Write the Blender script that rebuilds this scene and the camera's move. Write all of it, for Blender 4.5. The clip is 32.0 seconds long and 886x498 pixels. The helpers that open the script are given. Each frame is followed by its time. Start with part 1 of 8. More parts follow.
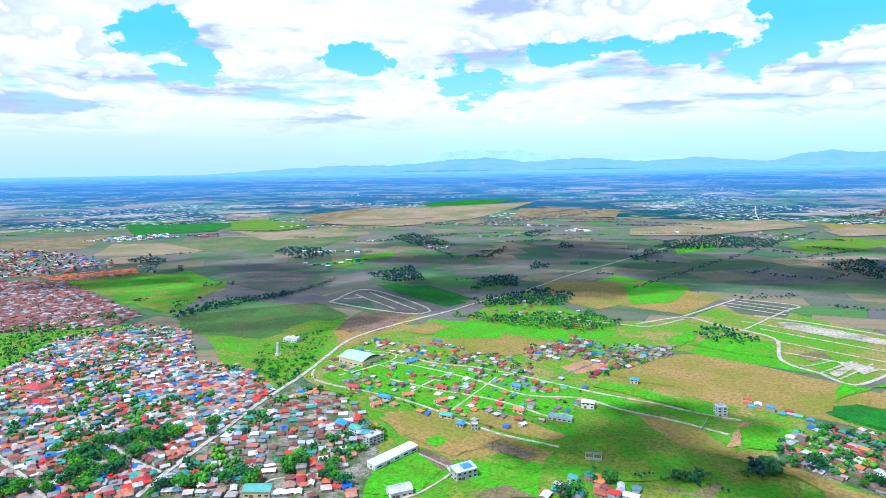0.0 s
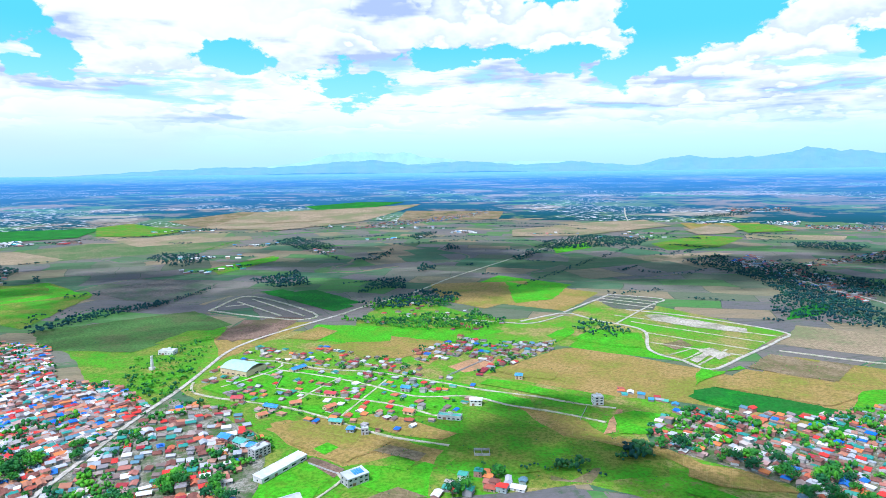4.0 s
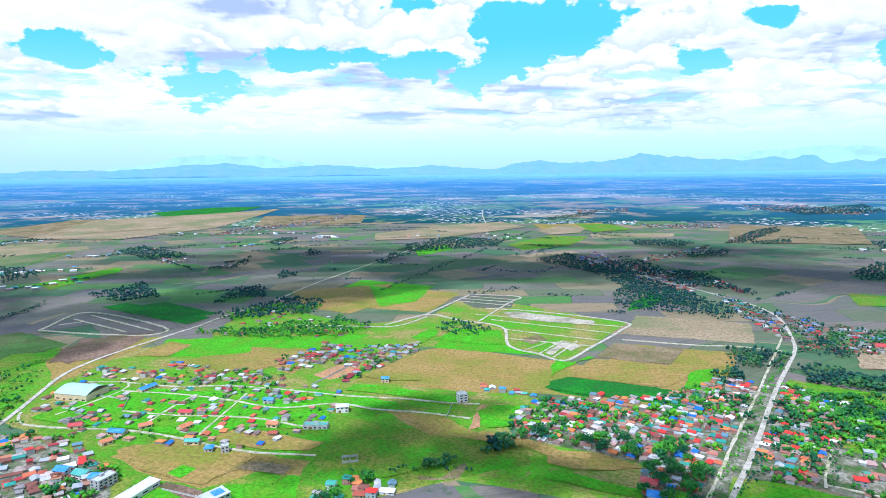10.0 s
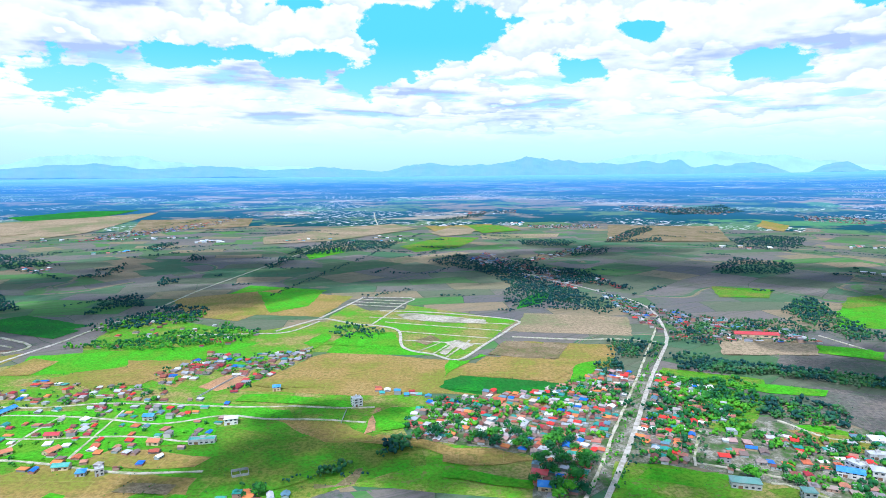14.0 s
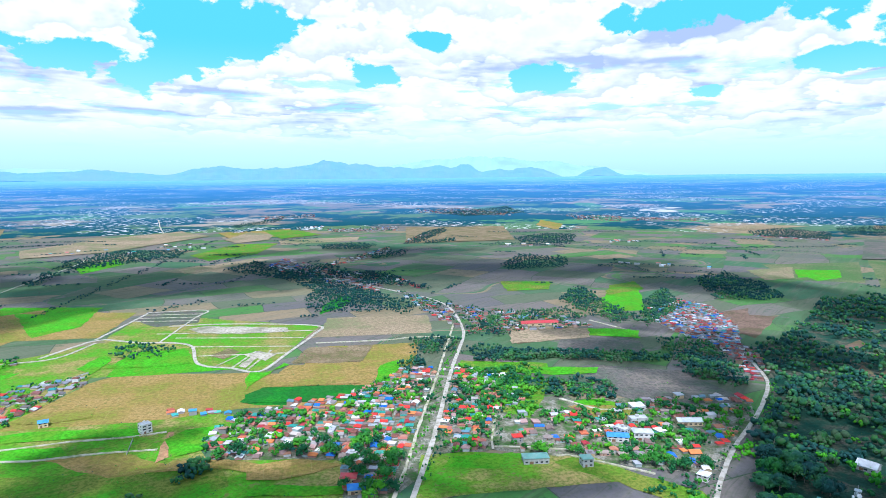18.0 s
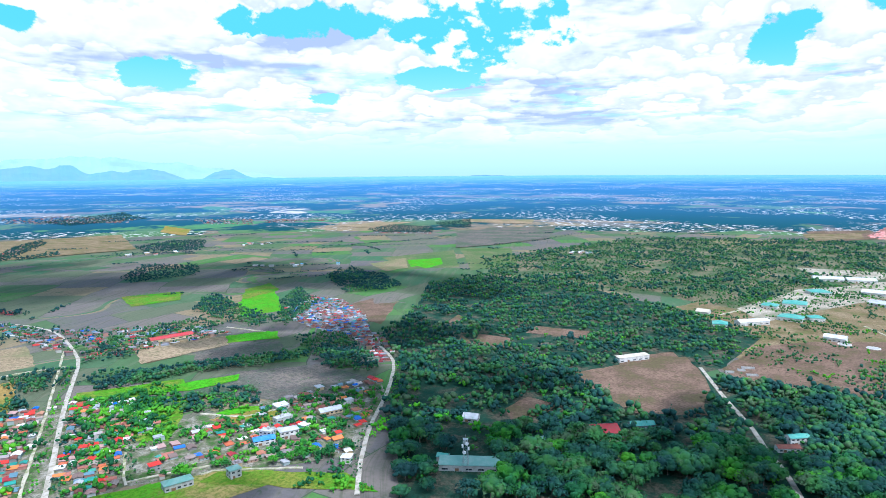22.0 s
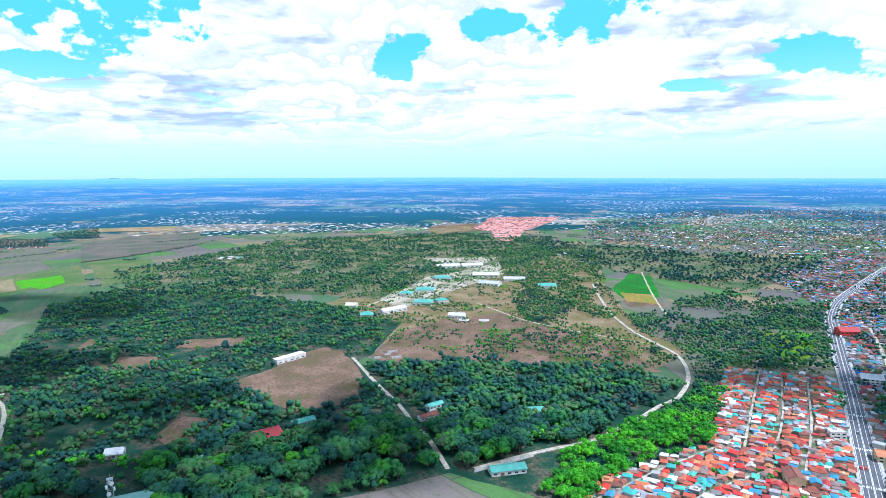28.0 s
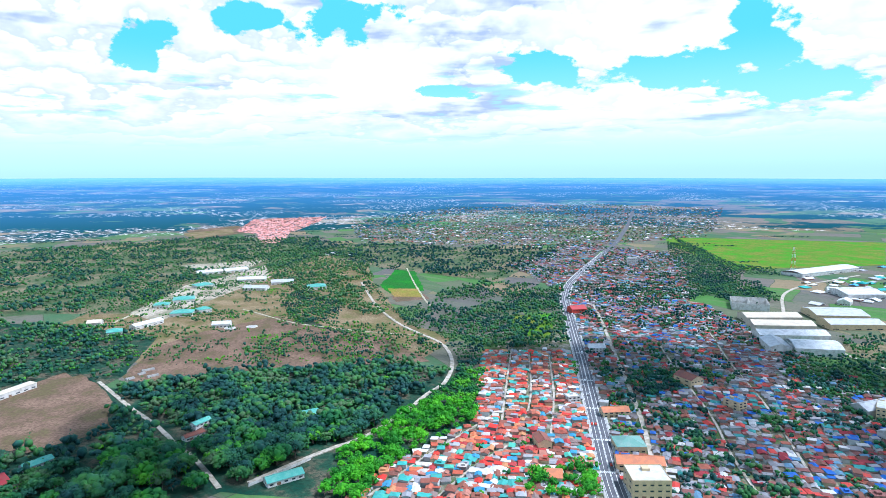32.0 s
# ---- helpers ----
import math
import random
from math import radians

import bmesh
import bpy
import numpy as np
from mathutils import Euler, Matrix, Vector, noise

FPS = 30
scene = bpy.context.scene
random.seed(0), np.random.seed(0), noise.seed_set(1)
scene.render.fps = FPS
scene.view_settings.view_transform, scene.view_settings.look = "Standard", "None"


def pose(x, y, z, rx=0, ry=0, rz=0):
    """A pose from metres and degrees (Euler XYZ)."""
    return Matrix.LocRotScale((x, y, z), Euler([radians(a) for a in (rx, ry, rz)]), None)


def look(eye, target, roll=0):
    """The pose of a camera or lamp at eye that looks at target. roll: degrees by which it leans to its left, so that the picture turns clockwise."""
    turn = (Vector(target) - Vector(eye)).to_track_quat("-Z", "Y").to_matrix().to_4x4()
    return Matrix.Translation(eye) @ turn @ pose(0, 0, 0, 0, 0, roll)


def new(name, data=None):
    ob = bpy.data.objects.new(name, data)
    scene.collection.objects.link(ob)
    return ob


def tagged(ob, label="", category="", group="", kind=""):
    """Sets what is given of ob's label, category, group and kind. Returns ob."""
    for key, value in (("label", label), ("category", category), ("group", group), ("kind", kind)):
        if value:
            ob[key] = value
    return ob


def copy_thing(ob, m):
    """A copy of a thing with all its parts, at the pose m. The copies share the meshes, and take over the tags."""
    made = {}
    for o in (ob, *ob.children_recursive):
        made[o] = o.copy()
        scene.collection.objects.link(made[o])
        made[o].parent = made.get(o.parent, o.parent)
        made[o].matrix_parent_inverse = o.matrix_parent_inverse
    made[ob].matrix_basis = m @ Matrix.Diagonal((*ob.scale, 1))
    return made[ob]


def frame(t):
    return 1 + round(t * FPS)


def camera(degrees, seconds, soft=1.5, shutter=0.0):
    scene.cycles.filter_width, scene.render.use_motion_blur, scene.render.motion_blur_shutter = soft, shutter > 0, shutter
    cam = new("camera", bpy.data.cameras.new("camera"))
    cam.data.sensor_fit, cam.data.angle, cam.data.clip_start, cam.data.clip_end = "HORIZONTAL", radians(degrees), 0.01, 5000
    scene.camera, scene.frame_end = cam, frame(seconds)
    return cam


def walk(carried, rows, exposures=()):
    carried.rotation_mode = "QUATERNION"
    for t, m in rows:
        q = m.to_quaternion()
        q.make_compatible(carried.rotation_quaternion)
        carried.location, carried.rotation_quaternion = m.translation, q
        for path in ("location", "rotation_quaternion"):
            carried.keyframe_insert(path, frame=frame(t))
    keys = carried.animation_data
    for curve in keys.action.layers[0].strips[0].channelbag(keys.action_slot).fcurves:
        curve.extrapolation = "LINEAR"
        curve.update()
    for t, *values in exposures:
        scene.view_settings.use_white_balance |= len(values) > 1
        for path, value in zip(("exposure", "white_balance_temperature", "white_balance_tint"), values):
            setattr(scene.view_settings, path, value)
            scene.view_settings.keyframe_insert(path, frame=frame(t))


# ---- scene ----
# The camera hovers and turns to its right where it is.
EYE = 240.0
cam = camera(70.56, 32.0, soft=0.35)
TURNS = [
    (0, 0.01, -7.33, -0.72),
    (0.5, -0.30, -7.33, -0.67),
    (1, -0.75, -7.31, -0.64),
    (1.5, -2.35, -7.30, -0.64),
    (2, -4.81, -7.30, -0.65),
    (2.5, -7.02, -7.29, -0.63),
    (3, -8.22, -7.27, -0.57),
    (3.5, -9.27, -7.22, -0.48),
    (5.5, -13.67, -7.14, -0.41),
    (6, -14.75, -7.09, -0.37),
    (6.5, -15.78, -7.07, -0.36),
    (7, -16.70, -7.05, -0.34),
    (7.5, -17.59, -7.03, -0.31),
    (8, -18.49, -7.01, -0.27),
    (8.5, -19.41, -6.99, -0.26),
    (9, -20.48, -6.97, -0.29),
    (9.5, -21.70, -6.95, -0.34),
    (10, -22.94, -6.92, -0.35),
    (10.5, -24.19, -6.90, -0.33),
    (11, -25.41, -6.87, -0.31),
    (11.5, -26.65, -6.86, -0.28),
    (12, -27.83, -6.85, -0.23),
    (12.5, -29.02, -6.83, -0.18),
    (13, -30.12, -6.82, -0.14),
    (13.5, -31.39, -6.78, -0.12),
    (15.5, -38.76, -6.70, -0.08),
    (16, -41.58, -6.63, -0.06),
    (16.5, -44.33, -6.58, -0.04),
    (17, -46.58, -6.54, -0.05),
    (17.5, -48.82, -6.49, -0.09),
    (18, -51.00, -6.45, -0.10),
    (18.5, -53.18, -6.41, -0.12),
    (19, -55.51, -6.38, -0.14),
    (19.5, -58.02, -6.36, -0.15),
    (20, -60.89, -6.34, -0.17),
    (20.5, -65.00, -6.33, -0.21),
    (21, -70.87, -6.33, -0.22),
    (21.5, -78.26, -6.32, -0.24),
    (22, -83.82, -6.32, -0.28),
    (22.5, -87.46, -6.31, -0.35),
    (23, -89.71, -6.29, -0.40),
    (23.5, -91.59, -6.27, -0.43),
    (24, -94.30, -6.26, -0.46),
    (24.5, -97.20, -6.25, -0.52),
    (25, -99.87, -6.25, -0.59),
    (25.5, -102.36, -6.26, -0.63),
    (27.5, -112.02, -6.28, -0.63),
    (28, -115.21, -6.30, -0.58),
    (28.5, -118.04, -6.33, -0.55),
    (29, -120.52, -6.35, -0.54),
    (29.5, -122.96, -6.37, -0.54),
    (30, -125.45, -6.39, -0.55),
    (30.5, -128.00, -6.42, -0.59),
    (31, -130.56, -6.45, -0.63),
    (31.5, -133.19, -6.49, -0.68),
    (32, -136.34, -6.54, -0.73),
]
walk(cam, [(t, pose(0, 0, EYE, 90 + pitch, 0, yaw) @ pose(0, 0, 0, 0, 0, roll)) for t, yaw, pitch, roll in TURNS], [(0, 0.03, 5330, 15), (18, 0.05, 5350, 14), (28, 0.12, 5380, 13), (32, 0.10, 5380, 13)])

# ---- light ----
SUN_AZ, SUN_EL = 128.0, 60.0        # degrees: to the left of +y, and above the horizon
SUN_WAY = Vector((-math.sin(radians(SUN_AZ)) * math.cos(radians(SUN_EL)), math.cos(radians(SUN_AZ)) * math.cos(radians(SUN_EL)), math.sin(radians(SUN_EL))))
sun_data = bpy.data.lights.new("sun", "SUN")
sun_data.energy, sun_data.angle, sun_data.color = 5.0, radians(0.53), (1.0, 0.97, 0.92)
sun = new("sun", sun_data)
sun.matrix_world = look((0, 0, 900), Vector((0, 0, 900)) - SUN_WAY)


def set_operation(n, v):
    n.operation = v


def set_data_type(n, v):
    n.data_type = v


def set_blend_type(n, v):
    n.blend_type = v


def set_interpolation_type(n, v):
    n.interpolation_type = v


def set_sky_type(n, v):
    n.sky_type = v


def set_sun_disc(n, v):
    n.sun_disc = v


def set_sun_elevation(n, v):
    n.sun_elevation = v


def set_sun_rotation(n, v):
    n.sun_rotation = v


def set_wave_type(n, v):
    n.wave_type = v


def set_distance(n, v):
    n.distance = v


def set_feature(n, v):
    n.feature = v


SETTERS = {"operation": set_operation, "data_type": set_data_type, "blend_type": set_blend_type, "interpolation_type": set_interpolation_type, "sky_type": set_sky_type, "sun_disc": set_sun_disc, "sun_elevation": set_sun_elevation, "sun_rotation": set_sun_rotation, "wave_type": set_wave_type, "distance": set_distance, "feature": set_feature}


def nd(nt, kind, settings=None, **sockets):
    """A node with settings, and its inputs set to values or linked to sockets."""
    n = nt.nodes.new(kind)
    for key, value in (settings or {}).items():
        SETTERS[key](n, value)
    for key, value in sockets.items():
        slot = n.inputs[int(key[1:])] if key[0] == "i" and key[1:].isdigit() else n.inputs[key.replace("_", " ")]
        if isinstance(value, bpy.types.NodeSocket):
            nt.links.new(value, slot)
        else:
            slot.default_value = value
    return n


def calc(nt, op, a, b=0.0, c=0.0):
    return nd(nt, "ShaderNodeMath", {"operation": op}, i0=a, i1=b, i2=c).outputs[0]


def blend(nt, fac, a, b, mode="MIX"):
    n = nd(nt, "ShaderNodeMix", {"data_type": "RGBA", "blend_type": mode})
    for slot, value in ((0, fac), (6, a), (7, b)):
        if isinstance(value, bpy.types.NodeSocket):
            nt.links.new(value, n.inputs[slot])
        else:
            n.inputs[slot].default_value = value if slot == 0 else (*value, 1)
    return n.outputs[2]


def ease(nt, value, low, high):
    return nd(nt, "ShaderNodeMapRange", {"interpolation_type": "SMOOTHSTEP"}, i0=value, i1=low, i2=high, i3=0.0, i4=1.0).outputs[0]


def ramp(nt, fac, stops, constant=False):
    n = nt.nodes.new("ShaderNodeValToRGB")
    n.color_ramp.interpolation = "CONSTANT" if constant else "LINEAR"
    while len(n.color_ramp.elements) < len(stops):
        n.color_ramp.elements.new(0.5)
    for e, (at, colour) in zip(n.color_ramp.elements, stops):
        e.position, e.color = at, (*colour, 1)
    nt.links.new(fac, n.inputs[0])
    return n.outputs[0]


def noisy(nt, vector, scale, detail=4.0, rough=0.55):
    return nd(nt, "ShaderNodeTexNoise", None, Vector=vector, Scale=scale, Detail=detail, Roughness=rough).outputs[0]


# the blue gaps between the clouds: bearing, elevation, half width and half height in degrees
GAPS_WEST = [(23.5, 11.3, 1.9, 1.5), (21.2, 9.9, 2.1, 1.3), (22.8, 8.1, 1.9, 0.6), (7.5, 9.8, 2.2, 0.9), (-1.4, 7.5, 2.3, 1.2), (-10.2, 9.9, 2.6, 0.8), (-15.4, 10.0, 2.3, 0.6), (-21.3, 9.5, 3.4, 0.8), (-29.9, 11.0, 3.0, 2.4), (-27.0, 8.7, 3.4, 0.8)]
GAPS_MID = [(-20.8, 14.3, 2.0, 0.6), (-30.3, 12.8, 3.9, 1.6), (-35.4, 12.6, 2.7, 1.3), (-33.6, 11.0, 3.1, 0.9), (-45.0, 9.0, 1.8, 0.8), (-49.8, 12.0, 1.2, 0.5), (-59.3, 8.8, 1.9, 0.9)]
GAPS_EAST = [(-72.5, 13.4, 4.0, 1.1), (-75.2, 13.2, 2.2, 0.8), (-82.6, 8.9, 3.0, 0.6), (-73.4, 7.2, 1.5, 0.5), (-87.9, 13.5, 4.9, 1.7), (-86.7, 11.4, 1.7, 1.3), (-82.2, 13.3, 2.8, 0.7), (-110.8, 10.6, 1.2, 1.2), (-112.5, 11.8, 1.6, 0.9)]
GAPS_SOUTH = [(-120.5, 13.5, 2.4, 0.9), (-126.6, 13.3, 3.8, 1.2), (-128.9, 12.3, 1.5, 0.7), (-145.5, 9.1, 3.4, 1.0), (-136.8, 7.6, 1.5, 0.5), (-157.3, 8.4, 6.3, 1.2), (-163.0, 9.6, 2.2, 1.8), (-164.5, 6.8, 5.5, 1.0), (-162.0, 12.3, 1.2, 0.9)]


def make_sky():
    world = bpy.data.worlds.new("sky")
    scene.world = world
    world.use_nodes = True
    nt = world.node_tree
    nt.nodes.clear()
    way = nd(nt, "ShaderNodeTexCoord").outputs["Generated"]
    x, y, z = nd(nt, "ShaderNodeSeparateXYZ", None, i0=way).outputs
    az = calc(nt, "MULTIPLY", calc(nt, "ARCTAN2", calc(nt, "MULTIPLY", x, -1.0), y), 57.2958)
    el = calc(nt, "MULTIPLY", calc(nt, "ARCSINE", z), 57.2958)
    air = nd(nt, "ShaderNodeTexSky", {"sky_type": "NISHITA", "sun_disc": False, "sun_elevation": radians(SUN_EL), "sun_rotation": radians(-SUN_AZ)})
    blue = nd(nt, "ShaderNodeVectorMath", {"operation": "SCALE"}, i0=air.outputs[0], Scale=0.10).outputs[0]
    low_blue = calc(nt, "SUBTRACT", 1.0, ease(nt, el, 5.0, 12.0))
    blue = blend(nt, calc(nt, "SUBTRACT", 0.94, calc(nt, "MULTIPLY", ease(nt, el, 18.0, 45.0), 0.84)), blue, (0.17, 0.75, 0.98))
    blue = blend(nt, calc(nt, "MULTIPLY", low_blue, 0.85), blue, (0.46, 0.92, 1.0))
    # heaped clouds, smaller and flatter towards the horizon
    up = calc(nt, "LOGARITHM", calc(nt, "ADD", calc(nt, "MAXIMUM", el, 0.0), 3.5), 2.718)
    w = nd(nt, "ShaderNodeCombineXYZ", None, i0=calc(nt, "MULTIPLY", x, 12.0), i1=calc(nt, "MULTIPLY", y, 12.0), i2=calc(nt, "MULTIPLY", up, 5.0)).outputs[0]
    swell, rag, mass, wisp = noisy(nt, w, 0.42, 3.0, 0.5), noisy(nt, w, 2.6, 6.0, 0.62), noisy(nt, w, 0.30, 2.0, 0.5), noisy(nt, w, 0.9, 7.0, 0.6)
    puff = nd(nt, "ShaderNodeTexVoronoi", None, Vector=w, Scale=1.35, Detail=3.0, Roughness=0.55, Randomness=1.0).outputs["Distance"]
    # rows of clouds one behind another: a bright heaped top against the grey base of the next
    row = calc(nt, "MULTIPLY_ADD", up, 4.6, calc(nt, "MULTIPLY", swell, 3.6))
    row = calc(nt, "ADD", row, calc(nt, "MULTIPLY_ADD", puff, 0.85, calc(nt, "MULTIPLY", rag, 0.30)))
    part_of = calc(nt, "FRACT", row)
    base = calc(nt, "MULTIPLY", ease(nt, part_of, 0.0, 0.14), calc(nt, "SUBTRACT", 1.0, ease(nt, calc(nt, "MULTIPLY_ADD", wisp, 0.7, calc(nt, "SUBTRACT", part_of, 0.35)), 0.05, 0.75)))
    flat = nd(nt, "ShaderNodeCombineXYZ", None, i0=calc(nt, "MULTIPLY", x, 7.0), i1=calc(nt, "MULTIPLY", y, 7.0), i2=calc(nt, "MULTIPLY", up, 9.0)).outputs[0]
    belly = calc(nt, "MULTIPLY_ADD", calc(nt, "SUBTRACT", wisp, 0.5), 0.25, noisy(nt, flat, 0.62, 4.0, 0.55))
    gaps = None
    here = nd(nt, "ShaderNodeCombineXYZ", None, i0=az, i1=el, i2=0.0).outputs[0]
    for a, e, wide, tall in GAPS_WEST + GAPS_MID + GAPS_EAST + GAPS_SOUTH:
        d = nd(nt, "ShaderNodeVectorMath", {"operation": "MULTIPLY_ADD"}, i0=here, i1=(1 / wide, 1 / tall, 0.0), i2=(-a / wide, -e / tall, 0.0)).outputs[0]
        d = nd(nt, "ShaderNodeVectorMath", {"operation": "LENGTH"}, i0=d).outputs["Value"]
        gaps = d if gaps is None else calc(nt, "MINIMUM", gaps, d)
    edge = calc(nt, "MULTIPLY_ADD", calc(nt, "SUBTRACT", 0.5, puff), 0.75, calc(nt, "MULTIPLY", calc(nt, "SUBTRACT", rag, 0.5), 1.5))
    edge = calc(nt, "MULTIPLY_ADD", calc(nt, "SUBTRACT", wisp, 0.5), 4.6, edge)
    gap = calc(nt, "SUBTRACT", 1.0, ease(nt, calc(nt, "ADD", gaps, edge), 0.70, 1.02))
    # overhead the sky is mostly open
    thin = calc(nt, "MULTIPLY", ease(nt, el, 16.0, 26.0), calc(nt, "SUBTRACT", 1.0, ease(nt, swell, 0.54, 0.64)))
    cover = calc(nt, "MULTIPLY", calc(nt, "SUBTRACT", 1.0, thin), calc(nt, "SUBTRACT", 1.0, gap))
    shade = calc(nt, "MULTIPLY_ADD", calc(nt, "MULTIPLY", base, ease(nt, mass, 0.34, 0.56)), 0.55, ease(nt, belly, 0.53, 0.68))
    shade = calc(nt, "MULTIPLY", calc(nt, "MINIMUM", shade, 1.0), ease(nt, el, 1.5, 4.8))
    cloud = blend(nt, shade, (1.10, 1.10, 1.10), (0.52, 0.61, 0.77))
    slits = calc(nt, "MULTIPLY", ease(nt, noisy(nt, flat, 1.25, 5.0, 0.6), 0.54, 0.64), calc(nt, "MULTIPLY", ease(nt, el, 4.0, 6.0), calc(nt, "SUBTRACT", 1.0, ease(nt, el, 8.0, 11.0))))
    cloud = blend(nt, calc(nt, "MULTIPLY", slits, 0.75), cloud, (0.48, 0.88, 1.0))
    sky = blend(nt, cover, blue, cloud)
    # pale veil towards the horizon, with small flat clouds in it
    veil = calc(nt, "SUBTRACT", 1.0, ease(nt, el, 1.6, 6.0))
    dull = ease(nt, calc(nt, "MULTIPLY_ADD", swell, 40.0, az), 15.0, 45.0)
    pale = blend(nt, dull, (0.66, 0.97, 1.0), (0.66, 0.86, 1.0))
    tops = calc(nt, "MULTIPLY", ease(nt, part_of, 0.45, 0.9), calc(nt, "MULTIPLY", ease(nt, wisp, 0.44, 0.60), ease(nt, el, 2.6, 4.4)))
    pale = blend(nt, calc(nt, "MULTIPLY", tops, 0.9), pale, (1.02, 1.02, 1.02))
    sky = blend(nt, calc(nt, "MULTIPLY", veil, 0.95), sky, pale)
    sky = blend(nt, calc(nt, "MULTIPLY", calc(nt, "SUBTRACT", 1.0, ease(nt, el, -0.2, 2.2)), 0.7), sky, (0.52, 0.82, 1.0))
    back = nd(nt, "ShaderNodeBackground", None, Color=sky, Strength=1.0)
    nt.links.new(back.outputs[0], nd(nt, "ShaderNodeOutputWorld").inputs[0])


make_sky()


# ---- materials ----
def material(name, rough=0.9, metal=0.0, gloss=0.3):
    m = bpy.data.materials.new(name)
    m.use_nodes = True
    nt = m.node_tree
    b = nt.nodes["Principled BSDF"]
    b.inputs["Roughness"].default_value, b.inputs["Metallic"].default_value = rough, metal
    b.inputs["Specular IOR Level"].default_value = gloss
    return m, nt, b


def paint(nt, b, colour, height=None, depth=0.2, strength=0.5):
    nt.links.new(colour, b.inputs["Base Color"])
    if height is not None:
        bump = nd(nt, "ShaderNodeBump", None, Height=height, Distance=depth, Strength=strength)
        nt.links.new(bump.outputs[0], b.inputs["Normal"])


def soil_like(name, light, mid, dark, patch=0.02, grain=0.35, furrow=0.0, turn=0.0, bund=0.0):
    """Ground cover in three tones: broad patches, clumps, fine grain, furrows on ploughed land and low banks between plots."""
    m, nt, b = material(name, 0.95, 0.0, 0.12)
    p = nd(nt, "ShaderNodeNewGeometry").outputs["Position"]
    p = nd(nt, "ShaderNodeMapping", None, Vector=p, Rotation=(0, 0, radians(turn))).outputs[0]
    broad, fine, clumps = noisy(nt, p, patch, 5.0, 0.6), noisy(nt, p, grain, 5.0, 0.7), noisy(nt, p, 0.09, 5.0, 0.7)
    broad = calc(nt, "MULTIPLY_ADD", broad, 0.7, calc(nt, "MULTIPLY", clumps, 0.3))
    c = ramp(nt, broad, [(0.42, dark), (0.50, mid), (0.57, light)])
    c = blend(nt, calc(nt, "MULTIPLY", ease(nt, fine, 0.42, 0.62), 0.7), c, tuple(v * 0.5 for v in mid))
    c = blend(nt, calc(nt, "MULTIPLY", ease(nt, clumps, 0.55, 0.63), 0.65), c, tuple(0.6 * v for v in dark))
    if furrow:
        rows = nd(nt, "ShaderNodeTexWave", {"wave_type": "BANDS"}, Vector=p, Scale=furrow, Distortion=2.5, Detail=3.0).outputs[1]
        c = blend(nt, calc(nt, "MULTIPLY", rows, 0.22), c, tuple(v * 0.6 for v in dark))
    if bund:
        wob = nd(nt, "ShaderNodeTexNoise", None, Vector=p, Scale=0.02, Detail=2.0).outputs[1]
        q = nd(nt, "ShaderNodeVectorMath", {"operation": "MULTIPLY_ADD"}, i0=wob, i1=(14.0, 14.0, 0.0), i2=p).outputs[0]
        n = nd(nt, "ShaderNodeTexBrick", None, i0=q, i1=(0, 0, 0, 1), i2=(1, 1, 1, 1), i3=(0.5, 0.5, 0.5, 1), i4=1.0, i5=0.45, i6=0.4, i7=0.0, i8=38.0, i9=22.0)
        c = blend(nt, calc(nt, "MULTIPLY", n.outputs[0], bund * 0.5), c, tuple(v * 0.55 for v in dark))
        c = blend(nt, calc(nt, "MULTIPLY", n.outputs[1], bund), c, tuple(0.5 * v + 0.5 * w for v, w in zip(light, (0.42, 0.40, 0.18))))
    paint(nt, b, c, fine, 0.5, 0.6)
    return m


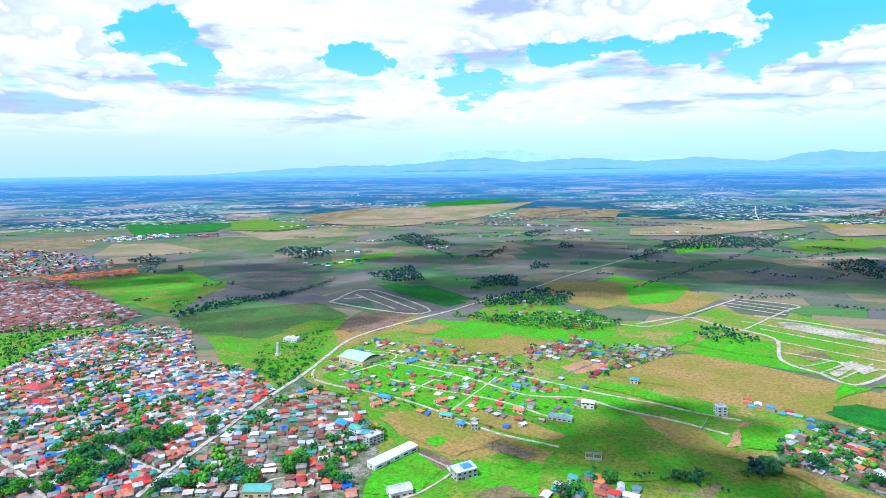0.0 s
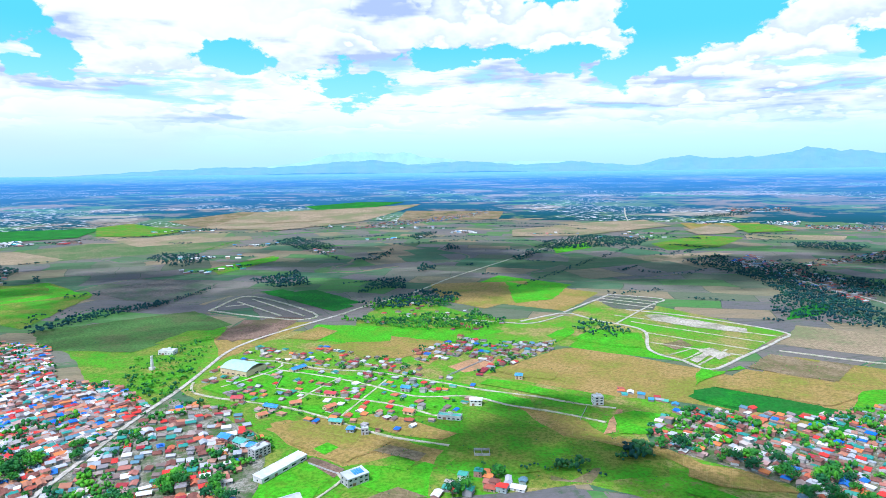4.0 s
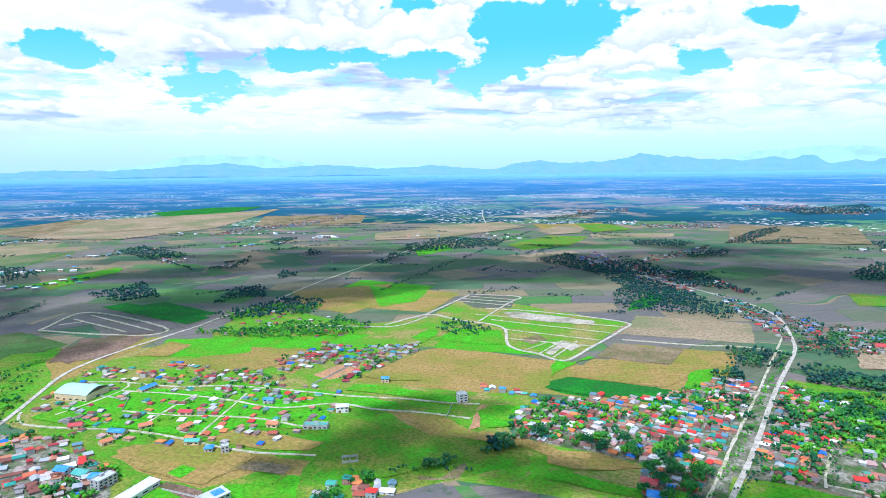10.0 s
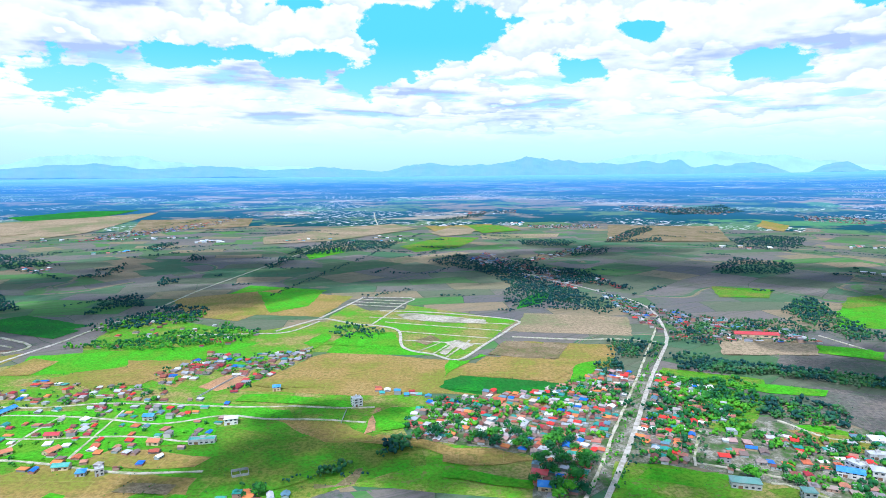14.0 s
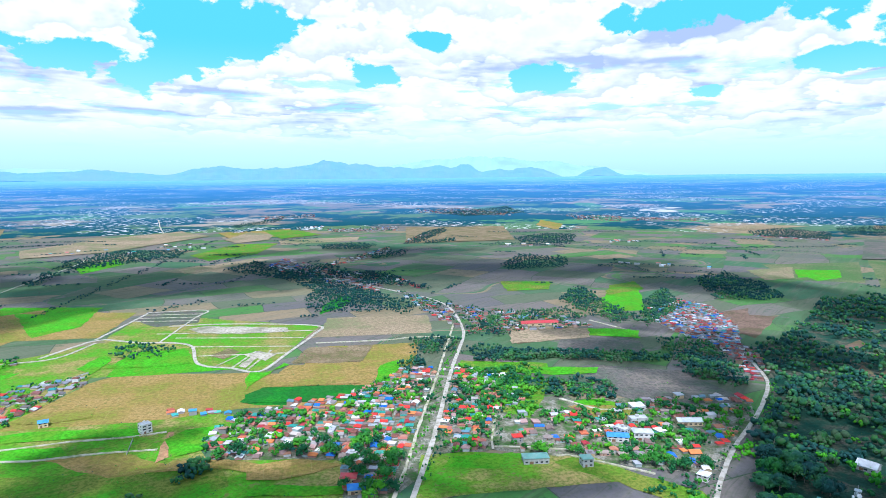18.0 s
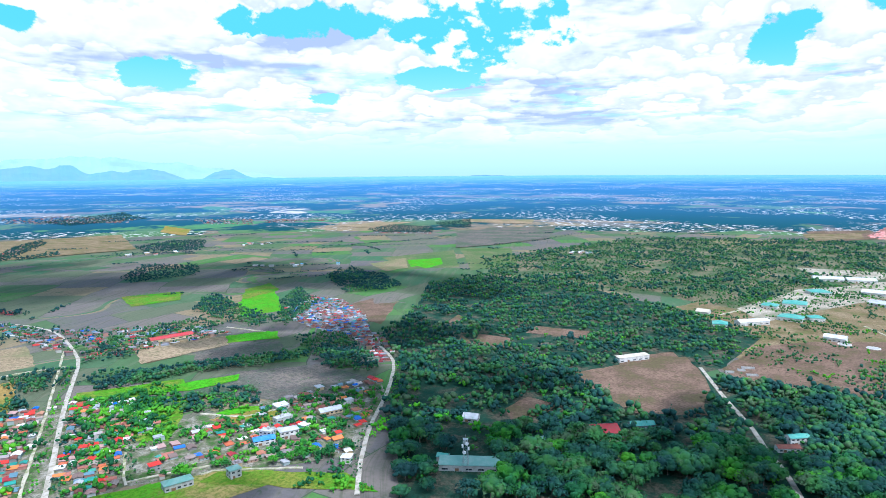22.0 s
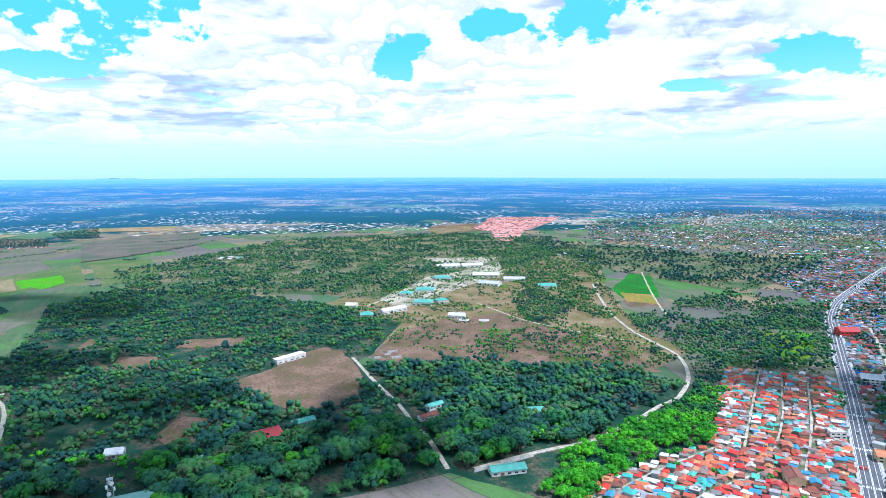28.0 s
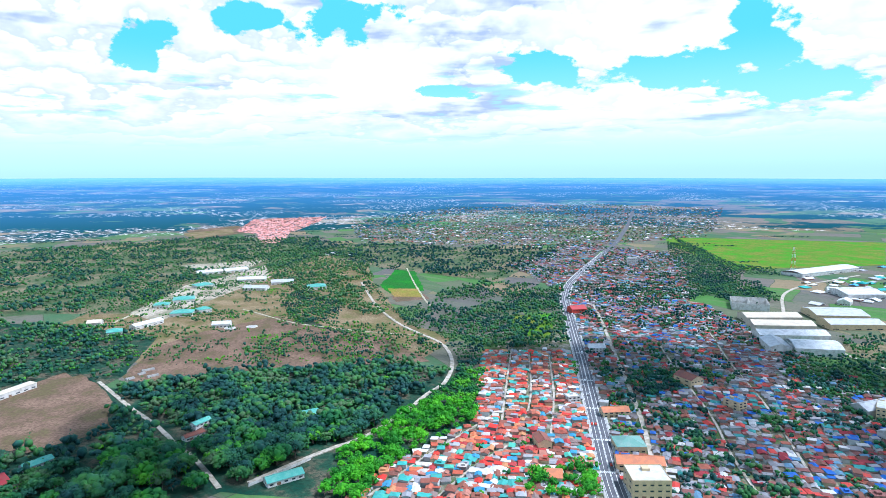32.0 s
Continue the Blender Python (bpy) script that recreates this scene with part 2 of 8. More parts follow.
GROUND_KINDS = {
    "grass": soil_like("grass", (0.09, 0.33, 0.008), (0.10, 0.26, 0.012), (0.23, 0.25, 0.04), 0.03, 0.3, 0.0, 30),
    "lime": soil_like("lime_grass", (0.085, 0.41, 0.006), (0.08, 0.34, 0.006), (0.13, 0.30, 0.012), 0.03, 0.3),
    "green": soil_like("rice_green", (0.03, 0.24, 0.012), (0.018, 0.17, 0.015), (0.03, 0.15, 0.02), 0.02, 0.3, 0.3, 20),
    "olive": soil_like("olive_pasture", (0.21, 0.22, 0.035), (0.12, 0.23, 0.015), (0.06, 0.29, 0.006), 0.018, 0.3, 0.0, 30),
    "tan": soil_like("dry_stubble", (0.40, 0.25, 0.09), (0.34, 0.225, 0.065), (0.22, 0.24, 0.03), 0.012, 0.25, 0.25, 35, 0.24),
    "brown": soil_like("dry_soil", (0.34, 0.25, 0.15), (0.26, 0.18, 0.10), (0.15, 0.15, 0.05), 0.02, 0.3, 0.3, 15, 0.24),
    "soil": soil_like("bare_earth", (0.27, 0.17, 0.12), (0.20, 0.125, 0.09), (0.13, 0.11, 0.05), 0.02, 0.3, 0.2, 60),
    # earth tones dimmed and cooled to imitate bluish cloud shade
    "mud": soil_like("ploughed_earth", (0.21, 0.165, 0.14), (0.165, 0.14, 0.125), (0.085, 0.13, 0.07), 0.010, 0.2, 0.2, 50, 0.24),
    "dark": soil_like("dark_pasture", (0.08, 0.17, 0.04), (0.065, 0.14, 0.03), (0.09, 0.11, 0.04), 0.015, 0.25),
    "sand": soil_like("pale_sand", (0.54, 0.47, 0.37), (0.44, 0.38, 0.29), (0.22, 0.22, 0.13), 0.02, 0.3),
    "straw": soil_like("pale_pasture", (0.22, 0.20, 0.10), (0.14, 0.18, 0.07), (0.08, 0.17, 0.045), 0.008, 0.2, 0.12, 70, 0.24),
    "fallow": soil_like("fallow_field", (0.42, 0.30, 0.19), (0.34, 0.245, 0.15), (0.20, 0.22, 0.09), 0.006, 0.2, 0.1, 25, 0.2),
    "scrubland": soil_like("dry_scrubland", (0.26, 0.20, 0.13), (0.13, 0.15, 0.075), (0.05, 0.11, 0.045), 0.012, 0.25),
    "clay": soil_like("orange_earth", (0.52, 0.27, 0.13), (0.45, 0.24, 0.12), (0.34, 0.22, 0.10), 0.05, 0.4),
    "meadow": soil_like("mixed_meadow", (0.085, 0.34, 0.008), (0.15, 0.27, 0.018), (0.34, 0.255, 0.09), 0.016, 0.3, 0.0, 30),
    "litter": soil_like("leaf_litter", (0.13, 0.11, 0.075), (0.03, 0.075, 0.045), (0.008, 0.055, 0.035), 0.03, 0.3),
    "yard": soil_like("house_yards", (0.34, 0.31, 0.25), (0.19, 0.18, 0.12), (0.05, 0.13, 0.02), 0.06, 0.4),
}


def make_ground_material():
    """Open farmland: squarish plots of stubble, earth and grass, with grassy banks between them."""
    m, nt, b = material("farmland", 0.95, 0.0, 0.1)
    p = nd(nt, "ShaderNodeNewGeometry").outputs["Position"]
    wob = nd(nt, "ShaderNodeTexNoise", None, Vector=p, Scale=0.0035, Detail=2.0).outputs[1]
    q = nd(nt, "ShaderNodeVectorMath", {"operation": "MULTIPLY_ADD"}, i0=wob, i1=(95.0, 95.0, 0.0), i2=p).outputs[0]

    def plots(turn, wide, deep):
        """Plots in staggered rows: a random value for each, and the banks between them."""
        at = nd(nt, "ShaderNodeMapping", None, Vector=q, Rotation=(0, 0, radians(turn)), Scale=(0.01, 0.01, 0.0)).outputs[0]
        n = nd(nt, "ShaderNodeTexBrick", None, i0=at, i1=(0, 0, 0, 1), i2=(1, 1, 1, 1), i3=(0.5, 0.5, 0.5, 1), i4=1.0, i5=0.008, i6=0.3, i7=0.0, i8=wide, i9=deep)
        return n.outputs[0], n.outputs[1]

    one, two = plots(24, 1.5, 0.75), plots(-12, 1.1, 1.3)
    side = ease(nt, noisy(nt, p, 0.0016, 1.0), 0.49, 0.51)
    hue, bank = blend(nt, side, one[0], two[0]), nd(nt, "ShaderNodeMix", None, i0=side, i2=one[1], i3=two[1]).outputs[0]
    # plot browns cooled and darkened: part of the blue cloud shade is painted here
    c = ramp(nt, hue, [(0.0, (0.07, 0.145, 0.06)), (0.14, (0.165, 0.14, 0.13)), (0.27, (0.06, 0.145, 0.07)), (0.40, (0.27, 0.20, 0.12)), (0.50, (0.14, 0.125, 0.125)), (0.62, (0.075, 0.20, 0.045)), (0.74, (0.18, 0.15, 0.135)), (0.87, (0.12, 0.14, 0.085))], True)
    broad, fine = noisy(nt, p, 0.004, 7.0, 0.62), noisy(nt, p, 0.2, 6.0, 0.7)
    c = blend(nt, calc(nt, "MULTIPLY", ease(nt, broad, 0.45, 0.60), 0.4), c, (0.12, 0.155, 0.08))
    strips = noisy(nt, nd(nt, "ShaderNodeMapping", None, Vector=p, Rotation=(0, 0, radians(24)), Scale=(0.004, 0.05, 1.0)).outputs[0], 1.0, 5.0, 0.65)
    c = blend(nt, calc(nt, "MULTIPLY", ease(nt, strips, 0.5, 0.64), 0.4), c, (0.19, 0.165, 0.12))
    rows = noisy(nt, nd(nt, "ShaderNodeMapping", None, Vector=q, Rotation=(0, 0, radians(-66)), Scale=(0.003, 0.16, 1.0)).outputs[0], 1.0, 4.0, 0.7)
    c = blend(nt, calc(nt, "MULTIPLY", ease(nt, rows, 0.52, 0.66), 0.5), c, (0.075, 0.085, 0.05))
    scrub = noisy(nt, p, 0.03, 8.0, 0.75)
    c = blend(nt, calc(nt, "MULTIPLY", ease(nt, scrub, 0.56, 0.66), 0.7), c, (0.045, 0.10, 0.04))
    c = blend(nt, calc(nt, "MULTIPLY", bank, 0.65), c, (0.03, 0.075, 0.025))
    c = blend(nt, calc(nt, "MULTIPLY", ease(nt, fine, 0.4, 0.75), 0.4), c, (0.06, 0.075, 0.03))
    paint(nt, b, c, fine, 0.6, 0.6)
    return m


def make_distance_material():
    """Land so far off that its woods, plots and towns are level streaks, with blue haze mixed into its colour."""
    m, nt, b = material("far_land", 1.0, 0.0, 0.0)
    p = nd(nt, "ShaderNodeNewGeometry").outputs["Position"]
    x, y, z = nd(nt, "ShaderNodeSeparateXYZ", None, i0=p).outputs
    r = calc(nt, "SQRT", calc(nt, "MULTIPLY_ADD", x, x, calc(nt, "MULTIPLY", y, y)))
    # the far land is drawn together; its plots and woods keep their true breadth
    true = calc(nt, "DIVIDE", 3000.0, calc(nt, "MAXIMUM", calc(nt, "SUBTRACT", 1.0, calc(nt, "MULTIPLY", calc(nt, "SUBTRACT", r, 3000.0), 0.0005)), 0.05))
    q = nd(nt, "ShaderNodeVectorMath", {"operation": "SCALE"}, i0=p, Scale=calc(nt, "DIVIDE", true, r)).outputs[0]
    q = nd(nt, "ShaderNodeMapping", None, Vector=q, Scale=(0.001, 0.001, 0.0)).outputs[0]
    wob = nd(nt, "ShaderNodeTexNoise", None, Vector=q, Scale=1.6, Detail=3.0).outputs[1]
    bent = nd(nt, "ShaderNodeVectorMath", {"operation": "MULTIPLY_ADD"}, i0=wob, i1=(0.5, 0.5, 0.0), i2=q).outputs[0]
    plots = nd(nt, "ShaderNodeTexVoronoi", {"distance": "CHEBYCHEV"}, Vector=bent, Scale=2.2, Randomness=0.9)
    hue = nd(nt, "ShaderNodeSeparateColor", None, i0=plots.outputs["Color"]).outputs[0]
    land = ramp(nt, hue, [(0.0, (0.10, 0.17, 0.07)), (0.20, (0.22, 0.17, 0.12)), (0.38, (0.10, 0.19, 0.08)), (0.54, (0.30, 0.22, 0.13)), (0.70, (0.17, 0.15, 0.13)), (0.84, (0.09, 0.23, 0.07)), (0.93, (0.34, 0.28, 0.20))], True)
    wood, grain, broad = noisy(nt, q, 2.2, 8.0, 0.70), noisy(nt, q, 14.0, 5.0, 0.65), noisy(nt, q, 0.35, 4.0, 0.55)
    land = blend(nt, calc(nt, "MULTIPLY", ease(nt, grain, 0.42, 0.66), 0.5), land, (0.06, 0.11, 0.06))
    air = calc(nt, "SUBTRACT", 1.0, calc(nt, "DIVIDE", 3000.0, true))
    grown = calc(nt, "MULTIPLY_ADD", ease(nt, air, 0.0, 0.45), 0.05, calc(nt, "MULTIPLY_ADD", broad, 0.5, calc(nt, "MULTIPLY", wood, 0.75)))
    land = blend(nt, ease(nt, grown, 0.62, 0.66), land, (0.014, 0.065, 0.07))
    specks, cluster = noisy(nt, q, 30.0, 2.0, 0.6), noisy(nt, q, 0.9, 4.0, 0.6)
    land = blend(nt, calc(nt, "MULTIPLY", ease(nt, specks, 0.57, 0.63), ease(nt, cluster, 0.50, 0.56)), land, (0.70, 0.68, 0.66))
    pans = noisy(nt, nd(nt, "ShaderNodeMapping", None, Vector=q, Location=(5.0, 2.0, 0.0)).outputs[0], 0.9, 5.0, 0.6)
    land = blend(nt, ease(nt, pans, 0.68, 0.70), land, (0.55, 0.50, 0.42))
    # haze painted into the base colour: bluer, then paler, with distance
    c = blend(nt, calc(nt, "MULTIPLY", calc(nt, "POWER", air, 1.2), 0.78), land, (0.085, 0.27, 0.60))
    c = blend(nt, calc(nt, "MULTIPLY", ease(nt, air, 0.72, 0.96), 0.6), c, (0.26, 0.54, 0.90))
    paint(nt, b, c)
    return m


def plain(name, colour, other, scale=0.5, rough=0.85, metal=0.0, gloss=0.3, bump=0.02):
    """One colour with worn patches of another."""
    m, nt, b = material(name, rough, metal, gloss)
    p = nd(nt, "ShaderNodeNewGeometry").outputs["Position"]
    n, fine = noisy(nt, p, scale, 6.0, 0.65), noisy(nt, p, scale * 9, 4.0, 0.6)
    c = blend(nt, ease(nt, n, 0.42, 0.62), colour, other)
    c = blend(nt, calc(nt, "MULTIPLY", ease(nt, fine, 0.45, 0.8), 0.3), c, tuple(v * 0.6 for v in colour))
    paint(nt, b, c, fine, bump, 0.5)
    return m


def palette(name, colours, island, rough=0.75, rust=0.25, gloss=0.2, ribs=False):
    """A surface whose colour is drawn from a list, thing by thing or piece by piece, with streaks of wear."""
    m, nt, b = material(name, rough, 0.0, gloss)
    geo = nd(nt, "ShaderNodeNewGeometry")
    pick = geo.outputs["Random Per Island"] if island else nd(nt, "ShaderNodeObjectInfo").outputs["Random"]
    c = ramp(nt, pick, [(n / len(colours), v) for n, v in enumerate(colours)], True)
    p = geo.outputs["Position"]
    n, fine = noisy(nt, p, 0.22, 6.0, 0.7), noisy(nt, p, 1.6, 3.0, 0.6)
    c = blend(nt, calc(nt, "MULTIPLY", ease(nt, n, 0.48, 0.68), rust), c, (0.15, 0.06, 0.04))
    c = blend(nt, calc(nt, "MULTIPLY", ease(nt, fine, 0.5, 0.8), 0.1), c, (0.34, 0.30, 0.28))
    height = fine
    if ribs:
        height = nd(nt, "ShaderNodeTexWave", {"wave_type": "BANDS"}, Vector=p, Scale=1.6, Distortion=0.2).outputs[1]
    paint(nt, b, c, height, 0.05, 0.4)
    return m


RED, RUST, BROWN, MAROON = (0.62, 0.04, 0.03), (0.36, 0.09, 0.055), (0.20, 0.075, 0.055), (0.34, 0.035, 0.045)
BLUE, SKYBLUE, TEAL, MINT = (0.015, 0.14, 0.62), (0.10, 0.38, 0.66), (0.04, 0.34, 0.31), (0.20, 0.58, 0.46)
WHITE, GREY, DIRTY, ORANGE, PINK = (0.82, 0.82, 0.82), (0.42, 0.42, 0.44), (0.25, 0.22, 0.22), (0.70, 0.20, 0.03), (0.56, 0.19, 0.16)
ROOFS = {
    "mixed": [GREY, (0.64, 0.62, 0.60), (0.46, 0.45, 0.46), (0.34, 0.36, 0.38), (0.44, 0.27, 0.24), RUST, RED, (0.36, 0.32, 0.30), BROWN, (0.52, 0.44, 0.38), (0.03, 0.15, 0.50), (0.04, 0.25, 0.20), DIRTY, MAROON, (0.12, 0.22, 0.27), (0.42, 0.17, 0.10), (0.40, 0.15, 0.11), DIRTY, (0.62, 0.20, 0.06), (0.07, 0.32, 0.24), BLUE, BROWN, (0.28, 0.22, 0.19), (0.50, 0.13, 0.06), (0.38, 0.20, 0.14), RED, BROWN, (0.34, 0.26, 0.22), (0.20, 0.14, 0.12), (0.72, 0.70, 0.66), (0.46, 0.22, 0.13)],
    "warm": [(0.46, 0.10, 0.055), (0.66, 0.055, 0.035), (0.28, 0.10, 0.07), (0.70, 0.68, 0.66), (0.30, 0.08, 0.05), (0.52, 0.24, 0.11), (0.20, 0.08, 0.06), (0.42, 0.18, 0.13), (0.07, 0.38, 0.33), (0.40, 0.05, 0.05), (0.50, 0.45, 0.41), (0.50, 0.15, 0.09), (0.34, 0.33, 0.34), RED, (0.38, 0.09, 0.055), (0.06, 0.26, 0.42), (0.60, 0.16, 0.07), (0.30, 0.08, 0.05), (0.24, 0.17, 0.15), (0.10, 0.42, 0.30), (0.36, 0.36, 0.38), (0.25, 0.09, 0.06), (0.07, 0.34, 0.30), (0.30, 0.30, 0.32), (0.62, 0.60, 0.58), (0.22, 0.20, 0.19)],
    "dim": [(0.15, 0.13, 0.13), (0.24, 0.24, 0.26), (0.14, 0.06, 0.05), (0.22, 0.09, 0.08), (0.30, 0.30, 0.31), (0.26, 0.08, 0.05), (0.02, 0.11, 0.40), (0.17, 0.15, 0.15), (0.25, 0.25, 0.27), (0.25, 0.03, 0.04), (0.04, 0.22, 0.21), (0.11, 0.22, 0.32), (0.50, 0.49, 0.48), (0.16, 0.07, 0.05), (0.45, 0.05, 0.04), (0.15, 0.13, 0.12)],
    "rows": [(0.20, 0.06, 0.05), BROWN, (0.27, 0.12, 0.10), (0.24, 0.08, 0.06), BROWN, (0.17, 0.09, 0.085), (0.26, 0.10, 0.08), DIRTY, (0.36, 0.33, 0.33)],
    "pink": [(0.66, 0.29, 0.25), (0.74, 0.40, 0.36), (0.60, 0.25, 0.21), (0.70, 0.34, 0.30)],
    "orange": [ORANGE, RUST, (0.6, 0.2, 0.1), ORANGE, PINK],
    "pale": [WHITE, GREY, WHITE, SKYBLUE, (0.6, 0.6, 0.6), PINK, WHITE, TEAL],
}
WALLS = [(0.46, 0.44, 0.40), (0.30, 0.29, 0.28), (0.44, 0.34, 0.20), (0.60, 0.60, 0.58), (0.22, 0.21, 0.20), (0.40, 0.26, 0.19), (0.34, 0.40, 0.38), (0.38, 0.20, 0.16)]
ROOF_THING = {k: palette("roof_" + k, v, False, ribs=True) for k, v in ROOFS.items()}
ROOF_STUFF = {k: palette("far_roof_" + k, v, True) for k, v in ROOFS.items()}
WALL_THING, WALL_STUFF = palette("plastered_wall", WALLS, False, 0.9, 0.2, 0.2), palette("far_wall", WALLS, True, 0.9, 0.2, 0.2)
LANE = plain("worn_concrete", (0.50, 0.44, 0.37), (0.30, 0.27, 0.20), 0.15)
TRACK = plain("pale_dirt", (0.50, 0.44, 0.34), (0.26, 0.27, 0.13), 0.12, 0.95)
ASPHALT = plain("asphalt", (0.095, 0.095, 0.11), (0.13, 0.13, 0.145), 0.2, 0.85)
STRIPE = plain("road_paint", (0.75, 0.75, 0.72), (0.5, 0.5, 0.48), 0.6)
CONCRETE = plain("grey_concrete", (0.46, 0.45, 0.43), (0.34, 0.33, 0.31), 0.3)
PLASTER = plain("white_plaster", (0.68, 0.66, 0.62), (0.50, 0.47, 0.42), 0.2)
CREAM = plain("cream_plaster", (0.66, 0.50, 0.30), (0.55, 0.42, 0.26), 0.3)
STEEL = plain("galvanised_steel", (0.50, 0.51, 0.52), (0.38, 0.38, 0.38), 0.8, 0.45, 0.6)
RED_PAINT = plain("red_sheet_roof", (0.48, 0.05, 0.06), (0.40, 0.08, 0.07), 0.2, 0.5)
TEAL_PAINT = plain("teal_sheet_roof", (0.08, 0.33, 0.27), (0.14, 0.38, 0.31), 0.2, 0.5)
GREEN_PAINT = plain("dull_green_roof", (0.14, 0.30, 0.25), (0.20, 0.32, 0.28), 0.2, 0.5)
BLUE_PAINT = plain("blue_sheet_roof", (0.05, 0.22, 0.60), (0.10, 0.30, 0.60), 0.2, 0.5)
WHITE_PAINT = plain("white_sheet_roof", (0.66, 0.66, 0.65), (0.50, 0.50, 0.50), 0.15, 0.5)
GREY_PAINT = plain("grey_sheet_roof", (0.52, 0.53, 0.54), (0.42, 0.42, 0.43), 0.15, 0.5)
TAN_PAINT = plain("tan_sheet_roof", (0.62, 0.54, 0.42), (0.52, 0.44, 0.34), 0.15, 0.5)
ORANGE_PAINT = plain("orange_sheet_roof", (0.58, 0.20, 0.09), (0.46, 0.17, 0.09), 0.2, 0.5)
SIGNAL_RED, SIGNAL_WHITE = plain("signal_red", (0.6, 0.06, 0.04), (0.5, 0.08, 0.05), 1.0), plain("signal_white", (0.8, 0.8, 0.8), (0.7, 0.7, 0.7), 1.0)


def make_glass():
    m, nt, b = material("window_glass", 0.08, 0.0, 0.5)
    b.inputs["Base Color"].default_value = (0.03, 0.04, 0.05, 1)
    return m


GLASS = make_glass()
WOOD = plain("door_wood", (0.22, 0.12, 0.07), (0.16, 0.09, 0.05), 2.0, 0.6)
BARK = plain("bark", (0.16, 0.12, 0.09), (0.22, 0.18, 0.14), 1.5, 0.95)


def foliage(name, tones, island=True):
    m, nt, b = material(name, 0.75, 0.0, 0.25)
    geo = nd(nt, "ShaderNodeNewGeometry")
    n = noisy(nt, geo.outputs["Position"], 0.035, 3.0, 0.6)
    pick = calc(nt, "ADD", calc(nt, "MULTIPLY", geo.outputs["Random Per Island"], 0.18), calc(nt, "MULTIPLY", ease(nt, n, 0.3, 0.7), 0.82))
    if not island:
        pick = calc(nt, "ADD", calc(nt, "MULTIPLY", pick, 0.55), calc(nt, "MULTIPLY", nd(nt, "ShaderNodeObjectInfo").outputs["Random"], 0.45))
    c = ramp(nt, pick, [(0.15 + 0.7 * k / (len(tones) - 1), v) for k, v in enumerate(tones)])
    fine = noisy(nt, geo.outputs["Position"], 1.3, 3.0, 0.7)
    c = blend(nt, calc(nt, "MULTIPLY", ease(nt, fine, 0.4, 0.7), 0.25), c, tuple(v * 0.5 for v in tones[0]))
    paint(nt, b, c, fine, 0.4, 0.5)
    b.inputs["Subsurface Weight"].default_value = 0.0
    return m


# the blue in these wood greens stands in for haze
TONES = [(0.009, 0.050, 0.046), (0.013, 0.068, 0.054), (0.019, 0.092, 0.052), (0.030, 0.125, 0.044), (0.046, 0.170, 0.032), (0.075, 0.130, 0.058)]
GARDEN_TONES = [(0.010, 0.085, 0.030), (0.018, 0.12, 0.028), (0.035, 0.18, 0.018), (0.065, 0.27, 0.012), (0.11, 0.36, 0.010)]
GARDEN, GARDEN_STUFF = foliage("garden_leaves", GARDEN_TONES, False), foliage("far_garden_leaves", GARDEN_TONES)
LEAF, LEAF_STUFF = foliage("leaves", TONES, False), foliage("far_leaves", TONES)
BRIGHT = foliage("bright_leaves", [(0.028, 0.19, 0.014), (0.06, 0.31, 0.008), (0.11, 0.43, 0.006)], False)
BRIGHT_STUFF = foliage("far_bright_leaves", [(0.028, 0.19, 0.014), (0.06, 0.31, 0.008), (0.11, 0.43, 0.006)])
# paler copy of the leaf greens: haze put into the colour
HAZED_STUFF = foliage("far_hazed_leaves", [(0.022, 0.085, 0.045), (0.035, 0.12, 0.045), (0.06, 0.17, 0.035), (0.09, 0.16, 0.06)])
# darker and bluer for far trees, with distance haze put into the tones
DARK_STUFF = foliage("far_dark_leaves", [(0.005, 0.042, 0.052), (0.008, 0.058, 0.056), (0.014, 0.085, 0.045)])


# ---- building helpers ----
SKYLINE = [(-180, -0.6), (-171, -0.55), (-150, -0.22), (-136, -0.08), (-116, 0.22), (-95, 0.34), (-75, 0.30), (-60, 0.10), (-30, -0.15), (0, -0.30), (35, -0.30), (180, -0.6)]   # bearing and height of the far edge, degrees


def ground_z(x, y):
    """The land is level, and rises gently far out towards the hills."""
    r = np.hypot(x, y)
    far = np.interp(np.degrees(np.arctan2(-np.asarray(x, float), y)), *np.transpose(SKYLINE))
    lift = 1.0 + np.tan(np.radians(far)) * 3000.0 / EYE
    t = np.clip((r - 3000.0) / 1800.0, 0, 1.08)
    return np.where(r > 3000, EYE - r * EYE * (1 - lift * t) / 3000.0, 0.0)


def tri_mesh(name, verts, tris, mat):
    """A mesh from arrays of corners and triangles."""
    verts, tris = np.asarray(verts, np.float32), np.asarray(tris, np.int32)
    me = bpy.data.meshes.new(name)
    me.vertices.add(len(verts)), me.loops.add(tris.size), me.polygons.add(len(tris))
    me.vertices.foreach_set("co", verts.ravel())
    me.loops.foreach_set("vertex_index", tris.ravel())
    me.polygons.foreach_set("loop_start", np.arange(0, tris.size, 3, dtype=np.int32))
    me.polygons.foreach_set("use_smooth", np.full(len(tris), mat.name.endswith("leaves")))
    me.update(calc_edges=True)
    me.materials.append(mat)
    return me


def joined(*pieces):
    """Several (corners, triangles) as one."""
    vs, ts, n = [], [], 0
    for v, t in pieces:
        vs.append(np.asarray(v, float)), ts.append(np.asarray(t, int) + n)
        n += len(v)
    return np.concatenate(vs), np.concatenate(ts)


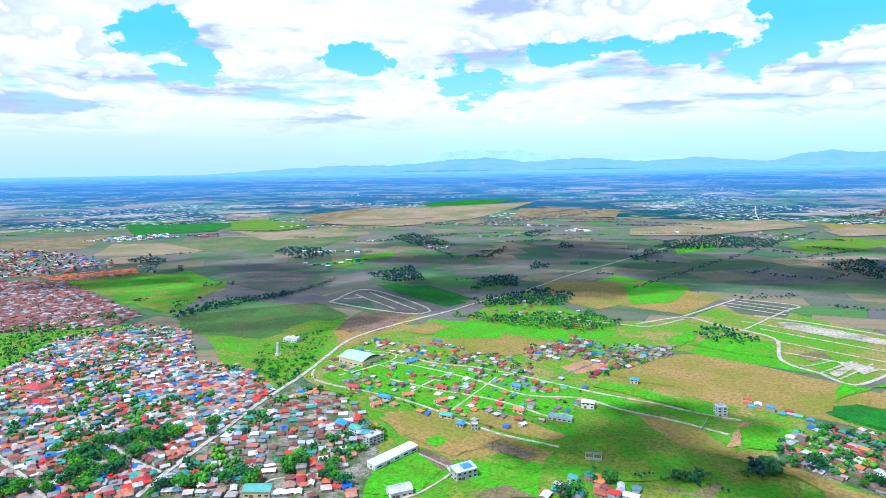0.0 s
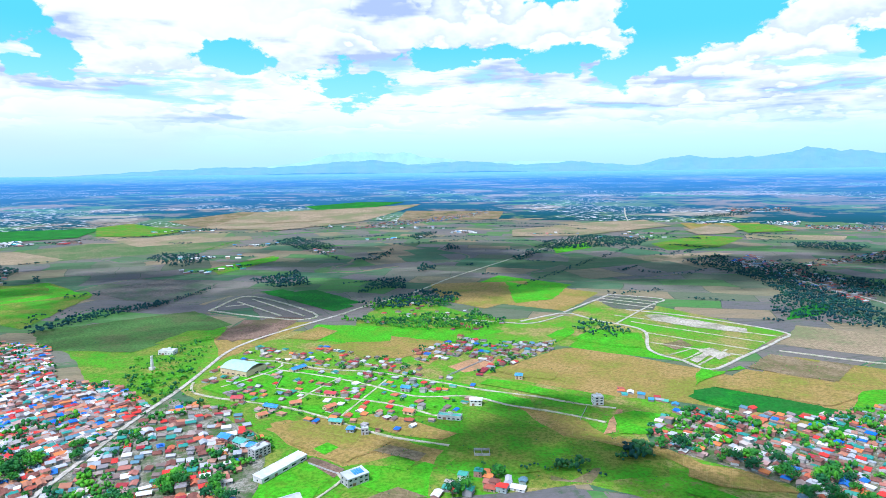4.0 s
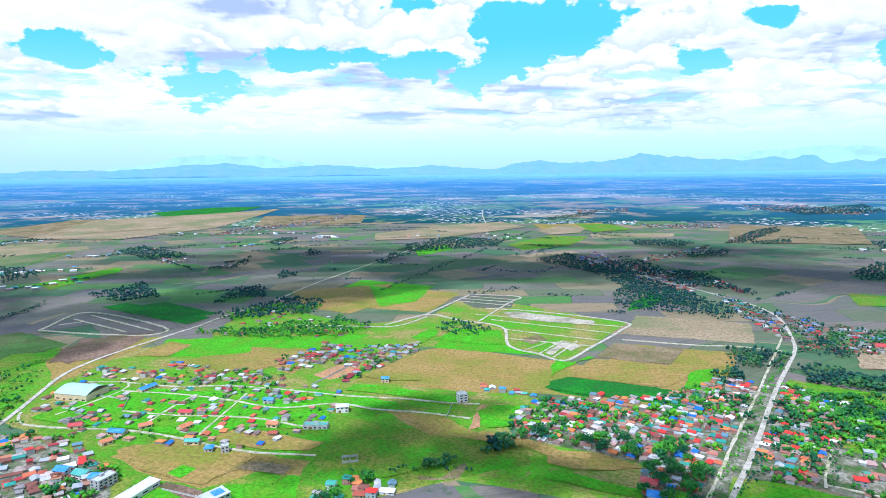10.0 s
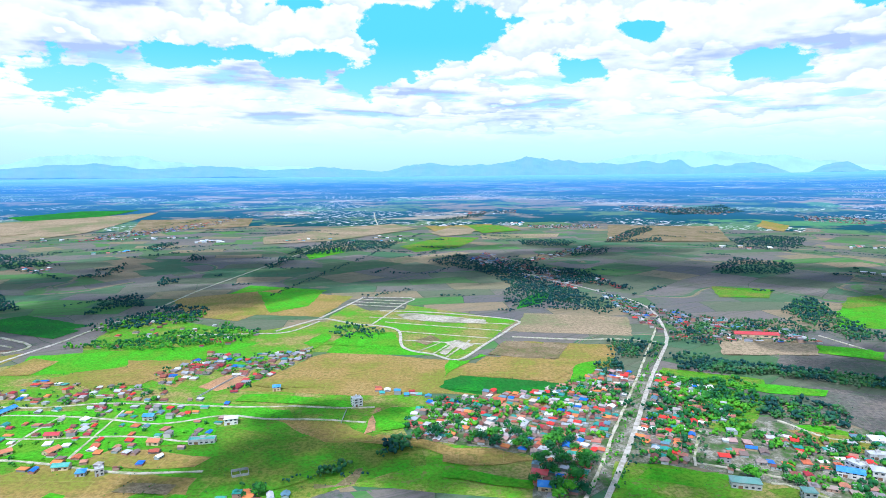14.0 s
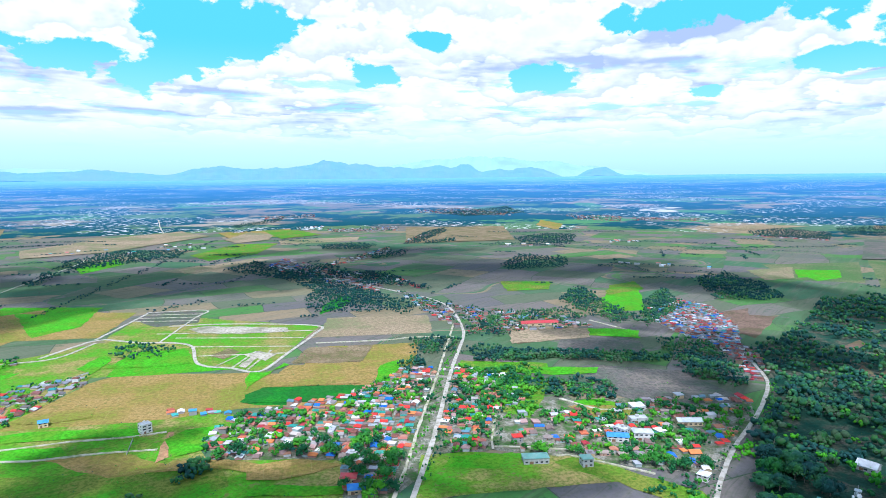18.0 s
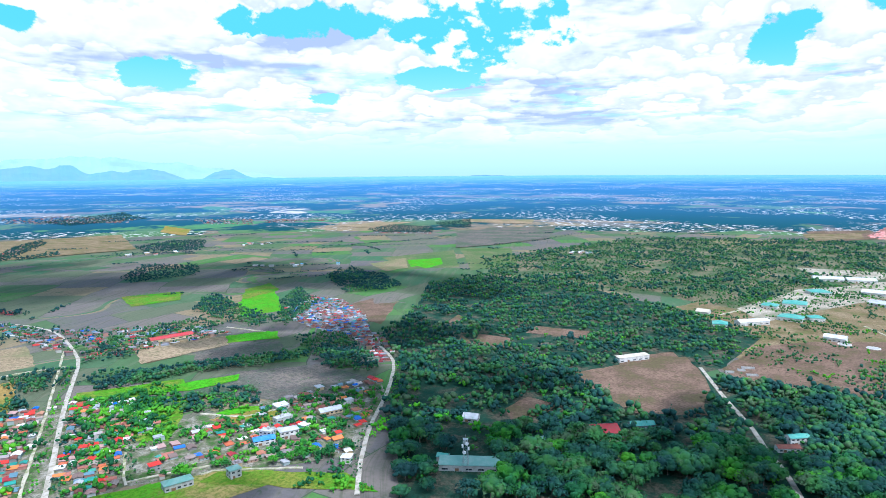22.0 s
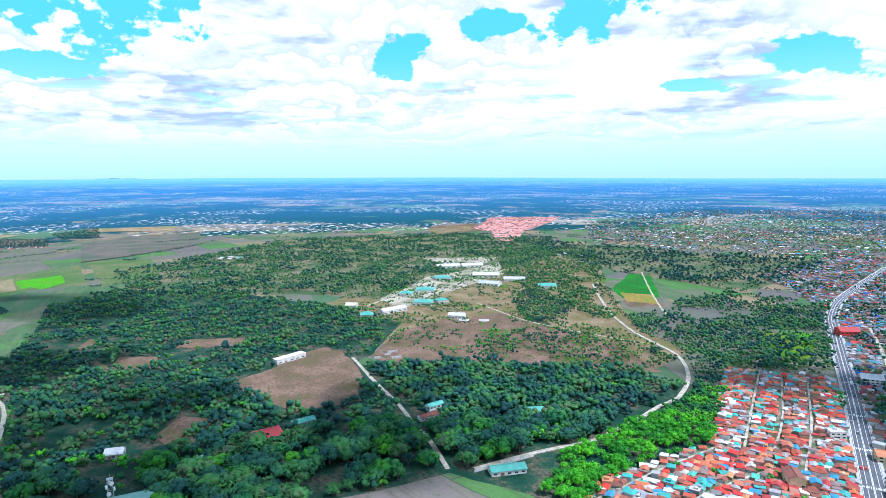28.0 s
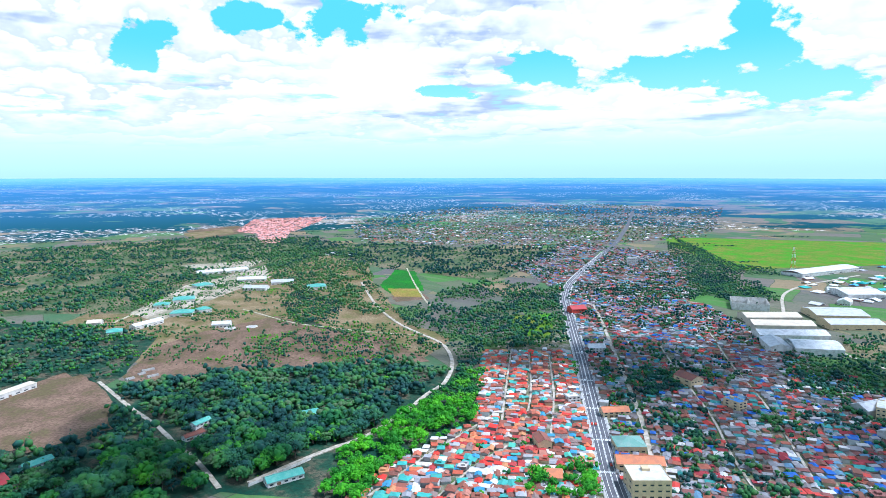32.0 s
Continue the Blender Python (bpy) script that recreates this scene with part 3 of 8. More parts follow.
def box(x0, x1, y0, y1, z0, z1):
    v = [(x, y, z) for z in (z0, z1) for y in (y0, y1) for x in (x0, x1)]
    t = [(0, 2, 1), (1, 2, 3), (4, 5, 6), (5, 7, 6), (0, 1, 4), (1, 5, 4), (2, 6, 3), (3, 6, 7), (0, 4, 2), (2, 4, 6), (1, 3, 5), (3, 7, 5)]
    return np.array(v, float), np.array(t)


def prism(outline, along, thick=0.12):
    """A folded sheet: the outline in y, z, drawn along x, with thickness."""
    n = len(outline)
    top = [(x, y, z) for x in along for y, z in outline]
    low = [(x, y, z - thick) for x, y, z in top]
    t = []
    for k in range(n - 1):
        a, b, c, d = k, k + 1, n + k, n + k + 1
        t += [(a, c, b), (b, c, d), (2 * n + a, 2 * n + b, 2 * n + c), (2 * n + b, 2 * n + d, 2 * n + c)]
        t += [(a, b, 2 * n + a), (b, 2 * n + b, 2 * n + a), (c, 2 * n + c, d), (d, 2 * n + c, 2 * n + d)]
    for k in (0, n - 1):
        a, c = k, n + k
        t += [(a, 2 * n + a, c), (c, 2 * n + a, 2 * n + c)]
    return np.array(top + low, float), np.array(t)


def gable(w, d, z, rise, over=0.5):
    """A gabled roof over w by d, its ridge along x."""
    y = d / 2 + over
    drop = rise * over / (d / 2)
    return prism([(-y, z - drop), (0, z + rise), (y, z - drop)], (-w / 2 - over, w / 2 + over))


def hip(w, d, z, rise, over=0.6):
    x, y, r = w / 2 + over, d / 2 + over, max(w - d, 0.4) / 2
    v = [(-x, -y, z), (x, -y, z), (x, y, z), (-x, y, z), (-r, 0, z + rise), (r, 0, z + rise), (-x, -y, z - 0.15), (x, -y, z - 0.15), (x, y, z - 0.15), (-x, y, z - 0.15)]
    t = [(0, 1, 5), (0, 5, 4), (1, 2, 5), (2, 3, 4), (2, 4, 5), (3, 0, 4)]
    for a in range(4):
        b = (a + 1) % 4
        t += [(a, a + 6, b), (b, a + 6, b + 6)]
    t += [(6, 8, 7), (6, 9, 8)]
    return np.array(v, float), np.array(t)


def lean_to(w, d, z, rise, over=0.4):
    return prism([(-d / 2 - over, z), (d / 2 + over, z + rise)], (-w / 2 - over, w / 2 + over))


def part(name, shape, mat, parent, label=""):
    """One mesh object under a thing; shape: corners and triangles, or a mesh."""
    ob = new(name, shape if isinstance(shape, bpy.types.Mesh) else tri_mesh(name, *shape, mat))
    ob.parent = parent
    return tagged(ob, label)


def spread(name, shape, places, mat, label, category):
    """Countless alike things as one mesh of kind stuff. Rows of places: x, y, z, turn, and the sizes in x, y, z."""
    v, t = np.asarray(shape[0], float), np.asarray(shape[1], int)
    p = np.asarray(places, float).reshape(-1, 7)
    if not len(p):
        return None
    c, s = np.cos(p[:, 3])[:, None], np.sin(p[:, 3])[:, None]
    x, y, z = v[:, 0] * p[:, 4:5], v[:, 1] * p[:, 5:6], v[:, 2] * p[:, 6:7]
    at = np.stack([c * x - s * y + p[:, 0:1], s * x + c * y + p[:, 1:2], z + p[:, 2:3]], -1).reshape(-1, 3)
    tris = (t[None] + len(v) * np.arange(len(p))[:, None, None]).reshape(-1, 3)
    return tagged(new(name, tri_mesh(name, at, tris, mat)), label, category, kind="stuff")


def inside(poly, pts):
    poly, pts = np.asarray(poly, float), np.asarray(pts, float)
    hit = np.zeros(len(pts), bool)
    for (x0, y0), (x1, y1) in zip(poly, np.roll(poly, -1, 0)):
        if y0 != y1:
            over = (y0 > pts[:, 1]) != (y1 > pts[:, 1])
            hit ^= over & (pts[:, 0] < (x1 - x0) * (pts[:, 1] - y0) / (y1 - y0) + x0)
    return hit


ROAD_LINES, FIELD_AREAS, BUILT = [], {}, []


def clear(pts, margin, built=True):
    """Which points keep off the roads and the single buildings by a margin."""
    ok = np.ones(len(pts), bool)
    for x0, y0, x1, y1, half in ROAD_LINES:
        d = np.array([x1 - x0, y1 - y0])
        u = np.clip(((pts - (x0, y0)) @ d) / max(d @ d, 1e-6), 0, 1)
        ok &= np.hypot(pts[:, 0] - x0 - u * d[0], pts[:, 1] - y0 - u * d[1]) > half + margin
    for x, y, reach in BUILT if built else ():
        ok &= np.hypot(pts[:, 0] - x, pts[:, 1] - y) > reach + margin * 0.5
    return ok


def street_turn(x, y):
    """The bearing of the road segment nearest to a place."""
    best, turn = 1e9, 0.0
    for x0, y0, x1, y1, half in ROAD_LINES:
        d = math.hypot((x0 + x1) / 2 - x, (y0 + y1) / 2 - y)
        if d < best:
            best, turn = d, math.atan2(y1 - y0, x1 - x0)
    return turn


def scatter(poly, step, turn=0.0, jitter=0.3, keep=1.0, seed=1):
    """Places on a loose grid inside an area."""
    rng = np.random.default_rng(seed)
    poly = np.asarray(poly, float)
    mid, reach = poly.mean(0), np.hypot(*(poly - poly.mean(0)).T).max()
    n = int(reach / step) + 1
    g = np.stack(np.meshgrid(np.arange(-n, n + 1), np.arange(-n, n + 1)), -1).reshape(-1, 2) * step
    g = g + rng.uniform(-jitter, jitter, g.shape) * step
    c, s = math.cos(turn), math.sin(turn)
    g = g @ np.array([[c, s], [-s, c]]) + mid
    return g[inside(poly, g) & (rng.random(len(g)) < keep)]


# ---- land ----
def make_sheet(name, radii, mat, label, mats=None):
    az = np.linspace(0, 2 * np.pi, 361)[:-1]
    pts = [(r * math.sin(a), r * math.cos(a)) for r in radii for a in az]
    v = np.array([(x, y, 0.0) for x, y in pts])
    v[:, 2] = ground_z(v[:, 0], v[:, 1])
    t, n = [], len(az)
    for k in range(len(radii) - 1):
        for a in range(n):
            b = (a + 1) % n
            t += [(k * n + a, (k + 1) * n + a, k * n + b), (k * n + b, (k + 1) * n + a, (k + 1) * n + b)]
    t = np.array(t)[:, ::-1]
    if radii[0] < 1:
        v[:n, :2] *= 0
    ob = new(name, tri_mesh(name, v, t, mat))
    return tagged(ob, label, "land", kind="structure")


make_sheet("ground", [0.5, 60, 150, 300, 600, 1000, 1500, 2000, 2500, 3000], make_ground_material(), "flat farmland in plots of stubble, earth and grass")
make_sheet("backdrop", list(np.linspace(3000, 4800, 32)), make_distance_material(), "far plain with streaks of woods, fields and towns under painted blue haze")


def smooth_line(pts, step=12.0):
    """A curve through the points."""
    p = [Vector((*a, 0)) for a in pts]
    p = [2 * p[0] - p[1]] + p + [2 * p[-1] - p[-2]]
    out = []
    for a, b, c, d in zip(p, p[1:], p[2:], p[3:]):
        n = max(1, int((c - b).length / step))
        for k in range(n):
            u = k / n
            out.append(0.5 * ((2 * b) + (c - a) * u + (2 * a - 5 * b + 4 * c - d) * u * u + (3 * b - a - 3 * c + d) * u ** 3))
    return out + [p[-2]]


def strip(line, width, z, thick, offset=0.0, rag=0.0, seed=3):
    """A level band along a curve, with sides."""
    rng = random.Random(seed)
    v, t = [], []
    for k, p in enumerate(line):
        d = (line[min(k + 1, len(line) - 1)] - line[max(k - 1, 0)]).normalized()
        s = Vector((-d.y, d.x, 0))
        for side in (0.5, -0.5):
            q = p + s * (offset + side * width + (rng.uniform(-rag, rag) if rag else 0))
            h = float(ground_z(q.x, q.y)) + z
            v += [(q.x, q.y, h), (q.x, q.y, h - thick)]
    for k in range(len(line) - 1):
        a, b = 4 * k, 4 * k + 4
        t += [(a, a + 2, b), (b, a + 2, b + 2), (a, b, a + 1), (a + 1, b, b + 1), (a + 2, a + 3, b + 2), (b + 2, a + 3, b + 3)]
    return np.array(v), np.array(t)


ROAD_LOOK = {"lane": (LANE, "worn pale concrete village road", 0.25), "track": (TRACK, "pale dirt track between plots", 0.6), "asphalt": (ASPHALT, "dark asphalt highway with white lane lines", 0.0)}
road_count, HIGHWAY, ROAD_TOP, PROTOTYPES = 0, [], 0.0, []


def road(kind, width, pts):
    global road_count, HIGHWAY, ROAD_TOP
    mat, label, rag = ROAD_LOOK[kind]
    road_count += 1
    width *= 1.0 if kind == "asphalt" else 0.84
    line = smooth_line(pts)
    z = 0.75 + 0.004 * road_count
    ob = new("road", tri_mesh("road", *strip(line, width, z, 0.8 + z, 0.0, rag, road_count), mat))
    tagged(ob, label, "road", kind="structure")
    for a, b in zip(line, line[1:]):
        ROAD_LINES.append((a.x, a.y, b.x, b.y, width / 2))
    if kind == "asphalt":
        HIGHWAY, ROAD_TOP = line, z
        near = [p for p in line if p.length < 2000]
        for off in (-width * 0.26, -0.35, 0.35, width * 0.26, -width * 0.47, width * 0.47):
            part("lane_line", strip(near, 0.4, z + 0.03, 0.03, off), STRIPE, ob, "worn white painted line")
        for k in (3, 8, 14, 21, 30):
            for bar in range(9):
                p, d = near[k], (near[k + 1] - near[k]).normalized()
                q = p + Vector((-d.y, d.x, 0)) * (-6.4 + 1.6 * bar)
                part("crossing_bar", strip([q, q + d * 3.4], 0.8, z + 0.05, 0.05), STRIPE, ob, "white crossing bar")
        for side in (-1, 1):
            part("pavement", strip(near, 2.2, z + 0.15, 0.5, side * (width / 2 + 1.2), 0.1, 5), CONCRETE, ob, "raised concrete pavement")


field_count = 0
FIELD_NAMES = {"scrubland": "dry brown and green scrubland between woods", "fallow": "pale fallow field far out on the plain", "straw": "pale dull pasture in strips", "clay": "bare orange earth plot", "meadow": "vivid green meadow with dry patches", "litter": "shaded woodland floor of leaves and earth", "yard": "trodden yards and gardens between houses", "grass": "bright green meadow with bare patches", "lime": "vivid green young grass plot", "green": "deep green rice plot", "olive": "dry olive pasture with green patches", "tan": "tan stubble field with cart lines", "brown": "dry pale brown earth plot", "soil": "bare reddish brown earth field", "mud": "grey brown ploughed field", "dark": "dark green pasture", "sand": "pale sandy ground"}


def field(kind, pts):
    """A plot with slightly uneven edges, laid on the land."""
    global field_count
    field_count += 1
    rng = random.Random(field_count)
    FIELD_AREAS.setdefault(kind, []).append(pts)
    bm = bmesh.new()
    ring = []
    for (x0, y0), (x1, y1) in zip(pts, pts[1:] + pts[:1]):
        d = math.hypot(x1 - x0, y1 - y0)
        n = max(1, min(14, int(d / 14)))
        wild = min(2.5, d / n * 0.15)
        for k in range(n):
            w = wild if k else 0
            ring.append(bm.verts.new((x0 + (x1 - x0) * k / n + rng.uniform(-w, w), y0 + (y1 - y0) * k / n + rng.uniform(-w, w), 0)))
    face = bm.faces.new(ring)
    if face.normal.z < 0 or face.calc_area() and sum(a[0] * b[1] - b[0] * a[1] for a, b in zip(pts, pts[1:] + pts[:1])) < 0:
        bmesh.ops.reverse_faces(bm, faces=[face])
    bmesh.ops.triangulate(bm, faces=bm.faces[:])
    far = max(math.hypot(*p) for p in pts) > 2900
    if far:
        bmesh.ops.subdivide_edges(bm, edges=bm.edges[:], cuts=5, use_grid_fill=True)
    for v in bm.verts:
        v.co.z = float(ground_z(v.co.x, v.co.y)) + 0.06 + 0.0045 * field_count + (1.5 if far else 0)
    me = bpy.data.meshes.new("field")
    bm.to_mesh(me), bm.free()
    me.materials.append(GROUND_KINDS[kind])
    tagged(new("field", me), FIELD_NAMES[kind], "field", kind="structure")


# ---- hills and clouds ----
def make_hills(name, reach, foot, peaks, colour, seed, label):
    """A far range: peaks given by bearing, height and half width in degrees, with a broken crest and spurs down to the plain."""
    m, nt, b = material(name + "_blue", 1.0, 0.0, 0.0)
    p = nd(nt, "ShaderNodeNewGeometry").outputs["Position"]
    n = noisy(nt, p, 0.007, 7.0, 0.65)
    # painted haze: the range colour with paler blue patches
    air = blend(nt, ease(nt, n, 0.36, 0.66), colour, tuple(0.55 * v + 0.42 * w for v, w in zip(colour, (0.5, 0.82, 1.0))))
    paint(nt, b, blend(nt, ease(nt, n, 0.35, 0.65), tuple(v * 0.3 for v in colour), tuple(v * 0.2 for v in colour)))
    # the slopes glow in this haze colour; they are no lamp
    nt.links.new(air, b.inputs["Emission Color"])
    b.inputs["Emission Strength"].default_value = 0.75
    cols, rows = 700, 6
    low, high = min(p[0] - 2.2 * p[2] for p in peaks), max(p[0] + 2.2 * p[2] for p in peaks)
    v, t = [], []
    for c in range(cols + 1):
        deg = high + (low - high) * c / cols
        a = radians(deg)
        crest = sum((h * math.exp(-((deg - at) / (1.5 * wide)) ** 2)) ** 5 for at, h, wide in peaks) ** 0.2 * 0.86
        crest *= 1.0 + 0.13 * noise.fractal((a * 34.0 + seed, seed * 1.7, 0), 0.8, 2.1, 6)
        top = foot + crest
        for r in range(rows + 1):
            w = r / rows
            d = reach - 60 * (1 - w) + 8 * noise.noise((a * 60, w * 4, seed))
            e = foot - 0.25 + (top - foot + 0.25) * w ** 0.8
            v.append((-d * math.sin(a), d * math.cos(a), EYE + d * math.tan(radians(e))))
    for c in range(cols):
        for r in range(rows):
            q = c * (rows + 1) + r
            t += [(q, q + rows + 1, q + 1), (q + 1, q + rows + 1, q + rows + 2)]
    tagged(new(name, tri_mesh(name, v, np.array(t)[:, ::-1], m)), label, "hills", kind="structure")


make_hills("hills_near", 4820, -0.55, [(-45.7, 0.62, 3.0), (-36, 0.5, 5.0), (-64.9, 0.85, 2.6), (-57, 0.65, 4.0), (-26, 0.42, 5.0), (-14, 0.5, 6.0), (0, 0.45, 6.0), (-88, 1.1, 3.2), (-78, 0.95, 5.0)], (0.12, 0.34, 0.74), 3.0, "low foothills across the plain, glowing in painted blue haze")
make_hills("hills_mid", 4870, -0.45, [(-30.7, 1.75, 2.2), (-41.5, 2.2, 4.4), (-50.6, 1.95, 1.6), (-52.9, 2.05, 1.3), (-59.0, 1.8, 1.8), (-64.9, 1.6, 1.5), (-47, 1.6, 3.0), (-35, 1.5, 4.0), (-56, 1.5, 2.5), (-22, 1.3, 5.0), (-12.5, 1.4, 4.5), (-3, 1.5, 6.0), (8, 0.9, 7.0), (-68, 0.8, 2.5)], (0.25, 0.53, 0.94), 5.0, "mountain range beyond the plain, glowing in painted blue haze")
make_hills("hills_far", 4930, -0.3, [(-4.4, 2.2, 6.5), (-54.8, 2.5, 9.0), (-18, 1.3, 6.0)], (0.50, 0.82, 1.0), 8.0, "mountain range on the horizon, made faint by painted haze")


def make_cloud(x, y, rx, ry, turn, seed, mat):
    """A low flat-bottomed cloud above the view, set between the sun and the land so that its shade lies round x, y."""
    high = 1600.0
    mid = Vector((x, y, 0)) + SUN_WAY * (high / SUN_WAY.z)
    rng = random.Random(seed)
    bm = bmesh.new()
    for k in range(40):
        a, q = rng.uniform(0, 6.283), math.sqrt(rng.random())
        s = rng.uniform(0.14, 0.38) * (1.15 - 0.5 * q)
        px, py = q * math.cos(a) * (1 - 0.6 * s), q * math.sin(a) * (1 - 0.6 * s)
        m = Matrix.Translation((px * rx, py * ry, 0)) @ Matrix.Diagonal((s * rx, s * ry, s * 0.45 * min(rx, ry), 1))
        bmesh.ops.create_icosphere(bm, subdivisions=2, radius=1.0, matrix=m)
    for v in bm.verts:
        v.co += 18 * noise.noise_vector(v.co * 0.02)
        v.co.z = max(v.co.z, -8)
    me = bpy.data.meshes.new("cloud")
    bm.to_mesh(me), bm.free()
    me.materials.append(mat)
    ob = new("cloud", me)
    ob.matrix_world = Matrix.Translation(mid) @ pose(0, 0, 0, 0, 0, turn)
    tagged(ob, "white cumulus cloud above the view, placed to shade the land", "cloud", kind="structure")


def make_cloud_material(name, least, most):
    m = bpy.data.materials.new(name)
    m.use_nodes = True
    nt = m.node_tree
    nt.nodes.clear()
    p = nd(nt, "ShaderNodeNewGeometry").outputs["Position"]
    thin = nd(nt, "ShaderNodeMapRange", None, i0=noisy(nt, p, 0.01, 4.0), i1=0.35, i2=0.65, i3=least, i4=most).outputs[0]
    white = nd(nt, "ShaderNodeBsdfTranslucent", None, Color=(0.95, 0.95, 0.96, 1))
    mix = nd(nt, "ShaderNodeMixShader", None, i0=thin, i1=nd(nt, "ShaderNodeBsdfTransparent").outputs[0], i2=white.outputs[0])
    nt.links.new(mix.outputs[0], nd(nt, "ShaderNodeOutputMaterial").inputs[0])
    return m


CLOUD, THIN_CLOUD, BROAD_CLOUD = make_cloud_material("cloud", 0.22, 0.44), make_cloud_material("thin_cloud", 0.12, 0.28), make_cloud_material("broad_cloud", 0.13, 0.27)
make_cloud(182, 531, 140, 90, 5, 1, CLOUD)
make_cloud(272, 398, 120, 55, -40, 2, CLOUD)
make_cloud(396, 275, 110, 60, -50, 3, THIN_CLOUD)
make_cloud(903, 258, 260, 140, -60, 4, CLOUD)
make_cloud(-180, 1230, 560, 300, 8, 5, BROAD_CLOUD)
make_cloud(720, 1420, 560, 320, -15, 6, BROAD_CLOUD)
make_cloud(260, 1780, 680, 330, 0, 7, BROAD_CLOUD)
make_cloud(1350, 1500, 480, 260, -40, 16, BROAD_CLOUD)
make_cloud(180, 1240, 330, 140, 0, 17, BROAD_CLOUD)
make_cloud(980, 1180, 240, 120, -40, 18, BROAD_CLOUD)
make_cloud(1280, 1000, 680, 380, -40, 8, BROAD_CLOUD)
make_cloud(410, -700, 330, 105, 24, 9, BROAD_CLOUD)
# two unseen thin clouds, added only to darken the near wood
make_cloud(505, 40, 110, 110, 0, 20, THIN_CLOUD)
make_cloud(560, -210, 170, 120, -20, 19, THIN_CLOUD)
make_cloud(262, -799, 190, 330, 35, 12, THIN_CLOUD)
make_cloud(670, 90, 180, 190, 0, 13, BROAD_CLOUD)
make_cloud(-620, 1500, 420, 260, 20, 15, BROAD_CLOUD)
# another unseen cloud, added to dim the wood below it
make_cloud(515, -101, 130, 90, -20, 14, THIN_CLOUD)
make_cloud(1500, 350, 480, 260, 60, 11, BROAD_CLOUD)


# ---- trees ----
def lumps(count, reach, tall, seed, fine, leaves):
    """A crown: many ragged clumps under a broad dome, and loose sprays of leaves outside them."""
    rng = random.Random(seed)
    bm = bmesh.new()
    for k in range(count):
        a, q = rng.uniform(0, 6.283), math.sqrt((k + 0.5) / count)
        s = reach * rng.uniform(0.24, 0.40) * (1.15 - 0.35 * q)
        z = tall * (0.62 * math.sqrt(max(0, 1 - q * q * 0.9)) + rng.uniform(-0.12, 0.12))
        m = Matrix.Translation((q * reach * 0.8 * math.cos(a), q * reach * 0.8 * math.sin(a), z)) @ pose(0, 0, 0, rng.uniform(0, 90), 0, rng.uniform(0, 360)) @ Matrix.Diagonal((s, s * rng.uniform(0.8, 1.1), s * rng.uniform(0.55, 0.8), 1))
        made = bmesh.ops.create_icosphere(bm, subdivisions=fine, radius=1.0, matrix=m)["verts"]
        for v in made:
            v.co += 0.32 * s * noise.noise_vector(v.co * (1.6 / s) + Vector((seed, 0, 0)))
    for k in range(leaves):
        a, q = rng.uniform(0, 6.283), math.sqrt(rng.random())
        z = tall * (0.66 * math.sqrt(max(0, 1 - q * q * 0.85)) + rng.uniform(-0.05, 0.32))
        c = Vector((q * reach * 1.02 * math.cos(a), q * reach * 1.02 * math.sin(a), z))
        turn = Euler((rng.uniform(-1, 1), rng.uniform(-1, 1), rng.uniform(0, 6.28))).to_matrix()
        s = reach * rng.uniform(0.06, 0.13)
        bm.faces.new([bm.verts.new(c + turn @ Vector(o) * s) for o in ((-1, -0.5, 0), (0.2, -0.8, 0.15), (1, 0.1, 0), (-0.1, 0.9, -0.15))])
    bmesh.ops.triangulate(bm, faces=bm.faces[:])
    v = np.array([p.co[:] for p in bm.verts])
    t = np.array([[p.index for p in f.verts] for f in bm.faces])
    bm.free()
    return v, t


def limbs(tall, girth, reach, seed):
    """A tapered trunk that parts into limbs."""
    rng = random.Random(seed)
    pieces = []

    def tube(a, b, ra, rb, n=6):
        a, b = Vector(a), Vector(b)
        turn = (b - a).to_track_quat("Z", "Y").to_matrix()
        v = [a + turn @ Vector((ra * math.cos(k * 6.2832 / n), ra * math.sin(k * 6.2832 / n), 0)) for k in range(n)]
        v += [b + turn @ Vector((rb * math.cos(k * 6.2832 / n), rb * math.sin(k * 6.2832 / n), 0)) for k in range(n)]
        t = []
        for k in range(n):
            j = (k + 1) % n
            t += [(k, j, n + k), (j, n + j, n + k)]
        pieces.append((np.array([p[:] for p in v]), np.array(t)))

    fork = (rng.uniform(-0.3, 0.3), rng.uniform(-0.3, 0.3), tall * 0.55)
    tube((0, 0, -0.4), fork, girth, girth * 0.7)
    for k in range(5):
        a = k * 1.26 + rng.uniform(-0.3, 0.3)
        tube(fork, (reach * 0.55 * math.cos(a), reach * 0.55 * math.sin(a), tall * rng.uniform(1.05, 1.3)), girth * 0.5, girth * 0.15, 5)
    return joined(*pieces)


def tree_kind(name, label, category, group, reach, bole, tall, mat, seed, count=11, leaves=170):
    ob = new(name)
    tagged(ob, label, category, group)
    part("trunk", limbs(bole, 0.055 * reach, reach, seed), BARK, ob, "grey-brown forked trunk")
    v, t = lumps(count, reach, tall, seed, 2, leaves)
    v[:, 2] += bole * 0.75
    part("crown", (v, t), mat, ob)
    return ob


RAIN_TREES = [tree_kind("rain_tree", "broad spreading rain tree with a dense green crown", "tree", "trees of the wood", 6.0 + k, 4.5, 5.5, GARDEN if k == 2 else LEAF, 11 + k, 10 + k) for k in range(4)]
MANGOES = [tree_kind("mango_tree", "round leafy green mango tree in a yard", "tree", "trees among the houses", 4.2 + 0.5 * k, 2.2, 6.0, GARDEN, 31 + k, 10) for k in range(3)]
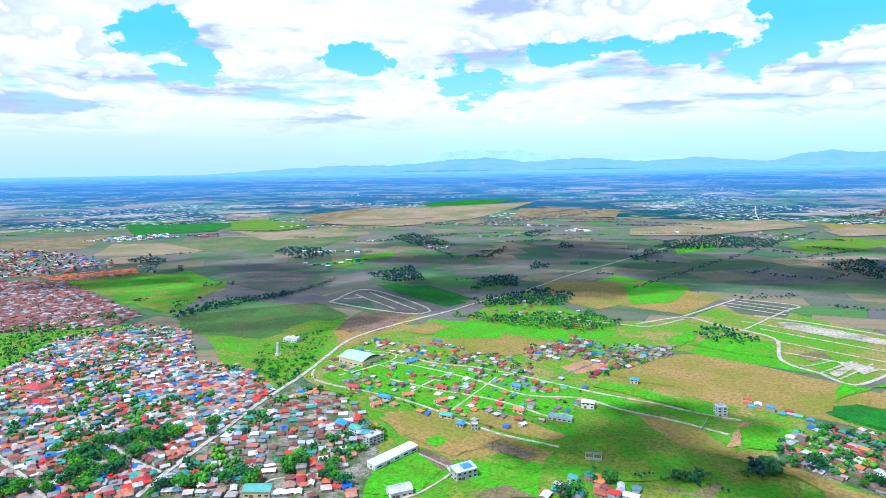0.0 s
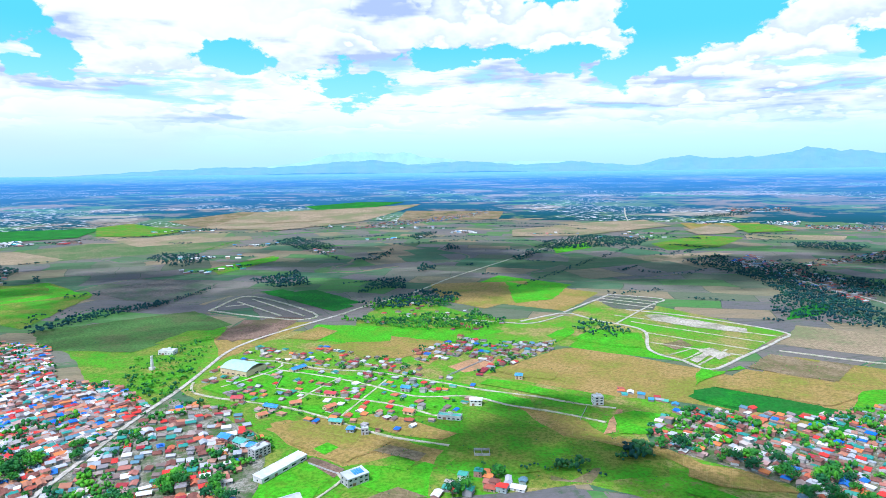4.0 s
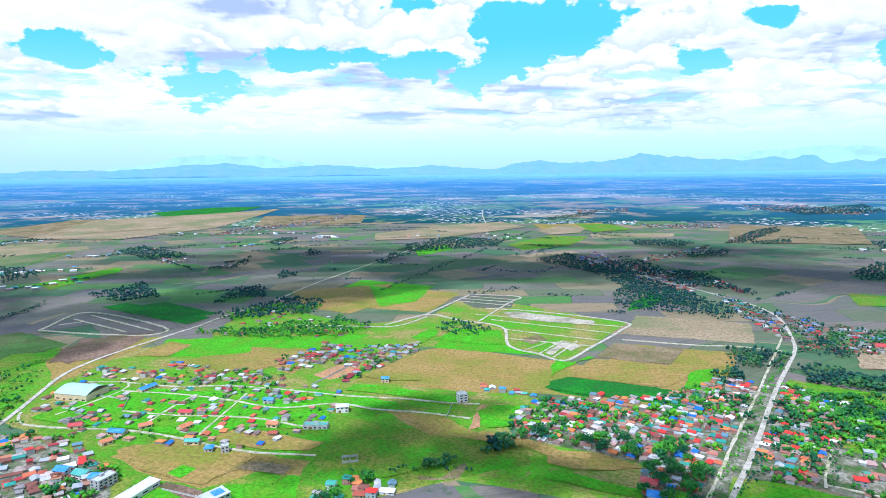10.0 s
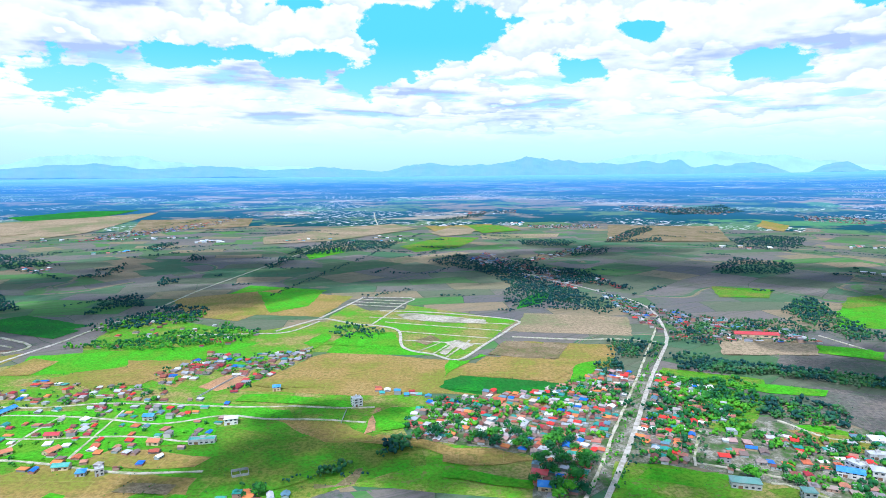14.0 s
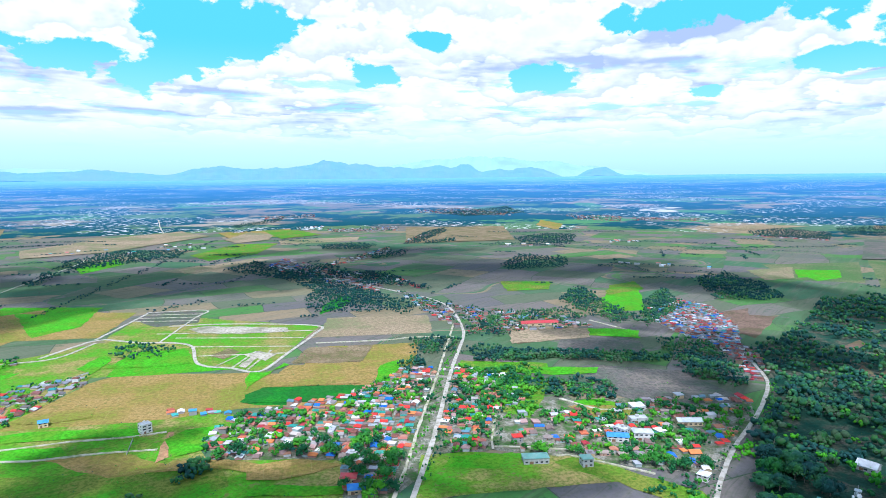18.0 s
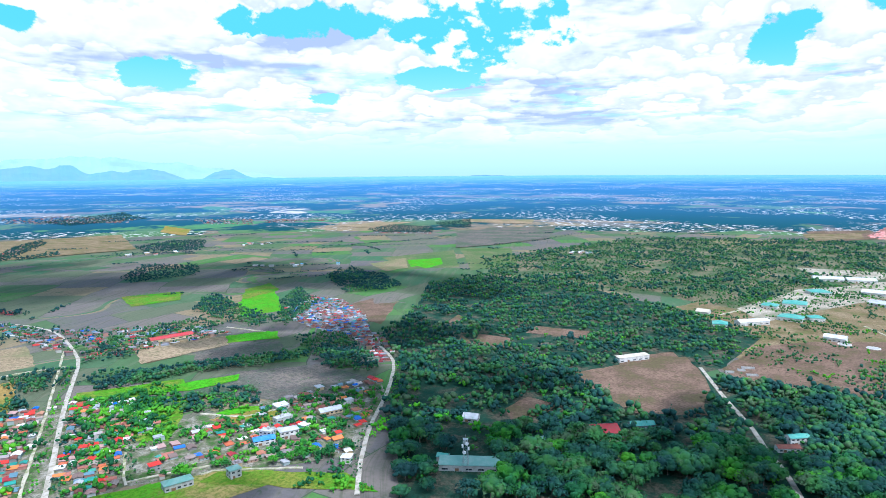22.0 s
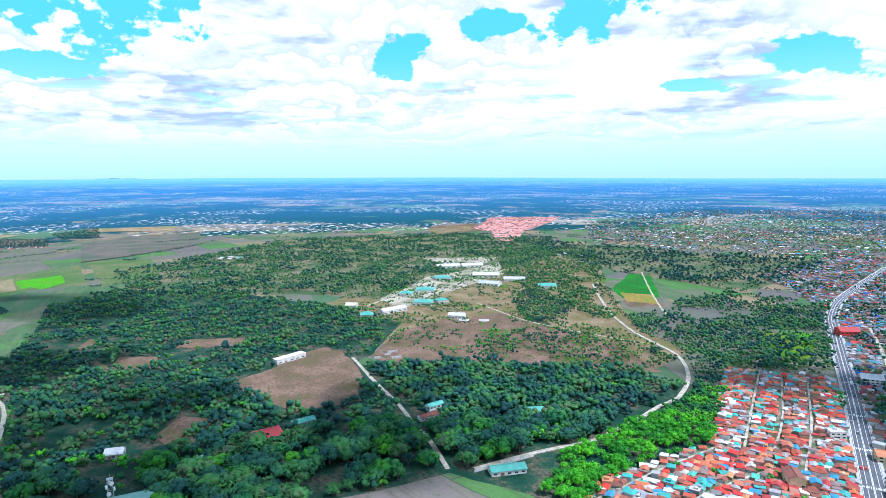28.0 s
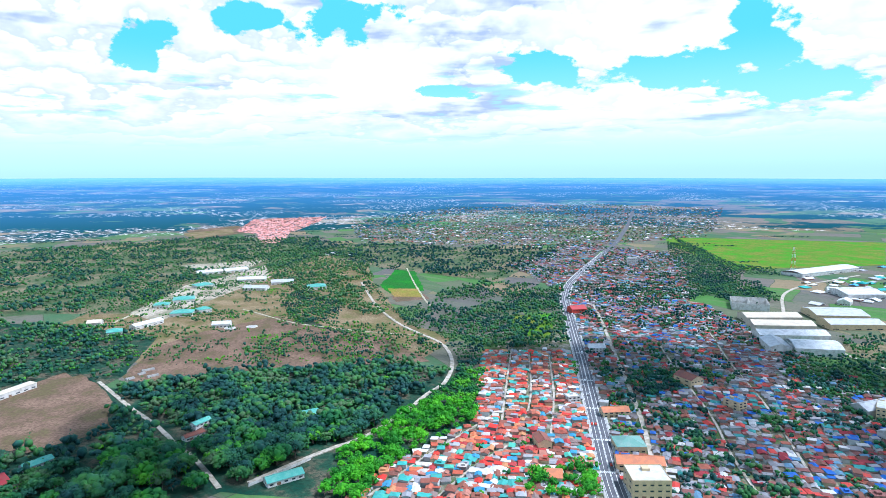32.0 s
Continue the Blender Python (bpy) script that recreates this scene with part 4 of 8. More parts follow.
SAPLINGS = [tree_kind("bright_tree", "bright green leafy tree on the slope", "tree", "trees of the slope", 4.0 + 0.6 * k, 2.0, 5.5, BRIGHT, 51 + k, 10) for k in range(3)]
MID_CROWN, SMALL_CROWN, FAR_CROWN = lumps(6, 1.0, 1.0, 71, 1, 8), lumps(3, 1.0, 1.1, 72, 1, 3), lumps(2, 1.0, 1.0, 73, 1, 1)
MID_CROWN_2, SMALL_CROWN_2 = lumps(5, 1.0, 1.25, 76, 1, 8), lumps(3, 1.0, 0.9, 77, 1, 3)
HEDGE_CROWN = lumps(2, 1.0, 1.0, 79, 1, 0)
tree_used = {"rain": 0, "mango": 0, "bright": 0}


def plant(poly, step, kind, mat, label, seed, size=(4.5, 7.5), keep=1.0, margin=3.0, near=520.0, most=300, avoid=(), far=1600.0, built=True, clump=None):
    """Trees over an area: the near ones one by one, the rest as one mass."""
    rng = np.random.default_rng(seed)
    pts = scatter(poly, step, 0.4, 0.42, keep, seed)
    ok = clear(pts, margin, built)
    for area in avoid:
        ok &= ~inside(area, pts)
    if clump is not None:
        ok &= np.array([noise.fractal((x * 0.011, y * 0.011, seed), 0.7, 2.0, 3) for x, y in pts]).reshape(-1) > clump
    pts = pts[ok]
    dist = np.hypot(*pts.T)
    pts, dist = pts[np.argsort(dist)], np.sort(dist)
    protos = {"rain": RAIN_TREES, "mango": MANGOES, "bright": SAPLINGS}[kind]
    rest = []
    for (x, y), d in zip(pts, dist):
        s = rng.uniform(*size)
        if d < near and tree_used[kind] < most:
            k = tree_used[kind]
            tree_used[kind] += 1
            proto = protos[k % len(protos)]
            base = {"rain": 7.5, "mango": 4.7, "bright": 4.6}[kind]
            f = s / base
            m = Matrix.Translation((x, y, 0.3)) @ pose(0, 0, 0, 0, 0, rng.uniform(0, 360)) @ Matrix.Diagonal((f, f, f * rng.uniform(0.85, 1.2), 1))
            copy_thing(proto, m)
        else:
            rest.append((x, y, float(ground_z(x, y)) + 0.12 * s, rng.uniform(0, 6.28), s, s * rng.uniform(0.85, 1.15), s * rng.uniform(0.75, 1.2), d))
    rest = np.array(rest).reshape(-1, 8)
    if len(rest):
        odd = rng.random(len(rest)) < 0.5
        for low, high, shapes in ((0, far * 0.5, (MID_CROWN, MID_CROWN_2)), (far * 0.5, far, (SMALL_CROWN, SMALL_CROWN_2)), (far, 1e5, (FAR_CROWN, HEDGE_CROWN))):
            pick = (rest[:, 7] >= low) & (rest[:, 7] < high)
            spread("trees", shapes[0], rest[pick & odd, :7], mat, label, "trees")
            spread("trees", shapes[1], rest[pick & ~odd, :7], mat, label, "trees")


def tree_line(pts, step, size, mat, label, seed, wide=3.0, keep=0.85):
    """A row of trees or shrubs along a line."""
    rng = np.random.default_rng(seed)
    rows = []
    for p in smooth_line(pts, step):
        if rng.random() < keep:
            s = rng.uniform(*size)
            x, y = p.x + rng.normal(0, wide), p.y + rng.normal(0, wide)
            rows.append((x, y, float(ground_z(x, y)) + 0.1 * s, rng.uniform(0, 6.28), s, s, s * rng.uniform(0.7, 1.1)))
    spread("trees", SMALL_CROWN, rows, mat, label, "trees")


# ---- houses ----
def opening(x, y, z, w, h, side):
    """A pane or door leaf set 4 cm proud of a wall, on side 0: -y, 1: +x, 2: +y, 3: -x."""
    if side in (0, 2):
        s = -1 if side == 0 else 1
        return box(x - w / 2, x + w / 2, min(y, y + 0.05 * s), max(y, y + 0.05 * s), z, z + h)
    s = 1 if side == 1 else -1
    return box(min(x, x + 0.05 * s), max(x, x + 0.05 * s), y - w / 2, y + w / 2, z, z + h)


def house_kind(name, label, category, group, w, d, storeys, roof, pal):
    ob = new(name)
    tagged(ob, label, category, group)
    h = 2.8 * storeys + 0.2
    shape = box(-w / 2, w / 2, -d / 2, d / 2, -0.3, h)
    if roof == "gable":
        ends = [(np.array([(x, -d / 2, h), (x, d / 2, h), (x, 0, h + 0.18 * d)]), np.array([(0, 1, 2) if x > 0 else (0, 2, 1)])) for x in (-w / 2, w / 2)]
        shape = joined(shape, *ends)
        top = gable(w, d, h + 0.05, 0.19 * d)
    elif roof == "hip":
        top = hip(w, d, h + 0.16, 0.2 * d)
    elif roof == "cross":
        top = joined(gable(w, d, h + 0.05, 0.19 * d), hip(w * 0.45, d * 1.35, h + 0.1, 0.2 * d, 0.3))
    elif roof == "deck":
        top = joined(box(-w / 2 - 0.3, w / 2 + 0.3, -d / 2 - 0.3, d / 2 + 0.3, h, h + 0.25), box(-w * 0.3, w * 0.1, -d * 0.2, d * 0.25, h + 0.25, h + 2.2))
    else:
        top = lean_to(w, d, h + 0.05, 0.16 * d)
    part("wall", shape, WALL_THING, ob)
    part("roof", top, ROOF_THING[pal], ob)
    part("door", opening(-w * 0.15, -d / 2, 0.0, 1.0, 2.05, 0), WOOD, ob, "brown wooden door")
    for s in range(storeys):
        z = 2.8 * s + 1.0
        part("window", opening(w * 0.25, -d / 2, z, 1.6, 1.2, 0), GLASS, ob)
        if s == 0:
            part("window", opening(w / 2, 0, z, 1.5, 1.2, 1), GLASS, ob)
    return ob


HOUSES = {}
KIND = {"mixed": ("bungalow", "small plastered bungalow with a weathered painted sheet roof", "house", "bungalows of the villages"), "warm": ("row_house", "narrow town house with a red or rusty sheet roof", "house", "houses of the red-roofed quarter"), "dim": ("town_house", "town house with a dull weathered sheet roof", "house", "houses behind the highway")}
for pal in ("mixed", "warm", "dim"):
    HOUSES[pal] = [house_kind(*KIND[pal], w, d, 1, roof, pal) for w, d, roof in ((9, 7, "gable"), (8.5, 8, "hip"), (10, 7, "cross"), (7, 6, "lean"), (11, 6.5, "gable"))]
    HOUSES[pal] += [house_kind("two_storey_house", "two-storey plastered house with a painted sheet roof", "house", "taller houses of the town", w, d, 2, roof, pal) for w, d, roof in ((9, 8, "hip"), (8, 7.5, "gable"), (9, 8, "deck"))]
WALL_BOX, GABLE_UNIT, HIP_UNIT, SHED_UNIT = box(-0.5, 0.5, -0.5, 0.5, -0.05, 1.0), gable(1, 1, 1.0, 0.42, 0.06), hip(1, 0.95, 1.0, 0.40, 0.05), lean_to(1, 1, 1.0, 0.22, 0.05)
house_used = {"mixed": 0, "warm": 0, "dim": 0, "two": 0}


def settle(poly, step, pal, label, seed, keep=0.9, size=(6.0, 10.0), near=0.0, most=(300, 120), margin=4.0, turn=None, jitter=0.3, two=0.10):
    """Houses over an area, in line with the streets: the near ones one by one, the rest as roofs and walls."""
    rng = np.random.default_rng(seed)
    poly = np.asarray(poly, float)
    way = street_turn(*poly.mean(0)) if turn is None else radians(turn)
    pts = scatter(poly, step, way, jitter, keep, seed)
    pts = pts[clear(pts, margin)]
    pts = pts[np.argsort(np.hypot(*pts.T))]
    walls, tops = [], ([], [], [])
    for x, y in pts:
        a = way + rng.normal(0, 0.12) + (math.pi / 2 if rng.random() < 0.45 else 0)
        tall = rng.random() < two
        key, cap = ("two", most[1]) if tall else (pal, most[0])
        if math.hypot(x, y) < near and house_used[key] < cap:
            house_used[key] += 1
            proto = HOUSES[pal][int(rng.integers(5, 8)) if tall else int(rng.integers(0, 5))]
            f = rng.uniform(0.8, 1.12) * (size[0] + size[1]) / 16.5
            copy_thing(proto, Matrix.Translation((x, y, 0.3)) @ pose(0, 0, 0, 0, 0, math.degrees(a)) @ Matrix.Diagonal((f, f * rng.uniform(0.85, 1.1), rng.uniform(0.68, 0.82), 1)))
            continue
        w, d = rng.uniform(*size), rng.uniform(*size) * 0.85
        h = rng.uniform(4.2, 5.4) if tall else rng.uniform(1.8, 2.4)
        z = float(ground_z(x, y))
        walls.append((x, y, z, a, w, d, h))
        tops[int(rng.integers(0, 3))].append((x, y, z + h - 0.45 * d, a, w, d, 0.45 * d))
    spread("house_walls", WALL_BOX, walls, WALL_STUFF, label + ", their plastered walls", "houses")
    for unit, rows in zip((GABLE_UNIT, HIP_UNIT, SHED_UNIT), tops):
        rows = [(x, y, z, a, w, d, s) for x, y, z, a, w, d, s in rows]
        spread("house_roofs", unit, rows, ROOF_STUFF[pal], label + ", their sheet roofs", "houses")


# roads and lanes, each a strip along its middle line
road("lane", 5.7, [(-230.6, 437.8), (-222.6, 488.4), (-209.2, 548.5), (-197.9, 604.8), (-187, 648.7), (-173.2, 693.3), (-160.9, 744.3), (-151.9, 790.7), (-139.2, 851.4), (-114, 902), (-75, 950), (-24, 1004), (14, 1043)])
road("track", 4.9, [(14, 1043), (66, 1108), (160, 1207), (268, 1360), (394, 1512), (551, 1701), (693, 1877), (848, 2094), (1104, 2359), (1303, 2577), (1445, 2882), (1550, 3100)])
road("lane", 4.9, [(-390.8, 515.7), (-337.5, 472.3), (-298.6, 437.9)])
road("lane", 4.5, [(-404.4, 656.3), (-354.8, 585.5), (-302.3, 533.3), (-259.1, 496.3), (-228.8, 476)])
road("track", 3.7, [(-158, 733.4), (-155.1, 706.4), (-132.3, 682.4), (-65, 644.5), (-27.7, 617.4), (1.1, 588.2), (42.3, 547.2), (98.2, 514)])
road("track", 3.7, [(-63.1, 695), (-12, 659.8), (25.6, 641.3), (65, 615.8), (94.9, 585.2), (119.2, 569.3)])
road("track", 3.7, [(-68.8, 763.3), (-12.8, 727.7), (40.2, 683.5), (85.5, 639.2), (142.8, 627.4), (175, 595.6), (219.6, 564.9), (254.4, 533.6)])
road("track", 3.7, [(-63.8, 792), (-13.2, 754.1), (43.1, 731.9), (104.9, 688.7), (158.8, 645.1), (209.1, 614.1), (252.7, 580.2), (279.7, 565.7)])
road("track", 2.9, [(-124.2, 711.2), (-100.2, 731.1), (-68.8, 763.3), (-63.8, 792), (-110.8, 814.5)])
road("track", 2.9, [(-40.9, 647), (-11.1, 693.1), (8.7, 716.3)])
road("track", 2.9, [(6.9, 599.6), (38.6, 658), (60.6, 698.2)])
road("track", 2.9, [(-40.9, 427), (-18.9, 440.9), (4.8, 470), (0.4, 482.4)])
road("track", 2.9, [(-133.5, 435.5), (-143.9, 449.8), (-136.7, 462.6), (-85.5, 474.2)])
road("lane", 4.1, [(376, 960), (310, 920), (260, 940), (160, 994)])
road("lane", 5.3, [(294, 935), (377, 976), (394, 971), (416, 916), (457, 846), (415.5, 746.9), (432.8, 695.6), (446.4, 656.4), (516.1, 695), (614, 754), (651, 794), (570, 913), (497, 978)])
road("lane", 5.3, [(384, 980), (454, 1041), (528, 1107)])
road("lane", 3.7, [(528, 1107), (603, 1046), (554, 1001), (438, 892)])
road("track", 3.1, [(459, 944), (629, 770)])
road("track", 3.1, [(465, 897), (588, 748)])
road("track", 3.1, [(454, 831), (549, 719)])
road("track", 3.1, [(434.4, 780.2), (519.7, 699.8)])
road("track", 3.1, [(434.2, 697.9), (498.4, 739.2)])
road("track", 3.1, [(441, 674.5), (515.4, 728.1)])
road("track", 3.1, [(425.7, 719.6), (476.4, 742.5)])
road("track", 2.8, [(477, 1057), (548, 981)])
road("track", 2.8, [(495, 1074), (566, 1003)])
road("track", 2.8, [(512, 1093), (583, 1022)])
road("track", 5.7, [(-209, 1124), (-154, 1239), (-30, 1067), (-48, 1021), (-122, 1059), (-209, 1124)])
road("track", 4.1, [(-169, 1189), (-83, 1057)])
road("track", 4.1, [(-186, 1153), (-155, 1161)])
road("track", 4.1, [(-145, 1209), (-44, 1046)])
road("lane", 5.4, [(327.1, 295.9), (346, 307.3), (403.8, 342.8), (452.8, 374.2), (526.6, 424), (615.2, 482.6), (738, 559), (793, 603), (867, 676), (913, 732), (944, 800), (956, 872), (970, 969), (983, 1116), (1065, 1301), (1128, 1486)])
road("track", 3.2, [(317.6, 306.5), (372.9, 341.1), (433.4, 382.4), (514, 435.2), (592.8, 487), (708, 564), (805, 629)])
road("track", 4.1, [(579, 709), (655, 642), (700, 615), (736, 573)])
road("track", 2.9, [(442.2, 300.9), (455.9, 311.7), (514.7, 347.5)])
road("track", 2.9, [(446.2, 304.9), (463.4, 282), (488.4, 240.9)])
road("track", 3.3, [(966, 463), (941, 386)])
road("track", 4.1, [(594.6, 317.5), (592.4, 268.3), (625.3, 233.2)])
road("lane", 4.9, [(445.7, 115.6), (511.9, 127.7), (585.2, 135.5), (646.3, 136.8), (720.9, 141.7), (801.4, 154.6), (870.9, 186)])
road("track", 3.3, [(486.7, 171.7), (473.2, 243.7), (465.9, 251.3)])
road("lane", 5.3, [(806.5, -241.7), (694.6, -234.8), (609.2, -232.4), (548.1, -225.3), (530.2, -225.7), (495.6, -222.3), (449.4, -214)])
road("lane", 5.7, [(1128, -907), (903, -759), (769, -689), (685, -660), (627, -643.8), (573.8, -611.2), (527.2, -566.4), (490.1, -511.7), (482, -480.2), (468.4, -445.1), (454.8, -404.3), (441.5, -356.8), (443.2, -325.3), (443.8, -301.3), (442.5, -266.5), (440.5, -234.3)])
road("track", 4.1, [(676, -645), (761, -609), (844, -582), (908, -570), (1062, -571)])
road("track", 4.9, [(1131, -368), (1271, -523), (1443, -735)])
road("asphalt", 16, [(209.1, -404.5), (236.1, -439.6), (289, -514.6), (343.1, -591.1), (416.8, -695.6), (504, -816), (599, -949), (675, -1059), (773, -1248), (934, -1647), (1086, -2031), (1396, -2718), (1619, -3213)])
road("lane", 5.3, [(203.5, -456.4), (219.9, -481.3), (257.3, -543), (319.5, -636.5), (412.8, -769.9), (509, -910), (590, -1022)])
road("lane", 2.6, [(315.5, -473.2), (373.1, -564.5), (463.3, -689.4)])
road("lane", 2.6, [(370.7, -469.6), (423.9, -544.2), (518.3, -678.2)])
road("lane", 2.6, [(353.3, -485.2), (402.4, -563.2), (500.6, -693.6)])
road("lane", 2.6, [(353.8, -284.3), (370.2, -367.6), (379.3, -430.2), (386.7, -475.1)])
road("lane", 2.6, [(314.2, -320.3), (326.9, -384.8), (331.1, -459.2)])
road("lane", 2.6, [(135.6, -480.1), (180.8, -545.7), (220.5, -613.5), (304.9, -731.1), (396, -865)])
road("lane", 2.6, [(113.8, -537.6), (175.4, -653.8), (208.5, -710.4), (275.8, -818.9), (367, -981)])
road("lane", 2.6, [(90, -692.8), (145.5, -766.3)])
road("lane", 6.6, [(122, -907), (170, -946), (215, -1001), (274, -1086), (321, -1216), (357, -1364), (349, -1498), (294, -1712)])
road("track", 4.1, [(1212, -1129), (1003, -960), (848, -841), (800, -812)])
TREE_ROWS = [
    [(338.8, 317.3), (425.6, 368.4), (516.8, 427.9), (605.1, 485.3), (731, 564)],
    [(361.1, 312), (429.5, 351.4), (504.2, 398.2), (584.8, 450)],
    [(450.6, 300.9), (511.9, 340.3), (579.9, 376.3)],
    [(546.1, 125.4), (629.8, 127.6), (700.6, 130.1), (788.8, 145.7)],
    [(472, 125.5), (511.9, 134), (571.7, 140.7)],
    [(1078, -899), (863, -759), (685, -684), (629, -664)],
    [(-181.4, 587), (-168.6, 648.1), (-151, 712.3)],
    [(-488, 1093), (-393, 1170), (-293, 1202), (-236, 1397)],
    [(114.3, 469.8), (155.2, 460.2), (207.7, 436.6)],
    [(215, -446), (257, -508.8), (309.8, -586.1), (368.8, -674.9)],
    [(1687, 739), (1572, 620), (1522, 502), (1614, 439)],
    [(2279, 1431), (2114, 1039), (2197, 678), (2308, 313)],
    [(86, 2617), (296, 2812), (753, 3013)],
    [(1543, 1409), (1880, 1194), (2004, 863), (2257, 518)],
    [(-1665, 2539), (-1230, 2593), (-807, 2448)],
    [(-391, 1917), (-296, 2264), (-54, 2512), (273, 2592)],
]
# fields
field("brown", [(1153, -257), (1383, -511), (1540, -680), (1937, -1160), (1680, -1356), (1107, -924), (755, -701), (622, -669), (577.4, -555.2), (746.7, -374), (886, -285)])
field("scrubland", [(1883, 85), (2594, -494), (2543, -1174), (2102, -1481), (1592, -1126), (1177, -420), (1300, -321), (1502, 41)])
field("scrubland", [(2211, -1326), (1797, -1451), (1280, -1660), (1132, -1773), (885, -1106), (1350, -1088)])
field("litter", [(445.4, 83.3), (534, 101.6), (614.2, 127.5), (788.8, 147.1), (918, 208), (1049, 179), (1425, 182), (1548, 71), (1452, -146), (1079, -346), (975, -380), (806, -267.6), (781.5, -238), (739.4, -263.2), (744.5, -351.1), (691.8, -403.9), (637.4, -460.8), (577.1, -489.7), (441.3, -379.1)])
field("litter", [(923, -614), (605.5, -530.6), (524.6, -553.2), (494.9, -594.8), (390.7, -451.7), (379.4, -323.5), (363, -264.8), (448.5, -210), (559.1, -237.6), (758.9, -247.7), (767.6, -324.4)])
field("yard", [(363, -264.8), (390.7, -451.7), (543.6, -648.6), (578, -907), (433, -1154), (279, -966), (106.2, -801.1), (69.9, -710.8), (50.7, -548.4)])
field("yard", [(-538.2, 678.6), (-558, 891), (-480, 971), (-388, 931), (-318, 773.5), (-238.3, 736.5), (-141.5, 664.5), (-50.6, 543.8), (-61.5, 427.5), (-354, 434.4)])
field("yard", [(285.9, 523.3), (340.4, 549.1), (403.5, 534), (462.4, 506), (572.6, 520.7), (630, 409.6), (563.8, 345), (677.8, 226.1), (732.3, 157.1), (637.8, 133.9), (513.2, 136.4), (486.6, 200), (441.5, 301.6), (400.8, 323.3), (320, 308.8), (292.9, 333), (290.5, 400.9)])
field("meadow", [(-233.4, 819.8), (-164, 904), (-118, 870.9), (-75, 950), (12, 946), (94, 891.6), (257, 884), (365, 848), (207.2, 708.7), (294.4, 565.2), (257.8, 426.2), (-61.5, 427.5), (-50.6, 543.8), (-112.2, 637.8), (-156.8, 692.7)])
field("meadow", [(51, 1020), (128, 951), (155.1, 678.8), (306.3, 609), (345.8, 557.6), (326.6, 486.9), (282.5, 517.2), (271.1, 476.7), (320.4, 424.8), (344.3, 383.9), (292.9, 333), (21.2, 575.3)])
field("meadow", [(201, 837.6), (275, 956), (422, 956), (456, 824), (400.4, 735.2), (300.9, 796.6), (250.8, 841.4)])
field("meadow", [(387, 967), (485, 1063), (566, 990), (652, 787), (443.8, 648.8), (413.8, 748.5), (452, 828)])
field("mud", [(481, 1060), (530, 1120), (595, 1040), (539, 964), (482, 991)])
field("grass", [(-704, 898), (-670, 922), (-515, 969), (-464, 918), (-466.7, 734.7), (-529.4, 720.5), (-552.6, 697.8)])
field("grass", [(-347, 891), (-162, 976), (-163.6, 786.3), (-184.1, 667.8), (-277.3, 758)])
field("olive", [(-369, 914), (-171, 1032), (-155, 972), (-200.4, 859.9), (-312, 856)])
field("grass", [(41, 1000), (124, 1181), (177, 1101), (271, 933), (249, 884), (142.2, 883), (29, 911)])
field("grass", [(642.7, 490.6), (702.9, 394.7), (625.4, 345.3), (526.3, 314.1), (523.6, 357.7), (590.7, 450.4)])
field("clay", [(138.8, 732.4), (176.7, 757.8), (205.5, 752), (191.5, 719.6), (153.8, 706.6)])
field("grass", [(-141.5, 664.5), (-61.6, 763), (130.5, 654.8), (264.5, 546.7), (140, 429), (-62.3, 433.8), (-56.9, 556.5)])
field("tan", [(-64.9, 583.3), (-15.8, 603.3), (91.8, 505.5), (78.2, 480.4), (53.5, 506.5), (5.2, 492.3), (-24, 519.7)])
field("olive", [(151.7, 550.1), (246.1, 517.6), (274, 470.4), (257.8, 426.2), (107.3, 429.8), (86.5, 475.4)])
field("brown", [(171.4, 459.3), (210.9, 449.5), (193, 427.7), (163.8, 438)])
field("lime", [(-62.3, 433.8), (-58.4, 474.4), (-23.5, 508.7), (4.8, 470), (-29.1, 434.6)])
field("tan", [(119.2, 499.4), (172.7, 503.2), (179, 468.2), (129, 464.9)])
field("olive", [(35.5, 671.5), (135.1, 598.2), (198.6, 525.9), (212.9, 457), (179.3, 434.3), (27.5, 569.7)])
field("tan", [(181.3, 590), (231.3, 554), (250.4, 479.7), (203.2, 512.8)])
field("lime", [(41.4, 747.3), (151.1, 662.6), (202.8, 606.9), (199.4, 582.5), (101, 653.1), (38, 704.3)])
field("lime", [(23.9, 491.7), (77.5, 475.6), (66.2, 430.7), (38.2, 441.1), (4.9, 472.8)])
field("tan", [(-170, 937), (-80, 1007), (-24, 1004), (-141.3, 815.8)])
field("lime", [(-23, 984), (99, 941), (257, 884), (201.4, 856), (27, 864.1), (-38.3, 898)])
field("tan", [(-36.6, 852.4), (35.3, 869.7), (168.3, 848.8), (98.3, 792.6), (25.2, 808.6)])
field("tan", [(174.8, 692.7), (289.9, 773.8), (337.8, 780.7), (440.9, 654.7), (527.2, 545.7), (473.2, 471.7), (352.3, 567.9), (298.3, 593.3)])
field("tan", [(466, 616.1), (571.3, 686.4), (675.7, 592.8), (575.3, 518.3), (522.5, 511.4), (451.4, 563.7)])
field("brown", [(493.3, 651.9), (559, 697.4), (612.7, 628.5), (552.7, 588.2)])
field("green", [(368.7, 582.3), (413.8, 603), (497.2, 514.5), (495.7, 476.2), (456.3, 463.4), (375.6, 558.9)])
field("lime", [(315.8, 783.2), (387, 873), (444, 822), (415.5, 746.9), (430, 691.2), (343.3, 758.6)])
field("fallow", [(606, 731), (700, 825), (826, 706), (735, 616)])
field("lime", [(92, 951), (164, 902), (215, 840.8), (179.4, 827), (86, 897)])
field("tan", [(85, 891.5), (179.4, 827), (117.2, 744.2), (77.5, 825.5)])
